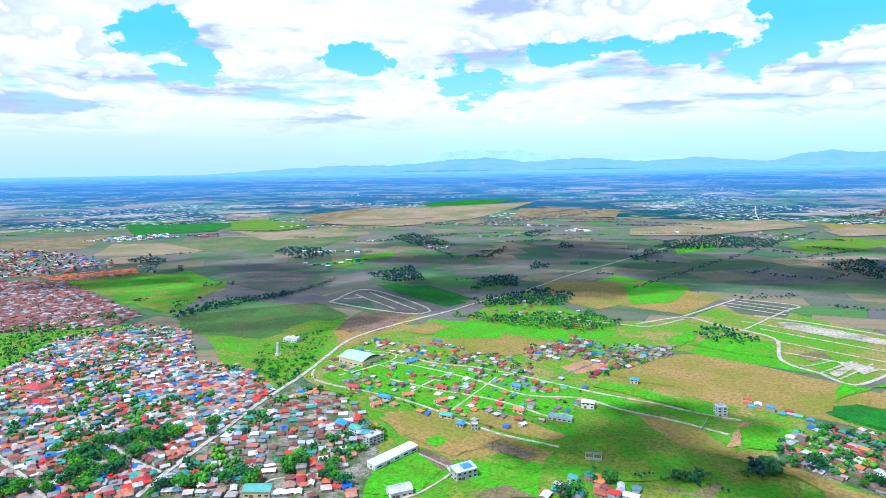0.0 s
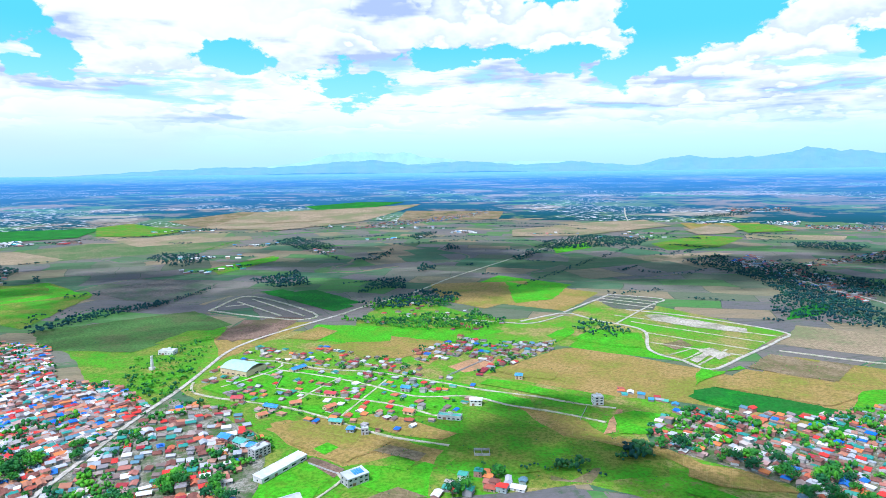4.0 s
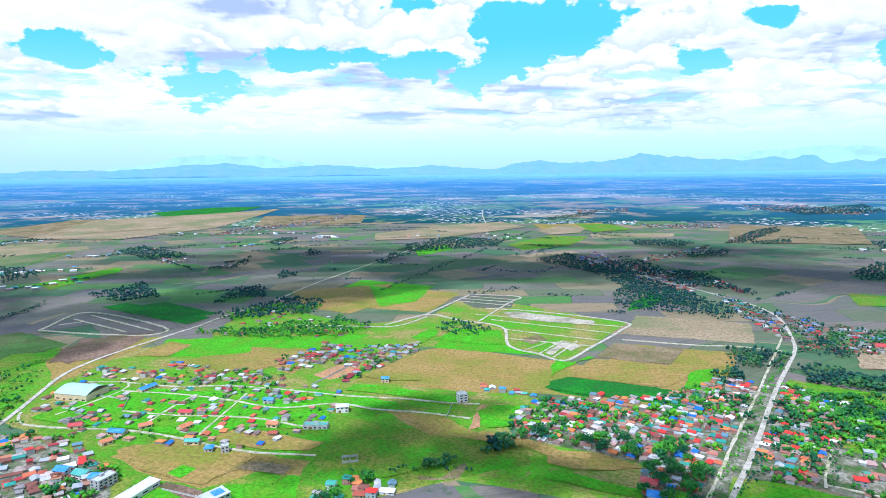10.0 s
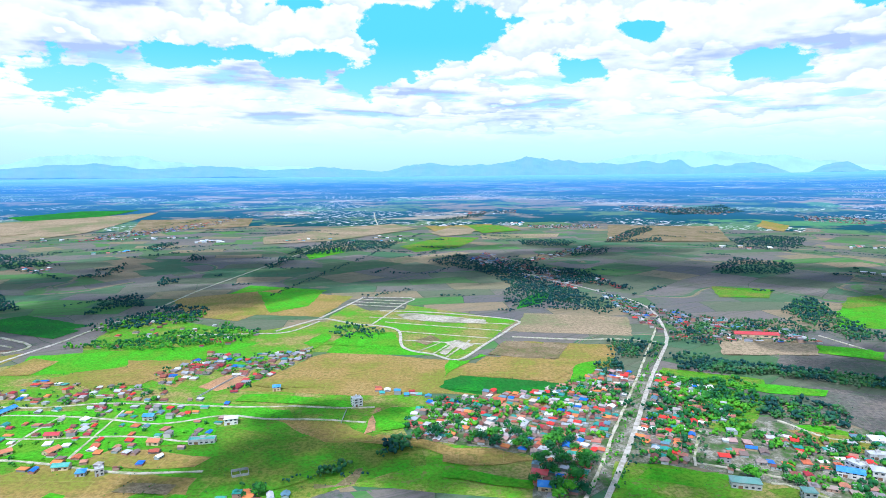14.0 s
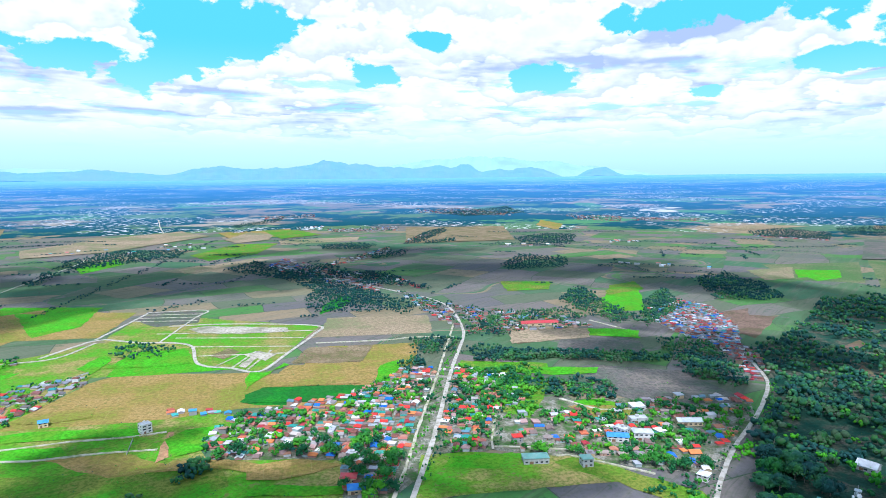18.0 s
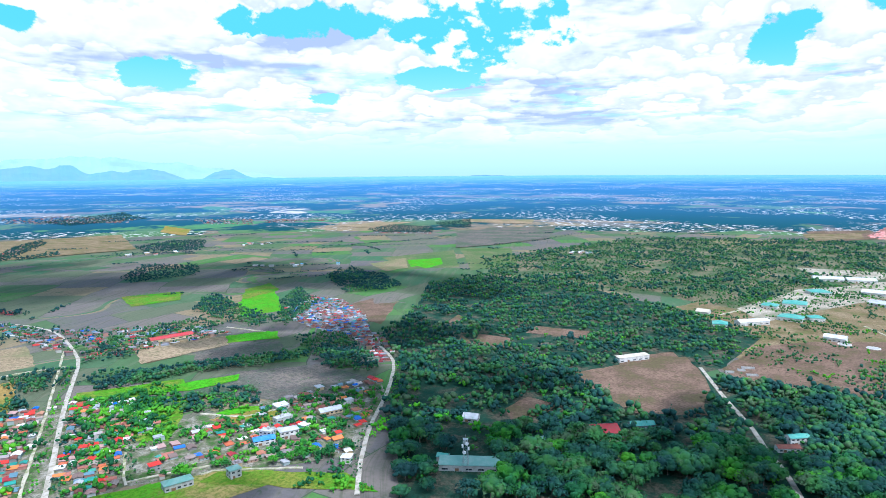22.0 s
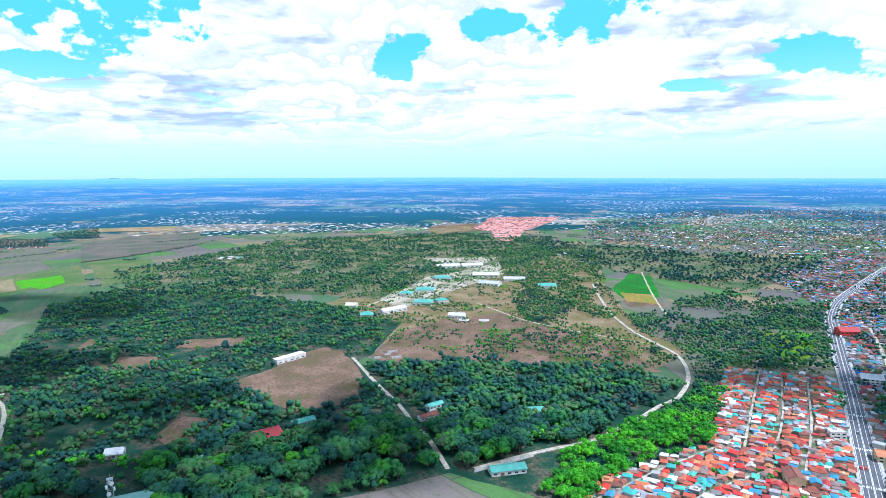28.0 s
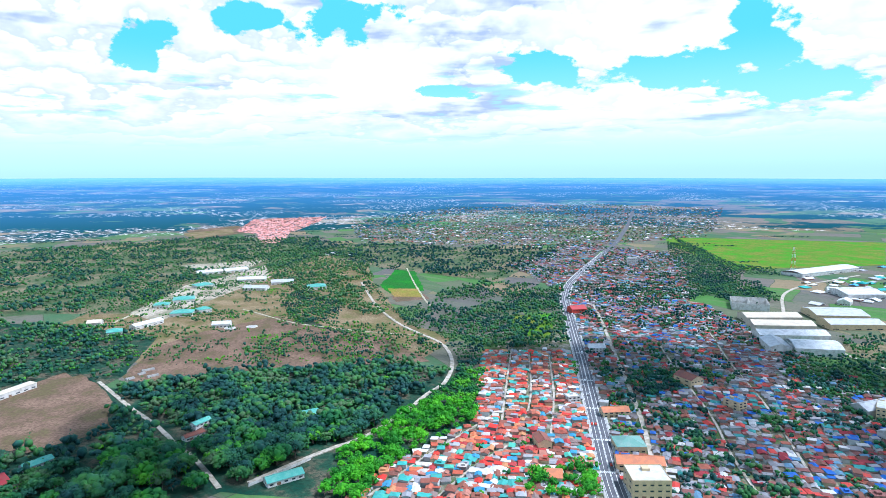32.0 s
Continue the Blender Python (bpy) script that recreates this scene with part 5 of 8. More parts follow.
field("tan", [(293, 1161), (427, 1242), (514, 1126), (392, 989), (296, 1075)])
field("lime", [(304, 1279), (379, 1366), (497, 1219), (358, 1102), (336, 1216)])
field("meadow", [(394, 344), (423.2, 317.9), (450.2, 279.2), (483.9, 221.7), (474.1, 173.6), (333.8, 296.4)])
field("lime", [(408, 321.2), (449.4, 284.2), (414.4, 277.2), (388, 314)])
field("mud", [(639.2, 415.6), (736.4, 343.4), (778.3, 249.5), (725.7, 168.9), (654.1, 222.9), (646.8, 281.8)])
field("soil", [(817, 533), (881, 475), (866, 423), (759.5, 477)])
field("mud", [(821, 442), (887, 344), (837, 316.6), (750.3, 411.3)])
field("lime", [(1171, 536), (1235, 516), (1105, 432), (1034, 467)])
field("lime", [(913, 437), (949, 369), (908, 356), (866, 423)])
field("soil", [(772.4, -81.6), (829.2, -168), (856, -236.5), (806.6, -238), (704.5, -228.3), (638.4, -174.8), (639, -130.3), (696.9, -96.4)])
field("soil", [(902, 54), (960, 47), (934, -4), (878, 6.8)])
field("soil", [(972, -25), (1018, -43), (988, -131), (943, -116)])
field("soil", [(1037, 105), (1096, 91), (1075, 81), (1017, 93)])
field("soil", [(950, 74), (895.6, 51.8), (916, 76)])
field("soil", [(641, 3.9), (679.1, -21.3), (657.1, -51.2), (624.3, -34.1), (609.4, -1.9)])
field("soil", [(1171, 280), (1197, 220), (1009, 214), (1052, 262)])
field("soil", [(806, -267.6), (922, -360), (955, -447), (918, -515), (775, -551), (637.4, -460.8), (691.8, -403.9), (733.6, -346.1), (739.3, -273.4)])
field("tan", [(766.4, -403.5), (777, -495), (709.8, -511.2), (671.8, -484.7), (691.6, -416.6)])
field("straw", [(1899, 397), (2116, 192), (1702, 139), (1655, 287)])
field("lime", [(1766, 281), (1890, 223), (1762, 192), (1673, 229)])
field("straw", [(2203, 179), (2192, -1), (1752, -16), (1647, 105)])
field("tan", [(2862, 1660), (2794, 1495), (2605, 1419), (2688, 1586)])
field("lime", [(1207, 544), (1329, 524), (1101, 416), (1057, 478)])
field("mud", [(684.4, 314), (722.6, 236.3), (701.2, 164.2), (639.4, 234.3), (645, 278.6)])
field("tan", [(580.5, 301.2), (615.7, 237.5), (600.6, 220.7), (566.7, 262.3)])
field("olive", [(453.6, 247.2), (473.1, 239.2), (481.5, 133.4), (452.3, 100)])
field("brown", [(849, 544), (908, 463), (847, 417), (783, 481)])
field("soil", [(950, -432), (962, -581), (838, -578), (712, -614), (566.2, -564.9), (658.1, -451.7), (724.3, -362.4)])
field("soil", [(841.4, -149.4), (880, -226), (755.5, -225.5), (639.3, -201), (651.4, -146.3), (675.7, -116.3)])
field("green", [(1066, -909), (1213, -1090), (1157, -1108), (938, -923), (970, -854)])
field("soil", [(946, -833), (915, -900), (863, -864), (894, -802)])
field("sand", [(1190, -417), (1414, -623), (1460, -744), (1565, -917), (1370, -817), (1169, -535), (1080, -423)])
field("sand", [(1760, -762), (1676, -983), (1552, -858), (1612, -743)])
field("olive", [(1049, -2317), (671, -2461), (370, -2564), (277, -1941), (543, -1626), (844, -1992)])
field("soil", [(2851, -1271), (2838, -1519), (2630, -1491), (2461, -1141)])
field("olive", [(652, -845), (605, -914), (511, -765), (576, -754)])
field("brown", [(-738, 3097), (-443, 3422), (50, 3347), (-9, 2768), (-398, 2684)])
field("green", [(-1413, 2771), (-949, 2886), (-917, 2506), (-1167, 2366)])
field("straw", [(-1091, 1986), (-795, 2284), (-291, 2225), (-339, 2028), (-805, 1827)])
field("olive", [(-864, 1377), (-611, 1496), (-458, 1302), (-473, 1048), (-627, 1174)])
field("lime", [(-812, 1313), (-594, 1454), (-475, 1329), (-632, 1240)])
field("brown", [(-1558, 2189), (-1293, 2443), (-1148, 1992), (-1339, 1876)])
field("dark", [(-450, 1027), (-233, 1125), (-154, 1011), (-265, 878), (-386, 915)])
field("soil", [(-176, 973), (-92, 1049), (-43, 1033), (-139, 903)])
field("green", [(-109, 1254), (-29, 1279), (57, 1133), (-26, 1113)])
field("tan", [(208, 1295), (417, 1281), (373, 1114), (262, 1037), (201, 1124)])
field("lime", [(371, 1284), (419, 1219), (480, 1203), (405, 1088), (329, 1069)])
field("brown", [(413, 3345), (915, 3201), (813, 2934), (309, 2937)])
field("lime", [(669, 1812), (837, 1934), (795, 1799), (641, 1693)])
field("brown", [(2239, 2046), (2574, 1699), (2065, 1311), (1704, 1556)])
field("tan", [(1515, 2509), (1836, 2415), (1658, 2102), (1401, 2231)])
field("fallow", [(-555, 2785), (-368, 3394), (344, 3542), (528, 3583), (141, 2977), (-194, 2612), (-394, 2726)])
field("fallow", [(-868, 2558), (-658, 2441), (-547, 2577), (-386, 2592), (-378, 2263), (-608, 2154)])
field("olive", [(-983, 2907), (-873, 3035), (-565, 2721), (-648, 2479), (-860, 2534)])
field("olive", [(-296, 1624), (-156, 1831), (-135, 1760), (-258, 1519)])
field("green", [(-130, 3592), (180, 3720), (451, 3688), (272, 3521), (-62, 3454)])
field("olive", [(1016, 1843), (1308, 2037), (1416, 1936), (1171, 1713), (979, 1677)])
field("fallow", [(1352, 2196), (1617, 2418), (1625, 2245), (1469, 2069), (1315, 2047)])
field("fallow", [(834, 1575), (1083, 1616), (1114, 1566), (981, 1524), (807, 1497)])
field("fallow", [(1488, 2035), (1784, 1888), (1674, 1785), (1387, 1878)])
field("olive", [(1711, 2459), (1825, 2340), (1744, 2079), (1523, 2063)])
field("green", [(709, 855), (767, 914), (856, 960), (860, 928), (777, 870)])
field("fallow", [(717, 2387), (1087, 2619), (1444, 2685), (1409, 2392), (885, 2130), (647, 2157)])
field("lime", [(1842, 307), (1901, 214), (1782, 193), (1698, 275)])
field("fallow", [(1752, 402), (1893, 320), (1683, 279), (1609, 327)])
field("lime", [(1134, 516), (1195, 503), (1149, 458), (1063, 471)])
field("olive", [(1314, 584), (1401, 560), (1310, 505), (1205, 535)])
field("olive", [(1207, 805), (1281, 711), (1183, 665), (1111, 724)])
field("fallow", [(3042, 859), (3211, 679), (3232, 486), (3007, 712)])
field("olive", [(-786, 1312), (-747, 1492), (-596, 1443), (-545, 1348), (-633, 1258), (-754, 1256)])
field("lime", [(-758, 1328), (-701, 1425), (-627, 1431), (-583, 1376), (-667, 1302)])
field("olive", [(-630, 1168), (-586, 1235), (-481, 1358), (-460, 1314), (-546, 1200), (-578, 1122)])
field("fallow", [(-1017, 1796), (-746, 1815), (-731, 1896), (-945, 2107), (-1116, 2103)])
field("green", [(-141, 1282), (-96, 1301), (41, 1104), (5, 1071)])
field("mud", [(-488, 1359), (-361, 1488), (-234, 1360), (-309, 1212), (-383, 1255)])
field("lime", [(-307, 1606), (-207, 1739), (-140, 1810), (-143, 1729), (-240, 1595)])
field("mud", [(2859, 245), (3074, 81), (3104, -218), (2573, -156), (2278, 73), (2183, 191)])
field("fallow", [(2770, 158), (2853, 33), (2560, -81), (2549, 80)])
field("fallow", [(3340, 258), (3338, -125), (3197, -106), (3249, 252)])
field("fallow", [(2525, -758), (2578, -1070), (2403, -997), (2268, -781)])
field("brown", [(2775, -1221), (2766, -1448), (2609, -1383), (2525, -1142)])
field("lime", [(-146, 712), (-104, 758), (-64, 773), (31, 715), (134, 627), (120, 560), (58, 600), (9, 591), (-36, 630), (-116, 684)])
field("tan", [(-61, 594), (-46, 601), (-13, 579), (52, 533), (7, 497), (-12, 514), (-37, 542)])
field("tan", [(14, 584), (42, 601), (76, 572), (111, 537), (94, 526), (58, 544)])
field("brown", [(31, 517), (46, 525), (61, 515), (51, 502)])
field("brown", [(52, 502), (61, 514), (76, 502), (67, 489)])
field("lime", [(40, 484), (55, 496), (65, 488), (55, 474)])
field("lime", [(59, 478), (72, 487), (81, 479), (67, 466)])
field("lime", [(-19, 530), (-7, 541), (3, 529), (-9, 516)])
field("lime", [(-38, 494), (-21, 506), (-4, 474), (-11, 461), (-26, 479)])
field("lime", [(-61, 440), (-58, 471), (-38, 488), (-13, 461), (-19, 441), (-38, 435)])
field("soil", [(-25, 509), (-19, 514), (7, 487), (-2, 474)])
field("brown", [(16, 435), (46, 450), (66, 431), (38, 430)])
field("tan", [(-66, 907), (-19, 968), (9, 935), (-23, 887)])
field("tan", [(18, 870), (113, 853), (166, 836), (86, 777), (34, 792)])
field("soil", [(-164, 921), (-140, 1040), (-55, 1007), (-97, 909)])
field("olive", [(-247, 918), (-215, 983), (-158, 980), (-167, 929), (-218, 900)])
field("sand", [(506, 935), (533, 933), (612, 819), (596, 796), (542, 842), (503, 895)])
field("sand", [(442, 696), (489, 730), (495, 723), (444, 683)])
field("sand", [(477, 738), (502, 737), (506, 704), (478, 689)])
field("brown", [(443, 770), (483, 785), (482, 753), (448, 739)])
field("clay", [(240, 509), (280, 563), (284, 559), (253, 511)])
field("tan", [(230, 494), (252, 502), (283, 466), (296, 433), (280, 429), (263, 465)])
field("tan", [(190, 708), (251, 742), (263, 683), (250, 659), (212, 676)])
field("lime", [(331, 822), (384, 858), (443, 831), (414, 756), (381, 771)])
field("lime", [(306, 846), (361, 892), (351, 851), (309, 809)])
field("lime", [(175, 677), (193, 669), (268, 593), (257, 574), (224, 611), (162, 663)])
field("lime", [(269, 549), (294, 555), (322, 534), (296, 498), (255, 508)])
field("olive", [(109, 505), (149, 540), (190, 502), (198, 460), (144, 452), (100, 463)])
field("brown", [(494, 656), (557, 697), (577, 679), (514, 629)])
field("brown", [(537, 609), (598, 660), (625, 636), (559, 589)])
field("tan", [(413, 601), (486, 649), (564, 572), (586, 552), (491, 527)])
field("lime", [(558, 556), (594, 556), (573, 534), (521, 504), (507, 514)])
field("green", [(385, 596), (412, 600), (484, 529), (477, 478), (459, 465), (445, 495), (370, 573)])
field("tan", [(405, 530), (442, 497), (459, 456), (434, 456), (386, 501)])
field("lime", [(441, 668), (445, 648), (488, 651), (487, 662), (435, 633), (392, 606), (410, 633)])
field("lime", [(261, 406), (280, 398), (315, 354), (304, 345), (256, 399)])
field("tan", [(286, 444), (323, 419), (341, 380), (286, 403), (271, 422)])
field("lime", [(1063, 484), (1208, 528), (1185, 474), (1101, 450)])
field("lime", [(592, 304), (613, 292), (626, 250), (591, 269)])
field("olive", [(1240, 560), (1402, 564), (1321, 507), (1199, 536)])
field("lime", [(906, 442), (947, 385), (901, 348), (875, 405)])
field("fallow", [(827, 537), (910, 439), (860, 410), (755, 482)])
field("soil", [(1173, 306), (1237, 278), (1037, 230), (1011, 244)])
field("tan", [(585, 297), (609, 266), (615, 245), (576, 251), (568, 282)])
field("lime", [(642, 409), (684, 387), (726, 334), (703, 326), (661, 366)])
field("tan", [(1018, -891), (960, -930), (887, -868), (936, -835)])
# stretches of the plan
TOWN_WEST = [(-538.2, 678.6), (-558, 891), (-480, 971), (-388, 931), (-318, 773.5), (-238.3, 736.5), (-181, 653.6), (-208.3, 546), (-221.4, 485.4), (-231.7, 431.5), (-354, 434.4)]
TOWN_LANE = [(-178.7, 640.1), (-141.5, 664.5), (-86.1, 620.9), (-50.6, 543.8), (-85.7, 475.1), (-62.1, 432.2), (-221.4, 436), (-211.9, 508.6)]
ESTATE = [(-150.4, 743.9), (-109.9, 870.5), (-5, 851), (160.9, 653.7), (114.1, 570.8), (42.3, 547.2), (-15.3, 581.7), (-113.6, 646.2)]
TIP = [(104.3, 810.3), (182.5, 856.9), (235.2, 823.3), (307.3, 801.4), (278.8, 765.3), (181.3, 695.6), (152.8, 686.9), (168.5, 702), (205.9, 740.7), (151.7, 763.5), (107.3, 751.5)]
TIP_WEST = [(-1.9, 769.9), (69.6, 801.4), (110.5, 744.6), (93.1, 697), (48, 704.7)]
BARRIO = [(285.9, 523.3), (340.4, 549.1), (403.5, 534), (462.4, 506), (572.6, 520.7), (607.2, 489.7), (487.9, 412.8), (433.4, 382.4), (329.8, 315.9), (305.5, 321.7), (303.7, 348.6), (346.5, 386.4), (322.6, 427.6), (272.4, 478.8)]
BARRIO_EAST = [(619.4, 478.8), (630, 409.6), (563.8, 345), (515.6, 346.7), (446.2, 304.9), (405, 326.8), (440.1, 358.8)]
BARRIO_SOUTH = [(526, 327.7), (584.2, 281.5), (677.8, 226.1), (732.3, 157.1), (637.8, 133.9), (515.1, 137), (486.6, 200), (451.3, 285.4)]
ROADSIDE = [(973, 920), (916, 695), (958, 518), (926, 435), (757, 563), (844, 728)]
ROADSIDE_FAR = [(1157, 1552), (1064, 1165), (1006, 987), (922, 920), (943, 1153), (1006, 1430)]
HAMLET = [(1074, 414), (1239, 406), (1213, 335), (1074, 258), (838.7, 182.3), (919, 243), (987, 335)]
HAMLET_TAIL = [(972, 261), (935, 199), (814.3, 151.7), (789.2, 169.2), (871.4, 210.3)]
ROWS = [(-1259, 1398), (-839, 1368), (-509, 1030), (-526, 955), (-825, 904)]
ROWS_ORANGE = [(-951, 1434), (-767, 1543), (-726, 1472), (-846, 1369)]
TOWN_NW = [(-1741, 2051), (-1218, 1930), (-815, 1611), (-961, 1450), (-1192, 1393)]
RED_ROOFS = [(359.9, -267.6), (379.4, -323.5), (390.7, -451.7), (543.6, -648.6), (448.9, -731.1), (307.4, -535.9), (211.3, -402.6)]
TOWN_SOUTH = [(661, -1111), (433, -1154), (279, -966), (106.2, -801.1), (69.9, -710.8), (50.7, -548.4), (205.1, -408.2), (335.2, -598.1), (540, -885)]
TOWN_MID = [(1033, -1340), (1229, -1924), (783, -1850), (536, -1392), (433, -1031), (571, -914), (692, -1085)]
TOWN_FAR = [(2577, -2009), (2540, -2744), (1897, -3334), (1244, -3511), (914, -2415), (1132, -1773), (1829, -1476)]
PINK = [(2691, -1433), (2968, -1685), (2789, -2022), (2448, -1561), (2076, -1292), (2082, -1212), (2493, -1426)]
WORKS = [(432, -1691), (280, -1965), (207, -1872), (147, -1363), (280, -1250), (348, -1454)]
FOREST = [(445.4, 83.3), (534, 101.6), (614.2, 127.5), (788.8, 147.1), (918, 208), (1049, 179), (1425, 182), (1548, 71), (1452, -146), (1079, -346), (975, -380), (806, -267.6), (781.5, -238), (739.4, -263.2), (744.5, -351.1), (691.8, -403.9), (637.4, -460.8), (577.1, -489.7), (441.3, -379.1)]
FOREST_EAST = [(923, -614), (605.5, -530.6), (524.6, -553.2), (485, -465.3), (437.5, -346.8), (442.5, -266.5), (448.5, -210), (559.1, -237.6), (758.9, -247.7), (767.6, -324.4)]
FOREST_MID = [(1937, -1160), (1680, -1356), (1107, -924), (968, -777), (809, -711), (847, -679), (1127, -724), (1468, -859)]
SLOPE = [(379.4, -323.5), (390.7, -451.7), (494.9, -594.8), (511.5, -549.5), (460.2, -441.3), (433.7, -318.1), (375.5, -253.4), (350.5, -276.1)]
WOODS_FAR = [(1883, 85), (2594, -494), (2543, -1174), (2102, -1481), (1592, -1126), (1177, -420), (1300, -321), (1502, 41)]
WOODS_FAR2 = [(2211, -1326), (1797, -1451), (1280, -1660), (1132, -1773), (885, -1106), (1350, -1088)]
PARK = [(888, -922), (905, -1089), (727, -1141), (478.4, -751.8), (533, -665.4), (629, -664), (740, -713)]
PARK2 = [(876, -450), (809, -602), (592.4, -613.7), (548.9, -547.5), (622.4, -515.8), (718.9, -398.4)]
GREEN_TOWN = [(-704, 898), (-606, 1035), (-528, 1031), (-524, 890), (-552.6, 697.8)]
THICKET = [(-248.8, 847.8), (-170, 937), (-161.9, 767.1), (-179.2, 665.8), (-241.7, 747.6)]
COPSE_A = [(40, 1081), (139, 1143), (238, 1122), (207, 1071), (272, 954), (265, 930), (200, 887), (123, 913), (18, 994)]
COPSE_Q = [(232, -884), (132, -972), (91.9, -813.7), (138, -749.9), (196.3, -784.4)]
COPSE_R = [(674, -1725), (549, -1724), (412, -1213), (512, -1235)]
FOREST_FRONT = [(656.6, 148.3), (648, 78.3), (566.8, 16.9), (477.2, -49.6), (560, 129.1)]
COPSE_B = [(356, 879), (410, 922), (431, 833), (410, 810), (367, 828)]
COPSE_E = [(1441, 961), (1676, 1044), (1693, 888), (1503, 795), (1368, 891)]
COPSE_F = [(-460, 1027), (-389, 1160), (-294, 1208), (-289, 1185), (-363, 1109), (-442, 1006)]
COPSE_G = [(894, 1456), (1053, 1554), (979, 1242), (922, 920), (874, 768), (804, 732), (821, 968), (902, 1189)]
COPSE_H = [(787, 999), (911, 1073), (922, 920), (791, 775), (708, 882)]
COPSE_I = [(1078, 584), (1244, 631), (1141, 528), (1041, 406), (1235, 443), (1304, 453), (1170, 373), (997, 371), (992, 476)]
COPSE_J = [(765, 580), (885, 601), (794, 508), (744, 553)]
GROVE = [(650.1, 477.2), (712.8, 477), (769.4, 397.7), (838.3, 282.9), (808.9, 272.5), (762.1, 320.3), (717.4, 400.7), (663.8, 448.7)]
ORCHARD = [(610, 374), (671, 345.5), (672.9, 281.3), (627.2, 267.1), (600.4, 308), (590.6, 354.9)]
GARDENS = [(616.4, 465.9), (679.9, 379.2), (614.7, 369.8), (553.4, 312.9), (499.7, 323.2), (570.6, 384.6)]
COPSE_K = [(825.8, 278.5), (937, 262), (823.6, 183), (767, 174.3), (762, 238.1)]
COPSE_L = [(1434, 420), (1662, 440), (1558, 327), (1389, 242), (1320, 278), (1358, 386)]
COPSE_M = [(1101, 416), (1262, 440), (1201, 375), (975, 369)]
COPSE_N = [(873, 283), (789.2, 169.2), (742.8, 173.5), (790.9, 257.8)]
CORNER_TREES = [(263.9, -359.1), (286.2, -397), (271.4, -415.7), (252.3, -427.6), (215.3, -403.3)]
LANE_TREES = [(449.5, 167.9), (491.6, 173.3), (534.6, 157.2), (501.4, 138.6), (448.9, 99.3)]
CORNER = [(61.9, 429.3), (91.9, 456.9), (128.5, 463.1), (143, 438.6), (135.5, 427.5)]
FARM_ROW = [(297.5, 600.8), (310.5, 617.1), (355.1, 572.5), (345.8, 557.6)]
CLUMP_A = [(228.6, 455.2), (248.6, 482.7), (271.3, 482.1), (262.2, 457)]
CLUMP_B = [(174.1, 454.8), (188.9, 470.8), (206.1, 458.4), (193.5, 444)]
NO_HEDGE = [(-1163, 1065), (-958, 1532), (-100, 1284), (908, 1387), (697, 965), (317.3, 424.7), (-506.2, 444.4)]
COPSE_O = [(678, 612), (719, 554), (665.8, 522.8), (615.4, 549.7)]

FAR_COPSES = [
    [(623, 1819), (705, 1974), (938, 2135), (1068, 1949), (943, 1794), (642, 1771)],
    [(483, 1609), (597, 1787), (621, 1739), (487, 1564)],
    [(946, 1276), (1042, 1354), (1153, 1346), (1074, 1158), (1007, 1113), (915, 1166)],
    [(1460, 1754), (1579, 1712), (1606, 1604), (1465, 1522), (1377, 1639)],
    [(1042, 1123), (1115, 1144), (1108, 1058), (1040, 932), (1059, 893), (1015, 861), (1023, 937), (961, 992), (976, 1043)],
    [(1381, 1399), (1549, 1413), (1434, 1312), (1307, 1324)],
    [(1692, 2694), (2073, 2763), (1955, 2654), (1670, 2604)],
    [(1784, 1540), (1980, 1538), (1882, 1460), (1720, 1474)],
    [(1664, 1537), (2106, 1808), (2353, 1908), (2214, 1769), (1729, 1515)],
    [(2116, 1351), (2393, 1349), (2396, 1221), (2039, 1057), (1980, 1223)],
    [(1490, 447), (1607, 456), (1562, 357), (1466, 341), (1393, 400)],
    [(2966, 689), (3121, 581), (3065, 377), (2811, 355), (2797, 589)],
    [(3205, 384), (3359, 214), (3053, 192), (3039, 329)],
    [(2766, 2239), (3163, 2068), (3034, 1855), (2713, 2063)],
    [(1154, 611), (1249, 614), (1136, 524), (1053, 530)],
    [(-185, 2194), (-110, 2318), (42, 1942), (-76, 1922)],
    [(-496, 1825), (-489, 1946), (-386, 1910), (-312, 1762), (-369, 1649)],
    [(-173, 1409), (-128, 1475), (-75, 1502), (-37, 1326), (-102, 1296)],
    [(52, 1211), (100, 1357), (161, 1357), (152, 1228), (91, 1248)],
    [(42, 1113), (95, 1151), (206, 1210), (247, 1147), (215, 1097), (102, 1054)],
    [(52, 1695), (129, 1732), (189, 1890), (163, 1720), (114, 1644)],
    [(330, 1841), (384, 1992), (397, 1857), (350, 1818)],
    [(275, 2234), (349, 2387), (413, 2364), (299, 2120)],
    [(203, 1479), (230, 1531), (263, 1494), (217, 1449)],
    [(-861, 1666), (-845, 1780), (-761, 1706), (-739, 1620)],
]
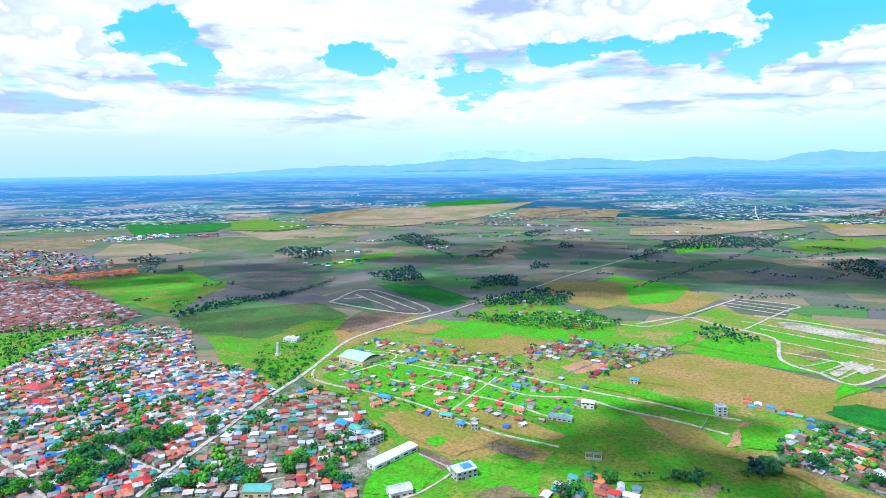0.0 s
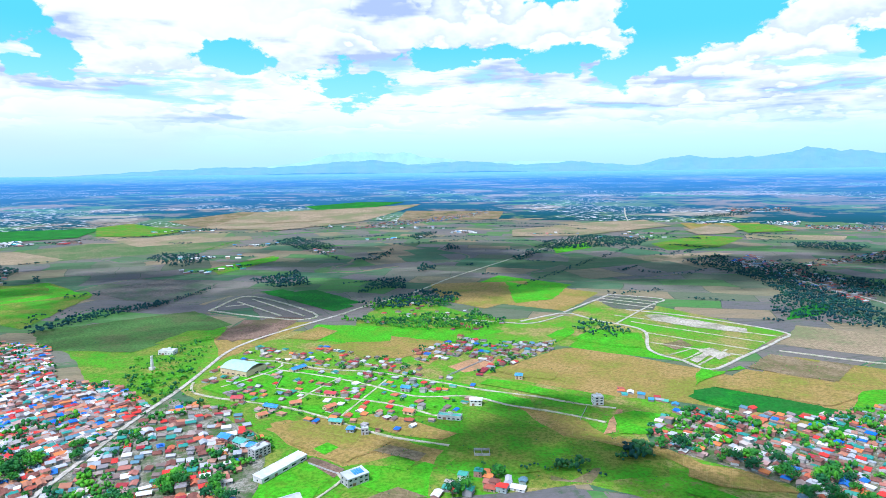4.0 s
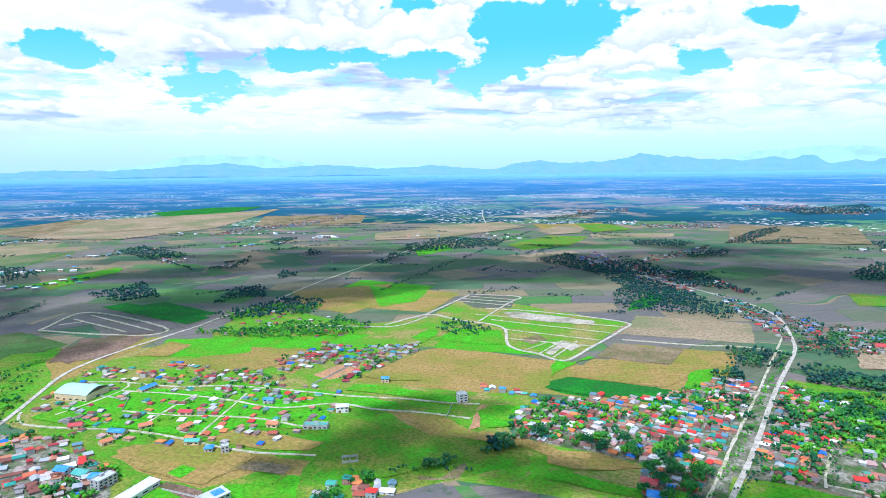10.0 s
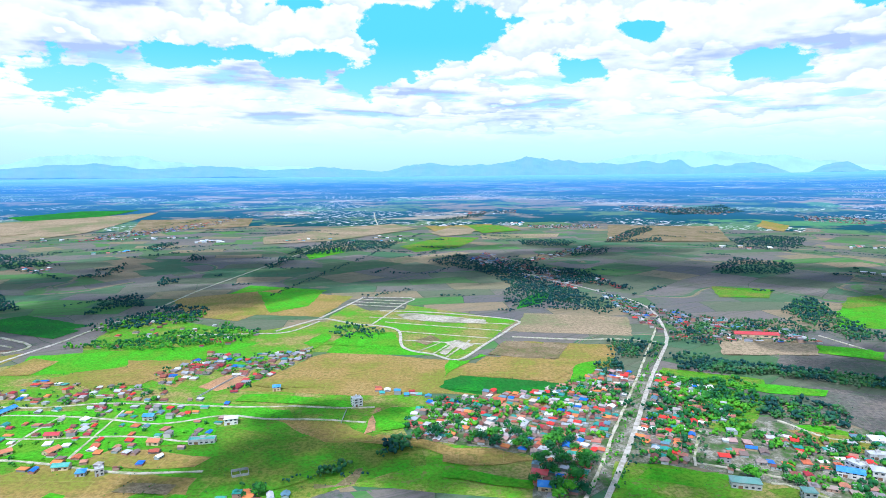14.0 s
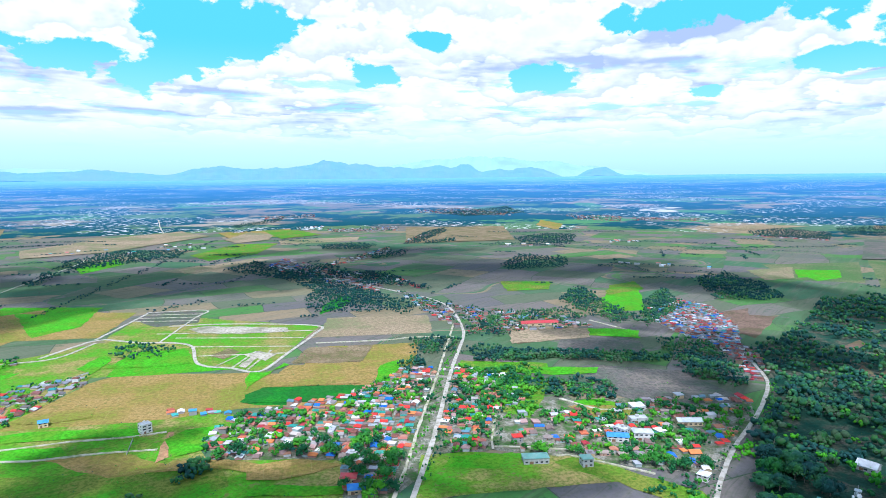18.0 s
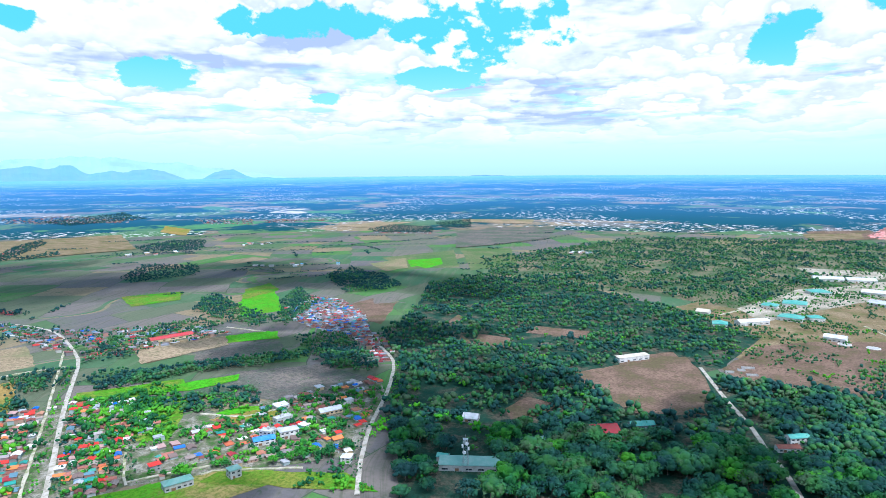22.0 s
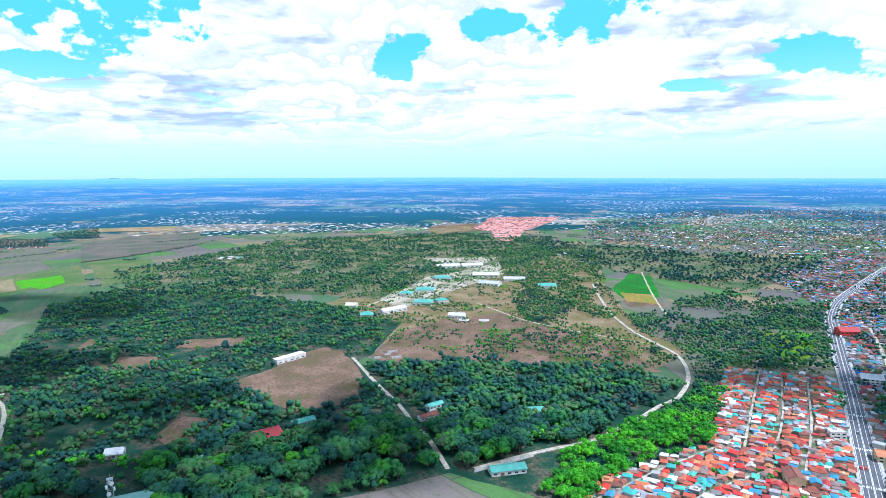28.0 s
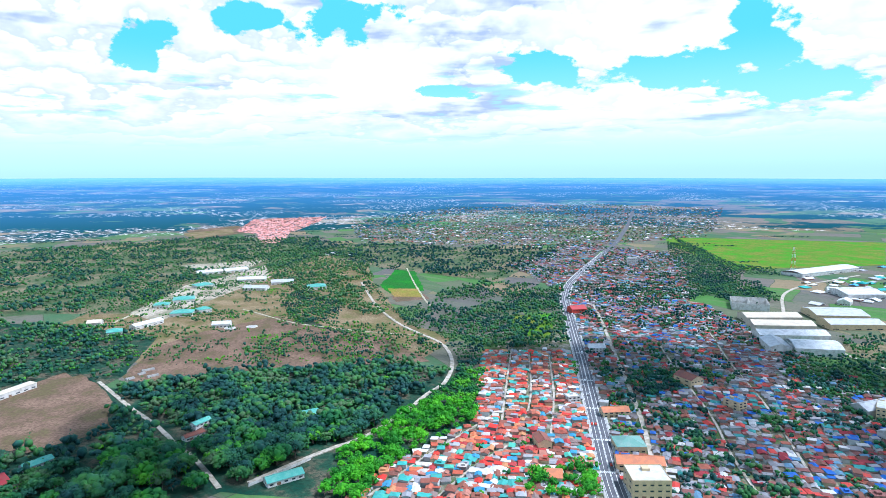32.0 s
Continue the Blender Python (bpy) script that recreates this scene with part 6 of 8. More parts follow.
HEDGEROWS = [
    [(678, 1368), (727, 1315), (776, 1284), (877, 1326)],
    [(1411, 1938), (1423, 1821), (1566, 1882)],
    [(2012, 1006), (2053, 870), (2053, 716), (2198, 607), (2323, 527), (2537, 253)],
    [(1745, 778), (1629, 653), (1571, 587), (1599, 508), (1697, 427)],
    [(-805, 2368), (-674, 2468), (-516, 2639)],
    [(-423, 2544), (-281, 2553), (-148, 2635), (-73, 2541)],
    [(121, 2842), (282, 2923), (640, 3216), (845, 3278)],
    [(-318, 1185), (-275, 1259)],
    [(-479, 1072), (-478, 1148), (-384, 1177), (-314, 1182), (-241, 1323)],
    [(-1468, 2483), (-1362, 2752), (-1135, 2857), (-948, 3076)],
    [(-1049, 2198), (-917, 2356), (-737, 2461), (-506, 2544)],
    [(2278, 73), (2389, -65), (2780, -290), (3043, -485)],
    [(3417, 724), (3482, 459), (3534, 227)],
    [(2159, 763), (2287, 553), (2538, 296)],
    [(358, 1194), (686, 1539), (1073, 1947), (1328, 2204)],
]
FAR_HAMLETS = [
    [(1130, 1354), (1348, 1446), (1585, 1522), (1502, 1430), (1156, 1303)],
    [(1111, 1220), (1101, 1103), (1087, 1005), (1029, 881), (999, 867), (1020, 973), (1083, 1179)],
    [(1887, 2443), (2021, 2393), (1918, 2269), (1825, 2340)],
    [(1951, 2288), (2244, 2096), (2101, 1976), (1849, 2130)],
    [(2003, 2883), (2257, 2747), (2176, 2647), (1954, 2757)],
    [(1731, 1588), (2106, 1808), (2215, 1835), (1839, 1588)],
    [(3076, 1637), (3201, 1362), (3026, 1287), (2974, 1509)],
    [(3165, 1294), (3288, 961), (3221, 941), (3085, 1244)],
    [(2899, 648), (2832, 369), (2754, 348), (2781, 609)],
    [(110, 2611), (220, 2874), (621, 3121), (836, 3243), (808, 3138), (607, 2974), (257, 2676)],
    [(-1278, 2193), (-1210, 2326), (-1076, 2432), (-990, 2285), (-1101, 2152)],
    [(-967, 2366), (-872, 2427), (-830, 2308), (-906, 2270)],
    [(2765, 2444), (2963, 2252), (3003, 1887), (2895, 1888), (2672, 2313)],
]
NEAR_COPSES = [
    [(946, -2136), (787, -2035), (547, -1599), (412, -1241), (484, -1258), (695, -1609)],
    [(228, -861), (156, -877), (133, -977), (107, -801), (187, -754)],
    [(545, -1384), (442, -1469), (336, -1270), (391, -1177)],
    [(195, -1039), (148, -1079), (136, -993), (164, -950)],
    [(1082, -2441), (571, -1708), (432, -1691), (427, -1582), (542, -1545)],
    [(1172, 451), (1357, 476), (1301, 445), (1139, 416), (1063, 370), (1035, 395)],
    [(906, 328), (936, 301), (919, 260), (876, 215), (807, 206), (802, 237), (859, 296)],
    [(826, 267), (864, 250), (809, 203), (754, 202), (764, 231)],
    [(1159, 611), (1251, 615), (1134, 520), (1026, 518)],
    [(946, 589), (1029, 547), (978, 473), (927, 491), (883, 544)],
    [(1020, 463), (1071, 447), (991, 408), (961, 422)],
    [(1550, 466), (1593, 377), (1498, 349), (1410, 407)],
    [(1336, 375), (1418, 320), (1310, 295), (1289, 347)],
    [(684, 604), (719, 574), (677, 530), (632, 533), (649, 573)],
    [(579, 545), (621, 543), (588, 504), (542, 500)],
    [(671, 516), (727, 504), (732, 462), (697, 439), (667, 484)],
    [(719, -716), (705, -864), (599, -825), (513, -710), (554, -662), (499, -578), (485, -529), (565, -616), (640, -667)],
    [(838, -747), (825, -800), (715, -719), (725, -677)],
    [(655, -624), (634, -637), (579, -599), (607, -588)],
    [(1120, -682), (1106, -749), (962, -725), (832, -614), (897, -571)],
    [(345, -678), (333, -708), (303, -728), (269, -683), (286, -636), (307, -624)],
    [(666, -1164), (579, -1264), (470, -1235), (468, -1179), (566, -1144), (623, -1100)],
    [(257, -579), (226, -586), (203, -550), (220, -537)],
    [(687, -1026), (679, -1079), (476, -769), (483, -748)],
    [(782, -1007), (697, -1059), (611, -922), (680, -876)],
    [(579, -747), (512, -726), (479, -731), (522, -674)],
    [(451, -952), (443, -1052), (396, -1003), (410, -920)],
    [(297, -759), (268, -740), (251, -704), (290, -743)],
    [(450, -1258), (407, -1392), (379, -1300), (420, -1215)],
]
GARDEN_GROVES = [
    [(499, -512), (486, -560), (422, -490), (401, -422), (420, -399), (458, -460)],
    [(280, -432), (266, -456), (230, -430), (248, -407)],
    [(482, 416), (506, 422), (467, 388), (448, 385)],
    [(646, 436), (689, 414), (618, 348), (560, 341), (537, 362)],
    [(641, 354), (668, 316), (641, 269), (612, 273), (598, 330)],
    [(562, 288), (580, 253), (553, 240), (538, 272)],
    [(561, 201), (595, 186), (582, 152), (552, 158), (543, 187)],
]

# ---- single buildings ----
PALE_GREEN = plain("pale_green_roof", (0.42, 0.58, 0.50), (0.36, 0.52, 0.46), 0.2, 0.5)
RUST_PAINT = plain("rust_sheet_roof", (0.26, 0.09, 0.06), (0.20, 0.08, 0.06), 0.2, 0.6)


def vault(w, d, z, rise, over=0.5, n=9):
    """An arched sheet roof, its axis along x."""
    y = d / 2 + over
    return prism([(-y + 2 * y * k / n, z + rise * math.sin(math.pi * k / n)) for k in range(n + 1)], (-w / 2 - over, w / 2 + over), 0.15)


def building(name, label, category, x, y, turn, w, d, h, roof, wall_mat, roof_mat, storeys):
    """A single building with walls, roof, doors and window rows; front to the local -y."""
    if w < 36:
        w, d = 0.86 * w, 0.80 * d
    ob = new(name)
    tagged(ob, label, category)
    ob.matrix_world = Matrix.Translation((x, y, float(ground_z(x, y)) + 0.3)) @ pose(0, 0, 0, 0, 0, turn)
    BUILT.append((x, y, 0.5 * math.hypot(w, d) * 0.85))
    if roof == "none":
        for k, b in enumerate((box(-w / 2, w / 2, -d / 2, -d / 2 + 0.3, -0.3, h), box(-w / 2, w / 2, d / 2 - 0.3, d / 2, -0.3, h), box(-w / 2, -w / 2 + 0.3, -d / 2 + 0.3, d / 2 - 0.3, -0.3, h), box(w / 2 - 0.3, w / 2, -d / 2 + 0.3, d / 2 - 0.3, -0.3, h), box(-0.15, 0.15, -d / 2 + 0.3, d / 2 - 0.3, -0.3, h * 0.9))):
            part("wall", b, wall_mat, ob)
        part("floor_slab", box(-w / 2 + 0.3, w / 2 - 0.3, -d / 2 + 0.3, d / 2 - 0.3, -0.3, 0.05), CONCRETE, ob)
        return ob
    along = d > w * 1.25 and roof in ("gable", "arch", "hip")
    a, b = (d, w) if along else (w, d)
    walls = box(-a / 2, a / 2, -b / 2, b / 2, -0.3, h)
    rise = min(0.22 * b, 4.5)
    if roof == "gable":
        walls = joined(walls, *[(np.array([(e, -b / 2, h), (e, b / 2, h), (e, 0, h + rise * 0.96)]), np.array([(0, 1, 2) if e > 0 else (0, 2, 1)])) for e in (-a / 2, a / 2)])
        top = gable(a, b, h + 0.05, rise, 0.6)
    elif roof == "arch":
        top = vault(a, b, h + 0.05, rise)
    elif roof == "hip":
        top = hip(a, b, h + 0.16, rise)
    elif roof == "lean":
        top = lean_to(a, b, h + 0.05, 0.10 * b)
    else:
        top = joined(box(-a / 2 + 0.3, a / 2 - 0.3, -b / 2 + 0.3, b / 2 - 0.3, h, h + 0.12))
        for p in (box(-a / 2, a / 2, -b / 2, -b / 2 + 0.28, h, h + 0.9), box(-a / 2, a / 2, b / 2 - 0.28, b / 2, h, h + 0.9), box(-a / 2, -a / 2 + 0.28, -b / 2 + 0.28, b / 2 - 0.28, h, h + 0.9), box(a / 2 - 0.28, a / 2, -b / 2 + 0.28, b / 2 - 0.28, h, h + 0.9)):
            spin(part("parapet", p, wall_mat, ob), along)
        spin(part("stair_head", box(-a * 0.1, a * 0.1, b * 0.1, b * 0.3, h + 0.12, h + 2.4), wall_mat, ob), along)
    spin(part("wall", walls, wall_mat, ob), along)
    spin(part("roof", top, roof_mat, ob), along)
    if roof in ("gable", "arch") and a > 14:
        spin(part("ridge_vent" if roof == "arch" else "ridge_cap", box(-a / 2 + 0.6, a / 2 - 0.6, -0.4, 0.4, h + rise - 0.02, h + rise + 0.22), roof_mat, ob), along)
    front = -d / 2
    part("door", opening(-w * 0.2, front, 0.0, min(3.2, w * 0.2), 2.4, 0), WOOD, ob, "wide dark door")
    for s in range(storeys):
        z = h / storeys * s + 1.0
        n = max(2, min(5, int(w / 4)))
        for k in range(n):
            e = -w / 2 + w * (k + 0.5) / n
            if s or abs(e + w * 0.2) > 2.5:
                part("window", opening(e, front, z, w / n * 0.5, min(1.3, h / storeys - 1.3), 0), GLASS, ob)
        for e in (-d * 0.25, d * 0.25) if storeys > 1 else (0.0,):
            part("window", opening(w / 2, e, z, d * 0.16, min(1.3, h / storeys - 1.3), 1), GLASS, ob)
            part("window", opening(-w / 2, e, z, d * 0.16, min(1.3, h / storeys - 1.3), 3), GLASS, ob)
    if name == "solar_house":
        for k in range(4):
            q = part("solar_panel", box(-w * 0.1 + k * 2.2, -w * 0.1 + k * 2.2 + 2.0, -d * 0.3, d * 0.35, 0, 0.1), BLUE_PAINT, ob, "blue solar panel")
            q.matrix_local = pose(0, 0, h + 0.05 + 0.10 * d * 0.5 + 0.1, math.degrees(math.atan(0.10)), 0, 0)
    return ob


def spin(ob, along):
    if along:
        ob.matrix_local = pose(0, 0, 0, 0, 0, 90)
    return ob


def beam(a, b, r):
    """A square bar between two points."""
    a, b = Vector(a), Vector(b)
    turn = (b - a).to_track_quat("Z", "Y").to_matrix()
    v, t = box(-r, r, -r, r, 0, (b - a).length)
    return np.array([(a + turn @ Vector(p))[:] for p in v]), t


def lattice(ob, base, top, tall, bays, mats):
    """Four legs with rings and crossed braces, bay by bay."""
    for k in range(bays):
        z0, z1 = tall * k / bays, tall * (k + 1) / bays
        h0, h1 = base + (top - base) * k / bays, base + (top - base) * (k + 1) / bays
        mat = mats[k % len(mats)]
        for sx, sy, tx, ty in ((1, 1, -1, 1), (-1, 1, -1, -1), (-1, -1, 1, -1), (1, -1, 1, 1)):
            part("leg", beam((sx * h0, sy * h0, z0), (sx * h1, sy * h1, z1), 0.02 * base + 0.07), mat, ob)
            part("brace", joined(beam((sx * h0, sy * h0, z0), (tx * h1, ty * h1, z1), 0.06), beam((sx * h1, sy * h1, z1), (tx * h1, ty * h1, z1), 0.06)), mat, ob)


def disc(r, z0, z1, n=20):
    ring = [(r * math.cos(k * 6.2832 / n), r * math.sin(k * 6.2832 / n)) for k in range(n)]
    v = [(x, y, z0) for x, y in ring] + [(x, y, z1) for x, y in ring] + [(0, 0, z1), (0, 0, z0)]
    t = []
    for k in range(n):
        j = (k + 1) % n
        t += [(k, j, n + k), (j, n + j, n + k), (n + k, n + j, 2 * n), (j, k, 2 * n + 1)]
    return np.array(v), np.array(t)


def radio_mast(x, y, tall):
    ob = new("radio_mast")
    tagged(ob, "grey lattice radio mast with white drum aerials", "mast")
    ob.matrix_world = Matrix.Translation((x, y, 0.3))
    BUILT.append((x, y, 3))
    lattice(ob, 2.4, 1.5, tall, 7, (STEEL,))
    part("platform", box(-2.2, 2.2, -2.2, 2.2, tall, tall + 0.25), STEEL, ob)
    for k, (a, z) in enumerate(((0.3, 0.86), (1.9, 0.8), (3.6, 0.9), (4.9, 0.7), (2.8, 0.62))):
        q = part("drum_aerial", disc(1.5, 0, 0.9), SIGNAL_WHITE, ob, "white round dish aerial")
        q.matrix_local = Matrix.Translation((2.2 * math.cos(a), 2.2 * math.sin(a), tall * z)) @ pose(0, 0, 0, 90, 0, math.degrees(a) + 90)
    part("rod", beam((0, 0, tall), (0, 0, tall + 4), 0.08), STEEL, ob)


def lattice_tower(x, y, tall):
    ob = new("lattice_tower")
    tagged(ob, "tall red and white lattice tower beside the fields", "tower")
    ob.matrix_world = Matrix.Translation((x, y, 0.3))
    BUILT.append((x, y, 6))
    lattice(ob, 6.0, 1.2, tall, 8, (SIGNAL_RED, SIGNAL_WHITE))
    part("platform", box(-2.2, 2.2, -2.2, 2.2, tall * 0.82, tall * 0.82 + 0.4), SIGNAL_WHITE, ob)
    part("rod", beam((0, 0, tall), (0, 0, tall + 5), 0.12), SIGNAL_RED, ob)


def water_tower(x, y, tall):
    ob = new("water_tower")
    tagged(ob, "slender white concrete tower above a thicket", "tower")
    ob.matrix_world = Matrix.Translation((x, y, 0.3))
    BUILT.append((x, y, 4))
    part("base", disc(4.0, -0.3, 2.2), PLASTER, ob)
    part("shaft", joined(disc(1.8, 2.2, tall * 0.8), disc(1.3, tall * 0.8, tall)), PLASTER, ob)
    part("cap", disc(1.7, tall, tall + 0.6), PLASTER, ob)


def round_slab(x, y, r):
    ob = new("round_platform", tri_mesh("round_platform", *disc(r, -0.3, 0.8, 32), PLASTER))
    ob.matrix_world = Matrix.Translation((x, y, 0.3))
    tagged(ob, "round white concrete platform on the dry lawn", "platform")
    part("rim", disc(r * 0.8, 0.8, 1.0, 32), CONCRETE, ob)


def perimeter_wall(pts, tall, mat):
    """A plot wall: panels between posts along a line."""
    ob = new("perimeter_wall")
    tagged(ob, "plastered block wall round a plot", "wall")
    ob.matrix_world = Matrix.Translation((pts[0][0], pts[0][1], 0.3))
    origin = Vector((*pts[0], 0))
    for a, b in zip(pts, pts[1:]):
        a, b = Vector((*a, 0)) - origin, Vector((*b, 0)) - origin
        n = max(1, int((b - a).length / 11))
        for k in range(n):
            p, q = a.lerp(b, k / n), a.lerp(b, (k + 1) / n)
            m = Matrix.Translation(p) @ pose(0, 0, 0, 0, 0, math.degrees(math.atan2(q.y - p.y, q.x - p.x)))
            long = (q - p).length
            part("panel", box(0.2, long, -0.1, 0.1, -0.3, tall), mat, ob).matrix_local = m
            part("post", box(-0.2, 0.2, -0.2, 0.2, -0.3, tall + 0.25), CONCRETE, ob).matrix_local = m


building("sports_hall", "large hall with a pale green arched sheet roof", "hall", -106.7, 765.0, -36.0, 40.6, 33.0, 7.0, "arch", CREAM, PALE_GREEN, 1)
building("workshop", "white flat-roofed workshop beside the thicket", "building", -215.0, 862.3, -16.4, 24.0, 15.4, 5.0, "deck", PLASTER, WHITE_PAINT, 1)
water_tower(-218.0, 796.0, 16)
building("long_shed", "long white shed beside the bright lawn", "shed", -43.9, 496.9, 48.0, 49.3, 9.9, 4.2, "lean", PLASTER, WHITE_PAINT, 1)
building("apartment_block", "three-storey grey concrete block", "building", -63.8, 527.9, 44.7, 19.3, 12.1, 7.4, "deck", CONCRETE, GREY_PAINT, 3)
building("school_block", "two-storey school block with a blue sheet roof", "building", -96.0, 562.5, -38.5, 14.0, 12.1, 4.9, "gable", PLASTER, BLUE_PAINT, 2)
building("school_block", "two-storey school block with a blue sheet roof", "building", -81.1, 549.3, -43.8, 14.9, 12.1, 4.9, "gable", PLASTER, TEAL_PAINT, 2)
building("school_block", "two-storey school block with a blue sheet roof", "building", -69.6, 537.8, -40.0, 10.9, 12.1, 4.9, "gable", PLASTER, BLUE_PAINT, 2)
building("solar_house", "concrete house with blue solar panels on its roof", "house", 14.1, 465.1, 28.4, 21.4, 14.3, 7.0, "lean", CONCRETE, GREY_PAINT, 2)
building("farm_house", "concrete house with a grey and red roof", "house", -34.7, 438.9, 22.4, 19.7, 14.3, 5.0, "gable", PLASTER, GREY_PAINT, 1)
building("market_hall", "hall with a broad red sheet roof", "hall", -456.2, 671.9, -8.2, 31.8, 24.2, 5.0, "hip", CREAM, RED_PAINT, 1)
building("warehouse", "warehouse with a wide teal sheet roof", "warehouse", -140.2, 441.8, -1.4, 23.1, 15.4, 5.0, "gable", CREAM, TEAL_PAINT, 1)
building("white_house", "white two-storey house with a tiled hip roof", "house", 143.7, 604.1, -16.5, 14.4, 11.0, 5.7, "hip", PLASTER, WHITE_PAINT, 2)
building("frame_house", "unfinished white house with open floors", "house", 266.7, 581.1, -1.8, 11.4, 11.0, 8.2, "deck", PLASTER, GREY_PAINT, 3)
building("row_building", "long low unfinished concrete house", "house", 110.3, 572.8, -25.8, 26.9, 9.9, 3.7, "deck", CONCRETE, TEAL_PAINT, 1)
building("bare_walls", "roofless grey block walls of a new house", "building", 122.5, 493.1, -10.6, 15.5, 13.2, 2.5, "none", CONCRETE, GREY_PAINT, 1)
building("blue_house", "concrete house with a bright blue roof", "house", 211.0, 672.7, -19.8, 9.8, 9.9, 4.9, "gable", CREAM, BLUE_PAINT, 2)
building("blue_house", "concrete house with a bright blue roof", "house", 78.2, 657.5, -30.4, 12.0, 9.9, 4.9, "gable", CONCRETE, BLUE_PAINT, 2)
building("blue_house", "small house with a bright blue roof", "house", 14.5, 561.6, -16.8, 8.0, 9.9, 3.3, "hip", CONCRETE, BLUE_PAINT, 1)
building("grey_cube", "unfinished two-storey concrete house", "house", 27.0, 554.5, -1.7, 7.7, 8.8, 5.3, "deck", CONCRETE, GREY_PAINT, 2)
building("bungalow", "single-storey house with a painted sheet roof", "house", -70.6, 613.8, 30.5, 11.3, 9.9, 3.4, "gable", CREAM, ORANGE_PAINT, 1)
building("bungalow", "single-storey house with a painted sheet roof", "house", -100.1, 666.0, -16.4, 14.2, 9.9, 3.4, "gable", CREAM, RED_PAINT, 1)
building("bungalow", "single-storey house with a painted sheet roof", "house", -39.5, 640.1, 12.3, 13.3, 9.9, 3.4, "gable", CREAM, ORANGE_PAINT, 1)
building("bungalow", "single-storey house with a painted sheet roof", "house", 1.7, 583.1, -23.5, 14.8, 9.9, 3.4, "gable", CREAM, TEAL_PAINT, 1)
building("bungalow", "single-storey house with a painted sheet roof", "house", -4.5, 622.0, 37.6, 14.7, 9.9, 3.4, "gable", CREAM, ORANGE_PAINT, 1)
building("bungalow", "single-storey house with a painted sheet roof", "house", -2.8, 660.4, -28.8, 15.5, 9.9, 3.4, "gable", CREAM, RED_PAINT, 1)
building("bungalow", "single-storey house with a painted sheet roof", "house", 73.5, 593.6, -36.2, 12.7, 9.9, 3.4, "gable", CREAM, ORANGE_PAINT, 1)
building("bungalow", "single-storey house with a painted sheet roof", "house", -62.5, 633.9, -32.9, 18.8, 9.9, 3.4, "gable", CREAM, BLUE_PAINT, 1)
building("bungalow", "single-storey house with a painted sheet roof", "house", -42.1, 756.5, 43.8, 25.1, 9.9, 3.4, "gable", CREAM, BLUE_PAINT, 1)
building("grey_house", "long grey concrete house by the meadow", "house", 445.3, 259.8, -46.2, 25.1, 13.2, 5.0, "hip", CONCRETE, GREEN_PAINT, 1)
building("grey_house", "tall grey concrete house by the meadow", "house", 466.4, 222.9, -41.7, 10.7, 11.0, 7.0, "hip", CONCRETE, GREEN_PAINT, 2)
building("blue_shed", "shed with a bright blue sheet roof", "shed", 314.2, 341.0, -41.7, 15.2, 13.2, 4.0, "gable", CREAM, BLUE_PAINT, 1)
building("green_shed", "shed with a dull green sheet roof", "shed", 328.3, 332.8, -57.0, 13.4, 13.2, 4.0, "gable", CREAM, GREEN_PAINT, 1)
building("red_shed", "house with a red sheet roof", "house", 322.4, 358.4, -49.2, 14.6, 12.1, 4.0, "hip", CREAM, RED_PAINT, 1)
building("white_shed", "low shed with a white roof", "shed", 618.6, 240.5, -41.8, 16.4, 13.2, 4.0, "lean", PLASTER, WHITE_PAINT, 1)
building("white_shed", "low shed with a long white roof", "shed", 611.1, 185.0, -51.5, 28.0, 13.2, 4.0, "gable", CREAM, WHITE_PAINT, 1)
building("grey_shed", "grey concrete shed in a garden", "shed", 585.5, 226.1, -41.8, 20.8, 11.0, 4.0, "deck", CONCRETE, GREY_PAINT, 1)
building("villa", "white two-storey house with a blue roof", "house", 548.8, 207.1, -54.0, 20.6, 13.2, 7.0, "hip", PLASTER, GREY_PAINT, 2)
building("villa", "two-storey house with a blue roof", "house", 530.9, 223.7, -58.8, 22.3, 12.1, 5.0, "gable", PLASTER, BLUE_PAINT, 2)
building("long_barn", "long low barn with a red roof", "barn", 885.5, 513.9, -41.9, 62.2, 13.2, 4.0, "gable", CREAM, RED_PAINT, 1)
building("tall_house", "narrow concrete three-storey house", "house", 539.6, 223.6, -99.7, 14.8, 11.0, 9.0, "deck", CONCRETE, GREY_PAINT, 3)
building("white_house", "white two-storey house by the lane", "house", 501.8, 138.3, -90.6, 9.7, 11.0, 4.9, "hip", PLASTER, WHITE_PAINT, 2)
radio_mast(494.2, 35.6, 27.2)
building("teal_cottage", "small white house with a teal roof beside the mast", "house", 512.7, 56.2, -101.7, 11.0, 9.9, 4.5, "gable", PLASTER, TEAL_PAINT, 1)
building("long_hall", "long hall with a dull green flat roof among trees", "hall", 500.9, 33.0, -88.3, 50.3, 15.4, 5.0, "lean", CONCRETE, GREEN_PAINT, 1)
building("assembly_hall", "large hall with a red sheet roof among trees", "hall", 575.6, -88.2, -77.4, 28.0, 28.6, 8.0, "gable", CREAM, RED_PAINT, 1)
building("pale_shed", "low shed with a pale roof among trees", "shed", 605.4, 38.0, -100.4, 17.3, 17.6, 4.0, "gable", CONCRETE, GREY_PAINT, 1)
building("grandstand", "white grandstand with a pale roof beside the bare field", "stand", 833.9, -162.2, -63.7, 47.3, 9.9, 6.0, "lean", PLASTER, TAN_PAINT, 1)
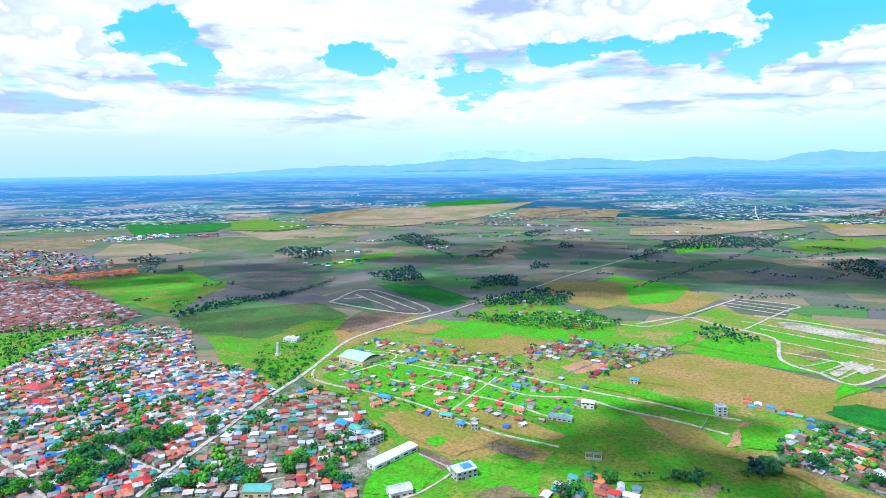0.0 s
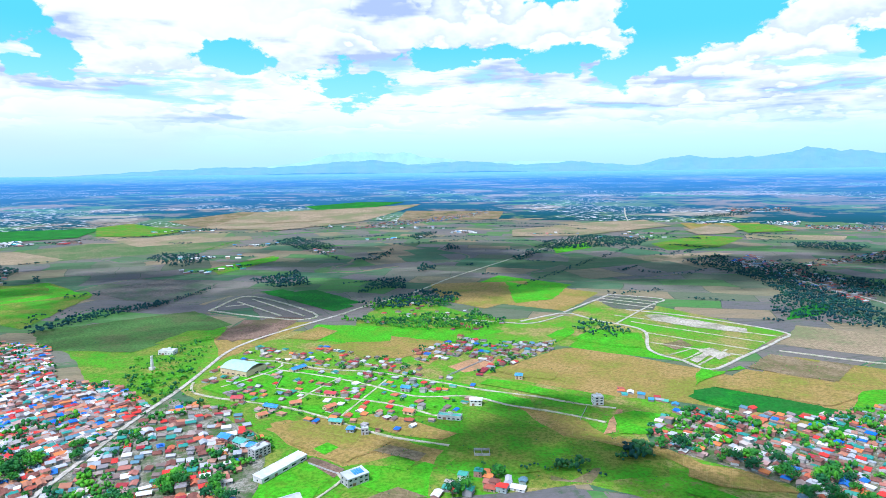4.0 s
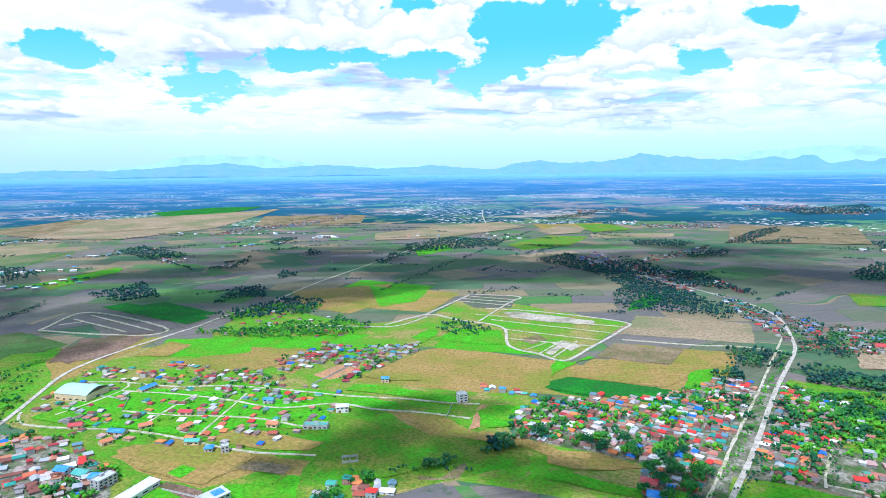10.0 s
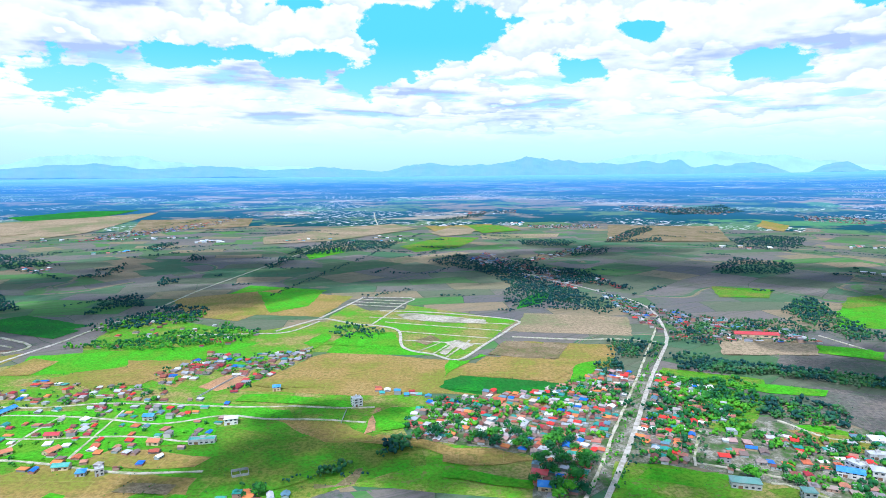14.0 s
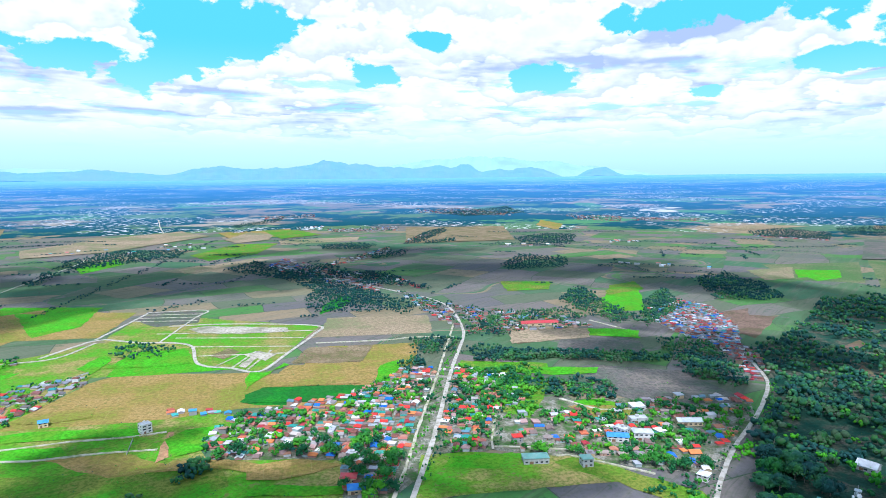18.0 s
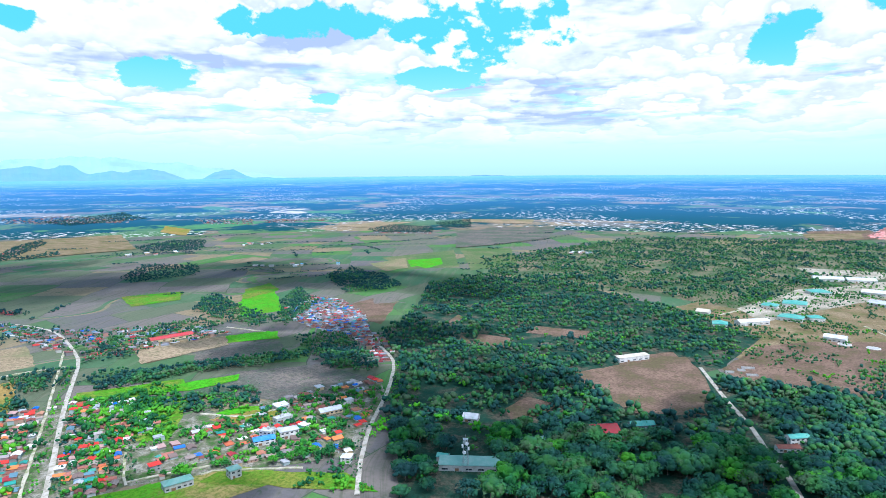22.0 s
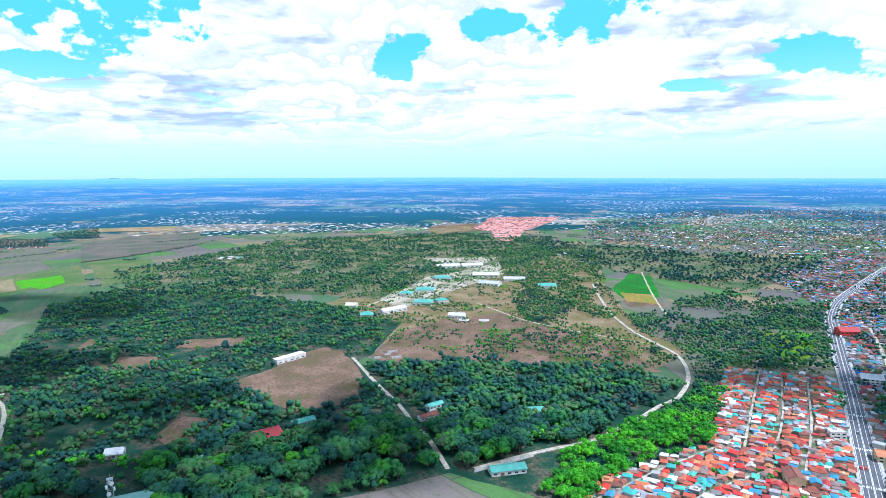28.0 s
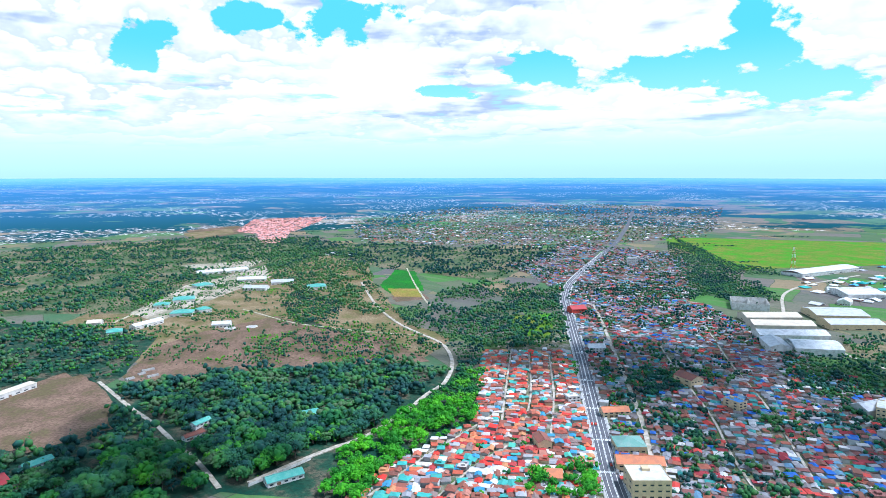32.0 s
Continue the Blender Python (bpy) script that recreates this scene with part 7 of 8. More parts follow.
building("classroom_block", "long two-storey classroom block", "building", 577.3, -260.2, -76.7, 22.1, 11.0, 7.0, "gable", PLASTER, TEAL_PAINT, 2)
building("classroom_block", "low classroom block with a dull red roof", "building", 560.2, -244.8, -84.4, 22.9, 9.9, 4.0, "gable", PLASTER, RUST_PAINT, 1)
building("teal_pavilion", "open pavilion with a teal hip roof in the wood", "pavilion", 520.8, -349.8, -109.6, 18.4, 17.6, 5.0, "hip", CONCRETE, TEAL_PAINT, 1)
building("green_hall", "low hall with a dark green roof in the wood", "hall", 501.0, -108.0, -111.8, 16.7, 15.4, 5.0, "gable", CONCRETE, GREEN_PAINT, 1)
building("blue_hall", "low hall with a pale teal roof by the field", "hall", 602.4, -127.7, -78.6, 27.3, 13.2, 4.0, "gable", CONCRETE, TEAL_PAINT, 1)
building("small_house", "grey house among trees", "house", 532.4, -66.8, -50.9, 17.9, 9.9, 4.0, "hip", CONCRETE, GREY_PAINT, 1)
building("small_house", "grey house among trees", "house", 555.1, -28.4, -57.1, 22.4, 11.0, 4.0, "hip", CONCRETE, GREEN_PAINT, 1)
building("pool_house", "long low building with a pale teal roof by the lane", "building", 424.5, -256.3, -102.3, 34.8, 15.4, 4.0, "gable", PLASTER, TEAL_PAINT, 1)
building("ruin", "low roofless dark block walls on bare earth", "ruin", 788.5, -271.3, -91.1, 11.5, 5.5, 2.0, "none", CONCRETE, GREY_PAINT, 1)
building("ruin", "low roofless dark block walls on bare earth", "ruin", 798.1, -288.5, -91.1, 10.2, 5.5, 2.0, "none", CONCRETE, GREY_PAINT, 1)
building("ruin", "low roofless dark block walls on bare earth", "ruin", 808.1, -300.2, -91.1, 17.7, 5.5, 2.0, "none", CONCRETE, GREY_PAINT, 1)
building("ruin", "low roofless dark block walls on bare earth", "ruin", 778.3, -294.4, -91.1, 15.7, 5.5, 2.0, "none", CONCRETE, GREY_PAINT, 1)
building("ruin", "low roofless dark block walls on bare earth", "ruin", 755.3, -276.9, -91.0, 16.6, 5.5, 2.0, "none", CONCRETE, GREY_PAINT, 1)
building("ruin", "low roofless dark block walls on bare earth", "ruin", 762.3, -266.7, -91.1, 14.0, 5.5, 2.0, "none", CONCRETE, GREY_PAINT, 1)
round_slab(939.7, -480.9, 9)
round_slab(921.8, -510.0, 9)
building("campus_hall", "low campus hall with a pale sheet roof", "hall", 1201.9, -479.7, -121.0, 31.5, 33.0, 6.0, "hip", PLASTER, TEAL_PAINT, 1)
building("campus_hall", "low campus hall with a pale sheet roof", "hall", 1227.6, -534.4, -115.4, 40.2, 39.6, 6.0, "hip", PLASTER, TEAL_PAINT, 1)
building("campus_hall", "low campus hall with a pale sheet roof", "hall", 1101.1, -474.9, -125.8, 37.8, 28.6, 6.0, "hip", PLASTER, TEAL_PAINT, 1)
building("campus_hall", "low campus hall with a pale sheet roof", "hall", 1357.2, -635.9, -92.6, 38.7, 33.0, 6.0, "hip", PLASTER, TEAL_PAINT, 1)
building("campus_hall", "low campus hall with a pale sheet roof", "hall", 1042.6, -340.3, -107.7, 26.5, 28.6, 6.0, "hip", PLASTER, TEAL_PAINT, 1)
building("campus_hall", "low campus hall with a pale sheet roof", "hall", 1098.4, -512.9, -94.5, 26.9, 24.2, 6.0, "hip", PLASTER, TEAL_PAINT, 1)
building("campus_hall", "low campus hall with a pale sheet roof", "hall", 1143.8, -793.1, -120.3, 40.0, 37.4, 6.0, "hip", PLASTER, TEAL_PAINT, 1)
building("campus_hall", "low campus hall with a pale sheet roof", "hall", 1349.8, -753.6, -126.3, 64.4, 28.6, 6.0, "gable", PLASTER, WHITE_PAINT, 1)
building("campus_hall", "low campus hall with a pale sheet roof", "hall", 1522.7, -803.6, -99.9, 59.3, 28.6, 6.0, "gable", PLASTER, WHITE_PAINT, 1)
building("campus_hall", "low campus hall with a pale sheet roof", "hall", 1255.5, -777.5, -123.0, 50.2, 24.2, 6.0, "gable", PLASTER, GREY_PAINT, 1)
building("campus_hall", "low campus hall with a pale sheet roof", "hall", 961.9, -478.6, -126.1, 33.5, 19.8, 6.0, "gable", PLASTER, WHITE_PAINT, 1)
building("campus_hall", "low campus hall with a pale sheet roof", "hall", 1062.3, -397.3, -71.6, 55.4, 15.4, 6.0, "gable", PLASTER, WHITE_PAINT, 1)
building("campus_hall", "low campus hall with a pale sheet roof", "hall", 1231.8, -696.9, -140.4, 50.3, 26.4, 6.0, "gable", PLASTER, GREY_PAINT, 1)
building("campus_hall", "low campus hall with a pale sheet roof", "hall", 1540.0, -740.2, -104.3, 62.5, 26.4, 6.0, "gable", PLASTER, WHITE_PAINT, 1)
building("campus_hall", "low campus hall with a pale sheet roof", "hall", 1135.3, -341.3, -121.3, 25.4, 22.0, 6.0, "gable", PLASTER, TAN_PAINT, 1)
building("department_store", "large tan building with a flat white roof by the highway", "building", 202.4, -434.0, -137.8, 33.5, 33.0, 14.0, "deck", CREAM, WHITE_PAINT, 3)
building("shop_house", "long building with an orange roof by the highway", "building", 223.0, -463.3, -143.7, 37.9, 17.6, 8.0, "gable", CREAM, ORANGE_PAINT, 2)
building("roofed_court", "tall open court with an orange sheet roof", "pavilion", 264.6, -400.7, -144.4, 15.6, 19.8, 6.0, "gable", CREAM, ORANGE_PAINT, 1)
building("parish_hall", "large hall with a brown sheet roof", "hall", 308.5, -448.4, -128.9, 14.3, 24.2, 7.0, "gable", CREAM, RUST_PAINT, 1)
building("market_hall", "large hall with a teal sheet roof", "hall", 248.7, -494.8, -138.0, 29.0, 28.6, 6.0, "hip", CREAM, GREEN_PAINT, 1)
building("shop_row", "row of shops with orange roofs", "building", 295.5, -556.3, -132.9, 31.4, 17.6, 6.0, "gable", CREAM, ORANGE_PAINT, 2)
building("shop_row", "white two-storey shop with a blue sign", "building", 348.9, -563.1, -120.7, 16.6, 13.2, 6.0, "deck", PLASTER, WHITE_PAINT, 2)
building("shop_row", "long shop with a white roof", "building", 428.9, -751.9, -138.9, 26.6, 22.0, 6.0, "gable", PLASTER, WHITE_PAINT, 2)
building("court_house", "tall building with a brown roof behind the street", "building", 279.1, -698.3, -112.1, 21.4, 33.0, 9.0, "gable", CREAM, RUST_PAINT, 2)
building("cream_house", "tall cream building with a blue roof", "building", 213.0, -654.6, -110.6, 13.2, 24.2, 9.0, "deck", CREAM, BLUE_PAINT, 3)
building("red_chapel", "red building with a white gable", "building", 577.1, -943.6, -123.3, 31.8, 28.6, 9.0, "gable", SIGNAL_RED, RED_PAINT, 2)
building("white_tower_block", "white multi-storey block above the town", "building", 782.1, -1553.6, -141.5, 29.5, 22.0, 18.0, "deck", PLASTER, WHITE_PAINT, 4)
building("factory", "large factory with a white arched roof", "factory", 207.6, -937.9, -149.2, 58.1, 49.5, 10.0, "arch", PLASTER, WHITE_PAINT, 1)
building("factory", "factory hall with a striped grey roof", "factory", 250.5, -921.7, -148.6, 31.5, 66.0, 9.0, "gable", PLASTER, GREY_PAINT, 1)
building("factory", "factory hall with a pale roof", "factory", 250.8, -992.6, -142.8, 95.6, 35.2, 9.0, "gable", PLASTER, WHITE_PAINT, 1)
building("factory", "factory hall with a tan roof", "factory", 279.4, -1049.1, -143.8, 89.1, 39.6, 9.0, "gable", TAN_PAINT, TAN_PAINT, 1)
building("factory", "factory hall with a tan roof", "factory", 309.2, -1096.9, -139.5, 86.8, 39.6, 9.0, "gable", TAN_PAINT, TAN_PAINT, 1)
building("factory", "roofless white factory walls", "factory", 368.6, -1185.6, -158.0, 60.0, 66.0, 12.0, "none", PLASTER, WHITE_PAINT, 1)
building("warehouse", "large warehouse with a white sheet roof", "warehouse", 236.2, -1192.0, -145.3, 79.1, 66.0, 9.0, "gable", CREAM, GREY_PAINT, 1)
building("warehouse", "large warehouse with a grey sheet roof", "warehouse", 200.8, -1126.6, -141.9, 79.6, 44.0, 9.0, "gable", CREAM, GREY_PAINT, 1)
building("warehouse", "long warehouse with a white roof", "warehouse", 249.4, -1428.0, -140.1, 71.9, 77.0, 9.0, "gable", PLASTER, WHITE_PAINT, 1)
building("warehouse", "long warehouse with a white roof", "warehouse", 371.9, -1703.5, -111.2, 208.1, 55.0, 8.0, "arch", PLASTER, WHITE_PAINT, 1)
building("warehouse", "warehouse with a white roof", "warehouse", 286.8, -1433.7, -165.2, 28.5, 33.0, 7.0, "gable", PLASTER, WHITE_PAINT, 1)
building("warehouse", "warehouse with a white roof", "warehouse", 246.0, -1318.9, -177.8, 24.4, 33.0, 7.0, "gable", PLASTER, WHITE_PAINT, 1)
building("warehouse", "large grey-roofed warehouse in the trees", "warehouse", 72.6, -676.3, 157.4, 28.5, 55.0, 8.0, "gable", CONCRETE, GREY_PAINT, 1)
building("warehouse", "long grey-roofed warehouse in the trees", "warehouse", 104.3, -738.3, 152.9, 23.6, 66.0, 8.0, "gable", CONCRETE, GREY_PAINT, 1)
building("cream_hall", "cream hall beside the warehouse", "building", 92.8, -726.8, -172.9, 24.3, 33.0, 12.0, "deck", CREAM, WHITE_PAINT, 3)
lattice_tower(411.8, -1627.5, 65.7)
perimeter_wall([(-182, 433.5), (-167.5, 449.5), (-153.6, 463.1)], 2.2, PLASTER)
perimeter_wall([(435.4, -231.5), (437.2, -263.2), (439.1, -292.2)], 2.2, PLASTER)
perimeter_wall([(-22.3, 502.3), (4.9, 475.6), (2.5, 463.6)], 1.6, CONCRETE)
perimeter_wall([(232.6, 544.2), (251.3, 573.1)], 1.6, CONCRETE)
perimeter_wall([(324.7, -607.4), (273.2, -528.8), (228, -460.2)], 2, PLASTER)
perimeter_wall([(-104.5, 764.7), (-59.2, 729.5), (-63.1, 695)], 1.6, CONCRETE)
perimeter_wall([(495.6, 71.3), (502.7, 62.8), (500, 5.8)], 2, CONCRETE)
perimeter_wall([(130.6, 695.6), (182, 741.7), (253.4, 793.5), (310.1, 817.2)], 1.8, PLASTER)

# ---- vehicles on the highway ----
def vehicle_kind(name, label, long, wide, tall, bonnet, mat):
    ob = new(name)
    tagged(ob, label, "vehicle", "traffic on the highway")
    part("body", joined(box(-long / 2, long / 2, -wide / 2, wide / 2, 0.35, 0.35 + tall * 0.42)), mat, ob)
    v, t = box(-long / 2 + 0.15, long / 2 - bonnet, -wide / 2 + 0.1, wide / 2 - 0.1, 0.35 + tall * 0.42, tall)
    v[4:, 0] *= 0.9
    part("cabin", (v, t), mat, ob)
    part("windscreen", box(long / 2 - bonnet - 0.12, long / 2 - bonnet + 0.06, -wide / 2 + 0.2, wide / 2 - 0.2, 0.4 + tall * 0.42, tall - 0.15), GLASS, ob)
    for x in (-long * 0.32, long * 0.32):
        for y in (-wide / 2, wide / 2):
            q = part("wheel", disc(0.34, -0.12, 0.12, 12), TYRE, ob)
            q.matrix_local = pose(x, y, 0.34, 90, 0, 0)
    return ob


TYRE = plain("tyre", (0.02, 0.02, 0.02), (0.03, 0.03, 0.03), 3.0)
CARS = [vehicle_kind("car", label, 4.4, 1.8, 1.5, 1.1, mat) for label, mat in (("white saloon car on the highway", SIGNAL_WHITE), ("dark grey car on the highway", ASPHALT), ("red car on the highway", SIGNAL_RED), ("silver car on the highway", STEEL))]
CARS += [vehicle_kind("jeepney", "long silver passenger jeep on the highway", 6.5, 2.1, 2.5, 1.3, STEEL), vehicle_kind("truck", "white box truck on the highway", 7.5, 2.4, 3.2, 1.4, SIGNAL_WHITE)]
for k in range(44):
    rng = random.Random(900 + k)
    line = HIGHWAY[:int(len(HIGHWAY) * 0.6)]
    n = int((k + rng.random()) / 44 * (len(line) - 2))
    u = rng.random()
    p, d = line[n].lerp(line[n + 1], u), (line[n + 1] - line[n]).normalized()
    lane = rng.choice((-5.8, -2.4, 2.4, 5.8))
    q = p + Vector((-d.y, d.x, 0)) * lane
    copy_thing(CARS[rng.choice((0, 0, 1, 2, 3, 4, 5))], Matrix.Translation((q.x, q.y, ROAD_TOP)) @ pose(0, 0, 0, 0, 0, math.degrees(math.atan2(d.y, d.x)) + (180 if lane > 0 else 0)))
for ob in CARS + RAIN_TREES + MANGOES + SAPLINGS + sum(HOUSES.values(), []):
    PROTOTYPES.append(ob)

# ---- towns and villages ----
settle(TOWN_WEST, 6.5, "mixed", "dense town houses", 101, 0.95, (5.2, 9.4), 663, (95, 38), 2.6)
settle(TOWN_LANE, 8.4, "mixed", "houses among trees by the village road", 102, 0.66, (5.4, 9.2), 677, (135, 52), 3.0)
settle(RED_ROOFS, 6.5, "warm", "crowded red-roofed houses", 103, 0.98, (5.8, 9.0), 677, (160, 80), 2.2)
settle(BARRIO, 7.9, "mixed", "roadside village houses", 104, 0.74, (5.2, 8.6), 564, (168, 98), 2.8)
settle(BARRIO_EAST, 8.4, "mixed", "village houses beside the highway", 105, 0.72, (5.2, 8.8), 592, (182, 106), 2.8)
settle(BARRIO_SOUTH, 10.0, "mixed", "scattered village houses in gardens", 106, 0.5, (5.6, 9.6), 620, (204, 120), 3)
settle(ESTATE, 11.5, "mixed", "scattered new houses on a street grid", 107, 0.52, (4.5, 8.5), 733, (215, 118), 2.0)
settle(CORNER, 9.0, "mixed", "houses at the edge of the fields", 121, 0.8, (6, 9), 733, (226, 124), 2.5)
settle(FARM_ROW, 9.0, "warm", "row of farm houses", 122, 0.7, (5.5, 8), 0, (0, 0), 2.0)
settle(TIP, 9.5, "dim", "small cluster of houses", 108, 0.62, (6, 10))
settle(TIP_WEST, 10.0, "dim", "small cluster of houses", 124, 0.4, (4.5, 8))
settle(COPSE_A, 20.0, "dim", "farm houses under the trees", 123, 0.3, (5, 9))
settle(ROADSIDE, 10.5, "dim", "houses along the far road", 109, 0.55, (7, 11))
settle(ROADSIDE_FAR, 11.0, "dim", "houses along the far road", 110, 0.6, (6, 11))
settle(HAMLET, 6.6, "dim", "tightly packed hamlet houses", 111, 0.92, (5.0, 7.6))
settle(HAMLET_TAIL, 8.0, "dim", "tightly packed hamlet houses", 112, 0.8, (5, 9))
settle(ROWS, 9.6, "rows", "rows of alike estate houses", 113, 0.95, (8.2, 9.6), jitter=0.06, turn=-28)
settle(ROWS_ORANGE, 10.0, "orange", "rows of orange-roofed estate houses", 114, 0.95, (8, 10), jitter=0.08, turn=5)
settle(TOWN_NW, 14.0, "mixed", "far town houses", 115, 0.5, (7, 12))
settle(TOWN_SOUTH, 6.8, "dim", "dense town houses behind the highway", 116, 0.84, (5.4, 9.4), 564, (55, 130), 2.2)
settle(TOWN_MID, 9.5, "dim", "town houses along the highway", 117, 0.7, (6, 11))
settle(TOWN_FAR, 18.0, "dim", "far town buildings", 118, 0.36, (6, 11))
settle(TOWN_FAR, 30.0, "pale", "far pale town buildings", 128, 0.3, (6, 12))
settle(PINK, 12.0, "pink", "far pink-roofed housing estate", 119, 0.98, (9, 12), jitter=0.05, turn=35)
settle(WORKS, 26.0, "pale", "factory yard sheds", 120, 0.4, (12, 24))

# ---- woods ----
OPEN = FIELD_AREAS["soil"] + FIELD_AREAS["sand"]
plant(FOREST, 12.5, "rain", LEAF_STUFF, "dense green wood of broad-crowned trees", 201, (6.5, 13.0), 0.88, 6.0, 680, 215, OPEN, clump=-0.33)
plant(FOREST, 21.0, "mango", GARDEN_STUFF, "lighter green trees scattered through the wood", 263, (4.5, 8.5), 0.6, 5.0, 0, 0, OPEN, clump=0.02)
plant(FOREST_EAST, 13.0, "rain", LEAF_STUFF, "dense green wood of broad-crowned trees", 202, (6.5, 13.0), 0.88, 6.0, 600, 235, OPEN, clump=-0.4)
plant(FOREST_EAST, 21.0, "mango", GARDEN_STUFF, "lighter green trees scattered through the wood", 264, (4.5, 8.5), 0.6, 5.0, 0, 0, OPEN, clump=0.02)
plant(SLOPE, 8.5, "bright", GARDEN_STUFF, "bright green trees on the slope", 203, (3.2, 7.3), 0.9, 2.0, 733, 150)
plant(FOREST_MID, 12.5, "rain", HAZED_STUFF, "dark woods along the road", 204, (7, 12.5), 0.9, 2.0, 0, 0, OPEN, clump=-0.25)
plant(WOODS_FAR, 13.0, "rain", LEAF_STUFF, "far dark woods with clearings", 205, (8.0, 14.0), 0.9, 2.0, 0, 0, OPEN + FIELD_AREAS["tan"], clump=0.0)
plant(WOODS_FAR, 15.0, "rain", HAZED_STUFF, "trees round the far woods, painted paler as if in haze", 261, (4.5, 9.5), 0.8, 2.0, 0, 0, OPEN, clump=-0.18)
plant(WOODS_FAR2, 14.0, "rain", DARK_STUFF, "far dark woods with clearings", 206, (8.0, 14.0), 0.9, 2.0, 0, 0, OPEN, clump=0.02)
plant(WOODS_FAR2, 17.0, "rain", HAZED_STUFF, "trees round the far woods, painted paler as if in haze", 262, (5.0, 10.0), 0.8, 2.0, 0, 0, OPEN, clump=-0.2)
plant(PARK, 12.0, "rain", LEAF_STUFF, "trees round the park by the town", 207, (6.5, 11.5), 0.9, 2.0, 0, 0, OPEN, clump=-0.15)
plant(PARK, 14.0, "rain", HAZED_STUFF, "lighter trees round the park", 265, (4.0, 8.0), 0.8, 2.0, 0, 0, OPEN, clump=-0.1)
for k, area in enumerate(FIELD_AREAS["sand"][:2]):
    plant(area, 15.0, "mango", GARDEN_STUFF, "garden trees between campus halls", 266 + k, (3.5, 7.5), 0.8, 2.0, 0, 0, clump=-0.05)
plant(FIELD_AREAS["brown"][0], 12.0, "rain", HAZED_STUFF, "trees scattered over the dry campus lawn", 268, (4.0, 8.5), 0.8, 2.0, 0, 0, clump=0.10)
plant(FIELD_AREAS["brown"][0], 13.0, "mango", GARDEN_STUFF, "bright trees scattered over the dry campus lawn", 269, (3.5, 7.0), 0.8, 2.0, 0, 0, clump=0.16)
plant(PARK2, 11.0, "rain", LEAF_STUFF, "scattered trees on the dry lawn", 208, (3.4, 8.4), 0.75, 2.0, 0, 0, clump=-0.02)
plant(PARK2, 9.0, "bright", BRIGHT_STUFF, "scattered bright trees on the dry lawn", 228, (2.4, 5.0), 0.7, 2.0, 0, 0, clump=0.14)
plant(TOWN_WEST, 9.0, "mango", GARDEN_STUFF, "trees among the town houses", 209, (3.5, 7.5), 0.9, 1.0, 663, 90, clump=-0.03)
plant(TOWN_LANE, 9.5, "mango", GARDEN_STUFF, "trees among the houses by the village road", 210, (3.8, 7.8), 0.85, 1.0, 663, 110, clump=-0.02)
plant(BARRIO, 10.0, "mango", GARDEN_STUFF, "trees among the village houses", 211, (3.6, 8.2), 0.72, 1.0, 592, 150, clump=-0.12)
plant(BARRIO_EAST, 9.0, "mango", GARDEN_STUFF, "trees among the village houses", 222, (3.6, 8.2), 0.8, 1.0, 0, 0)
plant(BARRIO_SOUTH, 9.0, "mango", GARDEN_STUFF, "garden trees of the village", 212, (3.2, 7.6), 0.78, 1.0, 620, 165, clump=-0.25)
plant(CORNER, 14.6, "mango", GARDEN_STUFF, "trees at the edge of the fields", 220, (3.0, 7.6), 0.6, 1.5, 620, 175)
plant(GARDENS, 10.0, "mango", GARDEN_STUFF, "garden trees of the village", 213, (3.2, 7.2), 0.85, 1.0, 0, 0)
plant(TOWN_SOUTH, 11.0, "mango", LEAF_STUFF, "trees among the town houses", 214, (4.2, 9.0), 0.8, 1.0, 0, 0, clump=-0.02)
plant(TOWN_MID, 12.0, "mango", LEAF_STUFF, "trees among the town houses", 215, (4.2, 9.5), 0.8, 1.5, 0, 0, clump=-0.1)
plant(RED_ROOFS, 9.0, "mango", GARDEN_STUFF, "trees among the red-roofed houses", 229, (3.0, 6.0), 0.8, 1.0, 0, 0, clump=0.28)
plant(TOWN_FAR, 19.0, "mango", HAZED_STUFF, "far town trees", 216, (5.0, 10.0), 0.8, 1.0, 0, 0, clump=-0.15)
plant(TOWN_NW, 26.6, "mango", DARK_STUFF, "far town trees", 217, (5.0, 11.2), 0.6, 1.0, 0, 0)
plant(GREEN_TOWN, 11.0, "mango", GARDEN_STUFF, "trees behind the town", 218, (3.8, 8.4), 0.8, 1.0, 0, 0, clump=-0.1)
plant(THICKET, 10.6, "mango", GARDEN_STUFF, "thicket beside the road", 219, (3.0, 6.8), 0.7, 1.0, 0, 0)
plant(ESTATE, 14.0, "mango", GARDEN_STUFF, "young trees between the plots", 221, (1.6, 4.2), 0.35, 1.0, 0, 0)
plant(TIP, 10.0, "mango", GARDEN_STUFF, "trees among the cluster of houses", 223, (2.6, 6.0), 0.6, 1.0, 0, 0)
plant(TIP_WEST, 11.0, "mango", GARDEN_STUFF, "trees among the cluster of houses", 224, (2.6, 6.0), 0.5, 1.0, 0, 0)
plant(ROADSIDE, 10.0, "mango", LEAF_STUFF, "trees along the far road", 225, (3.5, 7.5), 0.75, 1.0, 0, 0)
plant(HAMLET, 15.0, "mango", LEAF_STUFF, "trees among the hamlet houses", 226, (3.0, 6.0), 0.5, 1.0, 0, 0)
plant(ROWS, 20.0, "mango", LEAF_STUFF, "trees among the estate rows", 227, (2.5, 6.0), 0.5, 1.0, 0, 0, clump=0.0)
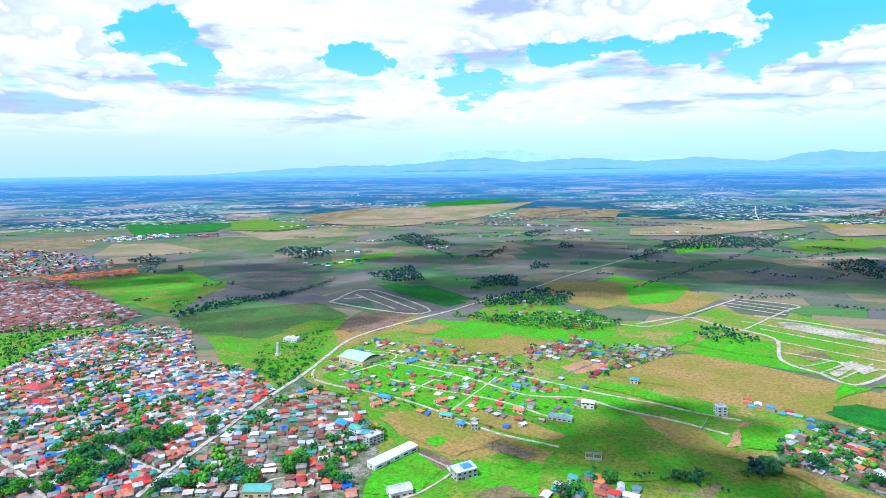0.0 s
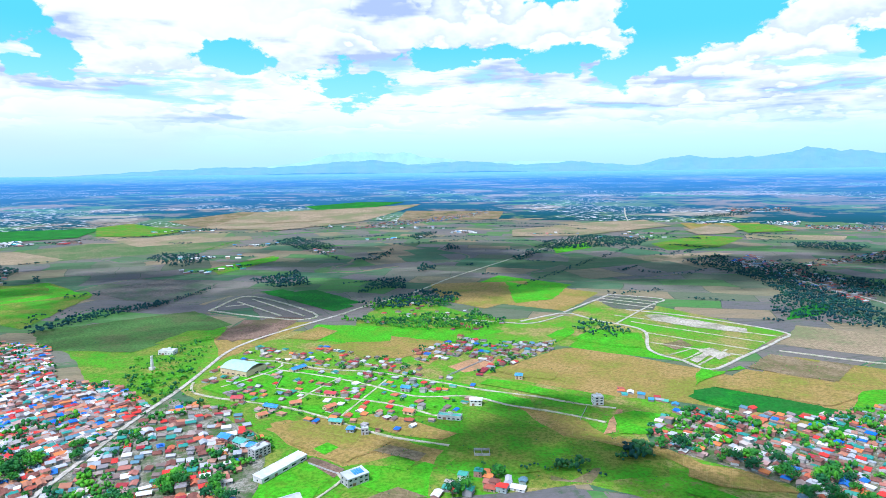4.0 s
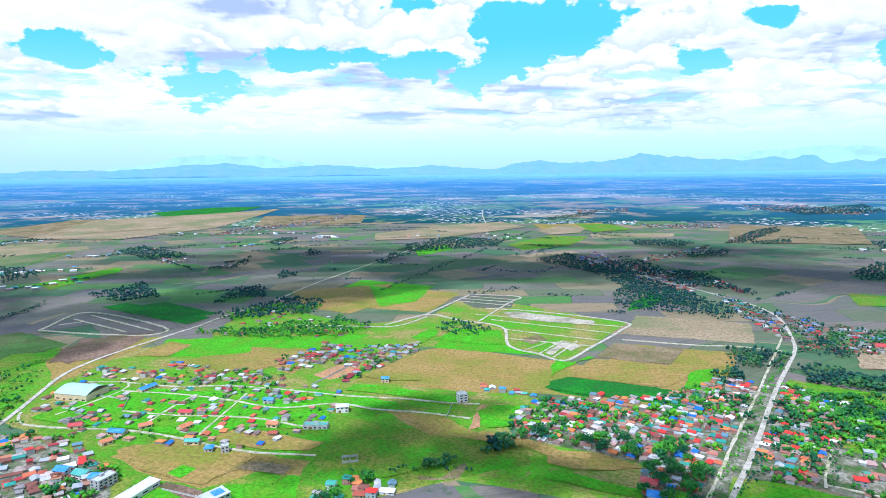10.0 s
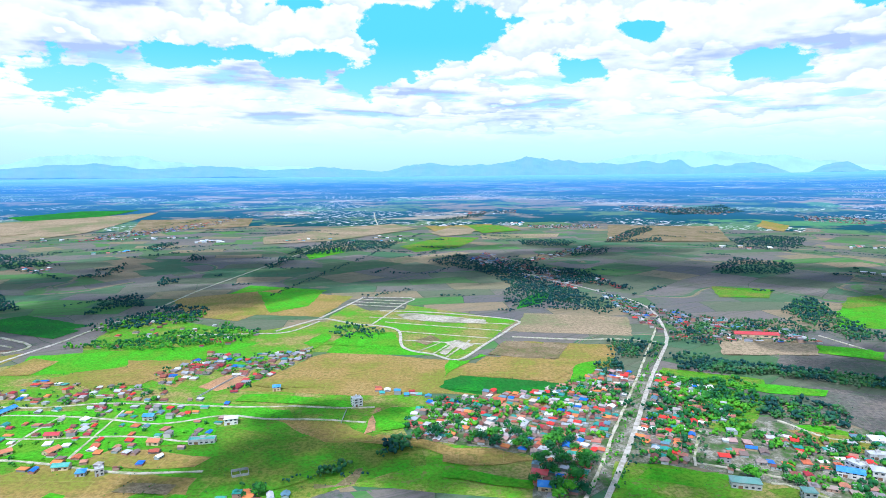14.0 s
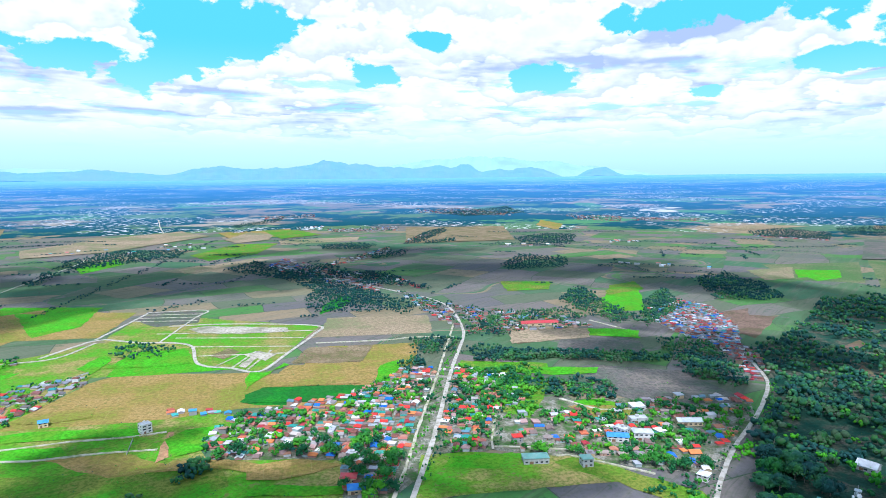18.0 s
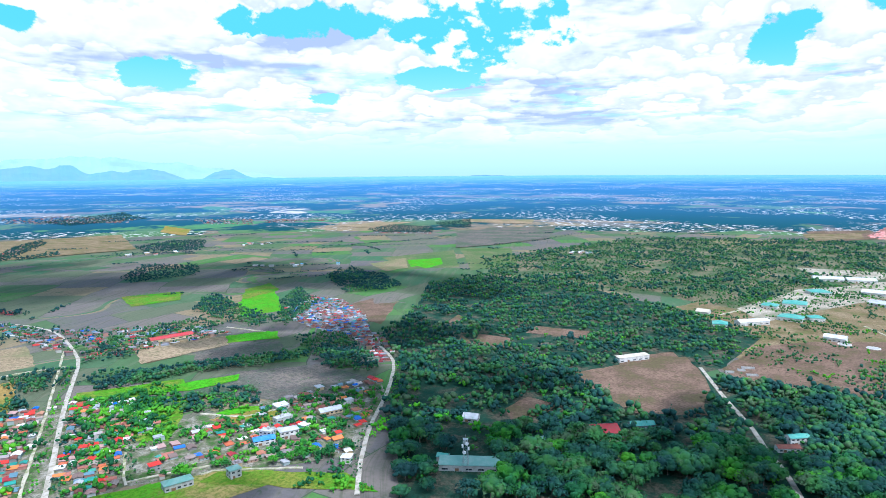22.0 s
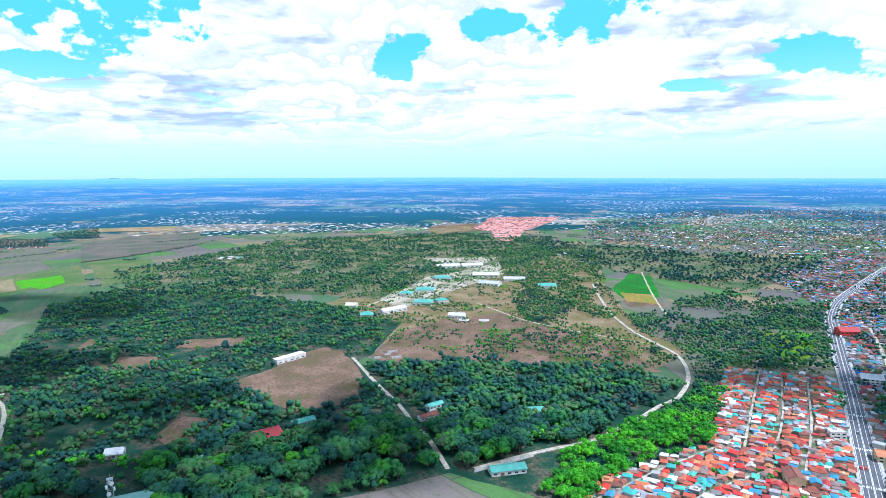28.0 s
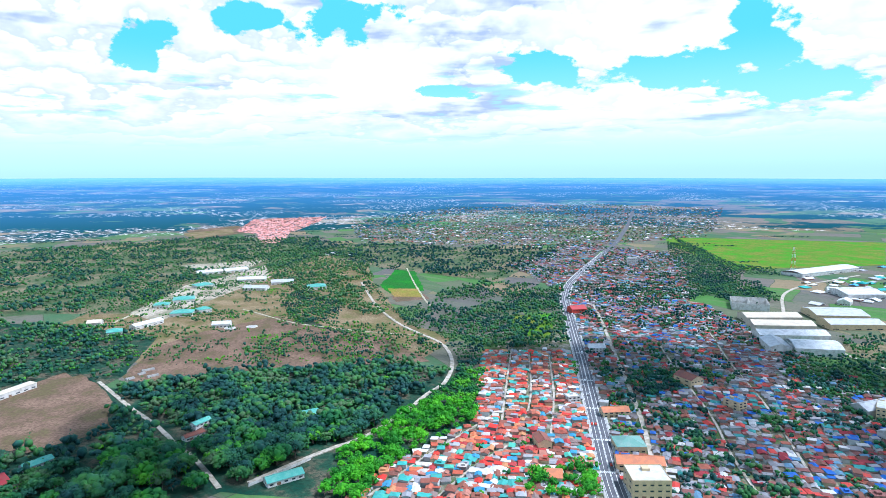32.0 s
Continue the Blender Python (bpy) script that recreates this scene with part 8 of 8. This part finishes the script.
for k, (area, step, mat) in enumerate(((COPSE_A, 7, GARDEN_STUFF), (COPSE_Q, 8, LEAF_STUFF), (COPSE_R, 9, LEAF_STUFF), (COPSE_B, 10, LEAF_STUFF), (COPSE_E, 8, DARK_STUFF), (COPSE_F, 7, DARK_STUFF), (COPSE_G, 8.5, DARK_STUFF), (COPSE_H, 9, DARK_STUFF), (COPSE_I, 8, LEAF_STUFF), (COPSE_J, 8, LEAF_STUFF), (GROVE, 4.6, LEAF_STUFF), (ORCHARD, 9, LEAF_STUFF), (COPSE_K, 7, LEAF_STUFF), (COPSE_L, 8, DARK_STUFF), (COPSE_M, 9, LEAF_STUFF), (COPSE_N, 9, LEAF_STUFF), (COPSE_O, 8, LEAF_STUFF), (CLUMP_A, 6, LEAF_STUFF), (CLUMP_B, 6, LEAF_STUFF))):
    plant(area, step * 1.1, "rain", mat, "copse of dark trees among fields", 230 + k, (4.2, 9.0), 0.85, 1.0, 0, 0, clump=-0.05 if k == 0 else None)
# sunlight on the front of the wood, put into a brighter leaf colour
plant(FOREST_FRONT, 10.0, "rain", BRIGHT_STUFF, "trees at the edge of the wood, coloured bright to look sunlit", 260, (4.0, 8.5), 0.6, 1.0, 0, 0, clump=0.0)


def far_hedges(count, seed, low=1480, high=3780, small=1.0):
    """Hedges, copses and hamlets over the open plain, thicker with distance."""
    rng = np.random.default_rng(seed)
    trees, walls, tops = [], [], []
    for k in range(count):
        r = low + (high - low) * rng.random() ** 0.75
        a = radians(rng.uniform(-172, 42))
        x0, y0 = -r * math.sin(a), r * math.cos(a)
        at = np.array([[x0, y0]])
        if inside(NO_HEDGE, at)[0] if small == 1.0 else any(inside(z, at)[0] for z in CLOSED):
            continue
        turn = radians(24) + (math.pi / 2 if rng.random() < 0.4 else 0) + rng.normal(0, 0.15)
        if rng.random() < 0.5 or r > 2200:
            turn = a + rng.normal(0, 0.25)      # across the view from the middle of the plan
        long, wide = small * rng.uniform(30, 260) * (0.6 + r / 4000), rng.choice([4, 6, 10, 25]) * rng.uniform(0.6, 1.3)
        for j in range(int(5 + long / 6 + wide * 0.4)):
            u, w = rng.uniform(-0.5, 0.5) * long, rng.normal(0, wide * 0.4)
            x, y = x0 + u * math.cos(turn) - w * math.sin(turn), y0 + u * math.sin(turn) + w * math.cos(turn)
            s = rng.uniform(2.5, 7.5) * (0.8 + r / 6000)
            trees.append((x, y, float(ground_z(x, y)) + 0.1 * s, rng.uniform(0, 6.28), s, s, s * rng.uniform(0.7, 1.1)))
        if rng.random() < 0.22 * small:
            for j in range(int(rng.integers(4, 16))):
                u, w = rng.uniform(-0.5, 0.5) * long, rng.normal(0, 20)
                x, y = x0 + u * math.cos(turn) - w * math.sin(turn), y0 + u * math.sin(turn) + w * math.cos(turn)
                wd, d, h, z = rng.uniform(7, 15), rng.uniform(6, 10), rng.uniform(3, 6), float(ground_z(x, y))
                walls.append((x, y, z, turn, wd, d, h))
                tops.append((x, y, z + h - 0.3 * d, turn, wd, d, 0.3 * d))
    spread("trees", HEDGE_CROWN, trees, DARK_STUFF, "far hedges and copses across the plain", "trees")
    spread("house_walls", WALL_BOX, walls, WALL_STUFF, "far hamlet houses, their walls", "houses")
    spread("house_roofs", GABLE_UNIT, tops, ROOF_STUFF["pale"], "far hamlet houses, their roofs", "houses")


CLOSED = [FOREST, FOREST_EAST, FOREST_MID, WOODS_FAR, WOODS_FAR2, TOWN_MID, TOWN_SOUTH, TOWN_FAR, TOWN_NW, ROWS, PARK, PARK2, WORKS, ROADSIDE, TOWN_WEST, GREEN_TOWN, HAMLET] + FIELD_AREAS["sand"] + FIELD_AREAS["meadow"]
for k, area in enumerate(NEAR_COPSES):
    plant(area, 8.5, "rain", LEAF_STUFF, "clump of dark green trees", 500 + k, (4.5, 8.5), 0.9, 1.5, 0, 0)
for k, area in enumerate(GARDEN_GROVES):
    plant(area, 8.0, "mango", GARDEN_STUFF, "grove of garden trees", 530 + k, (3.2, 6.8), 0.8, 1.5, 0, 0)
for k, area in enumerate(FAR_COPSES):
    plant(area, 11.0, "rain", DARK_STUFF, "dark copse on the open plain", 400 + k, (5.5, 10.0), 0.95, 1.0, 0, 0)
for k, area in enumerate(FAR_HAMLETS):
    settle(area, 14.0, "pale" if k in (2, 10) else "dim", "houses of a far village", 440 + k, 0.45, (7, 12))
    plant(area, 19.0, "mango", DARK_STUFF, "trees of a far village", 460 + k, (4.5, 8.0), 0.7, 1.0, 0, 0)
for k, pts in enumerate(HEDGEROWS):
    tree_line(pts, 8.0, (3.5, 7.0), DARK_STUFF, "row of dark trees between far fields", 480 + k, 5.0, 0.72)
far_hedges(120, 300, 1480, 2950)
far_hedges(30, 301, 1000, 1650, 0.6)


def verges(seed):
    """Low bushes along the tracks and round the plots."""
    rng = np.random.default_rng(seed)
    rows = []
    for x0, y0, x1, y1, half in ROAD_LINES:
        long = math.hypot(x1 - x0, y1 - y0)
        if math.hypot(x0, y0) > 1500 or half > 7:
            continue
        for k in range(int(long / 3.5)):
            if rng.random() < 0.42:
                u, off = rng.random(), (half + rng.uniform(0.4, 3.0)) * rng.choice([-1, 1])
                x, y = x0 + (x1 - x0) * u - (y1 - y0) / long * off, y0 + (y1 - y0) * u + (x1 - x0) / long * off
                s = rng.uniform(0.4, 1.5)
                rows.append((x, y, 0.3, rng.uniform(0, 6.28), s, s, s))
    for kind in ("grass", "lime", "olive", "tan", "green", "brown", "mud"):
        for pts in FIELD_AREAS[kind]:
            for (x0, y0), (x1, y1) in zip(pts, pts[1:] + pts[:1]):
                long = math.hypot(x1 - x0, y1 - y0)
                if math.hypot(x0, y0) > 1400:
                    continue
                for k in range(int(long / 5)):
                    if rng.random() < 0.4:
                        u, s = rng.random(), rng.uniform(0.4, 1.6)
                        rows.append((x0 + (x1 - x0) * u + rng.normal(0, 2), y0 + (y1 - y0) * u + rng.normal(0, 2), 0.4, rng.uniform(0, 6.28), s, s, s))
    rows = np.array(rows)
    pick = rng.random(len(rows)) < 0.5
    spread("bushes", HEDGE_CROWN, rows[pick], LEAF_STUFF, "low dark bushes along tracks and plot edges", "bushes")
    spread("bushes", HEDGE_CROWN, rows[~pick], BRIGHT_STUFF, "low bright bushes along tracks and plot edges", "bushes")


verges(310)
plant(CORNER_TREES, 10.0, "bright", BRIGHT_STUFF, "bright broad trees beside the highway", 240, (4.5, 7.5), 0.9, 1.0, 700, 170)
plant(LANE_TREES, 9.0, "mango", GARDEN_STUFF, "trees along the village lane", 241, (3.0, 6.0), 0.8, 1.0, 0, 0)
for k, pts in enumerate(TREE_ROWS):
    tree_line(pts, 5.5, (2.2, 5.0), LEAF_STUFF if k % 3 else BRIGHT_STUFF, "row of trees beside a road", 320 + k, 2.2, 0.75)


# the first of each kind are only patterns for the copies
for ob in PROTOTYPES:
    for o in (*ob.children_recursive, ob):
        bpy.data.objects.remove(o)
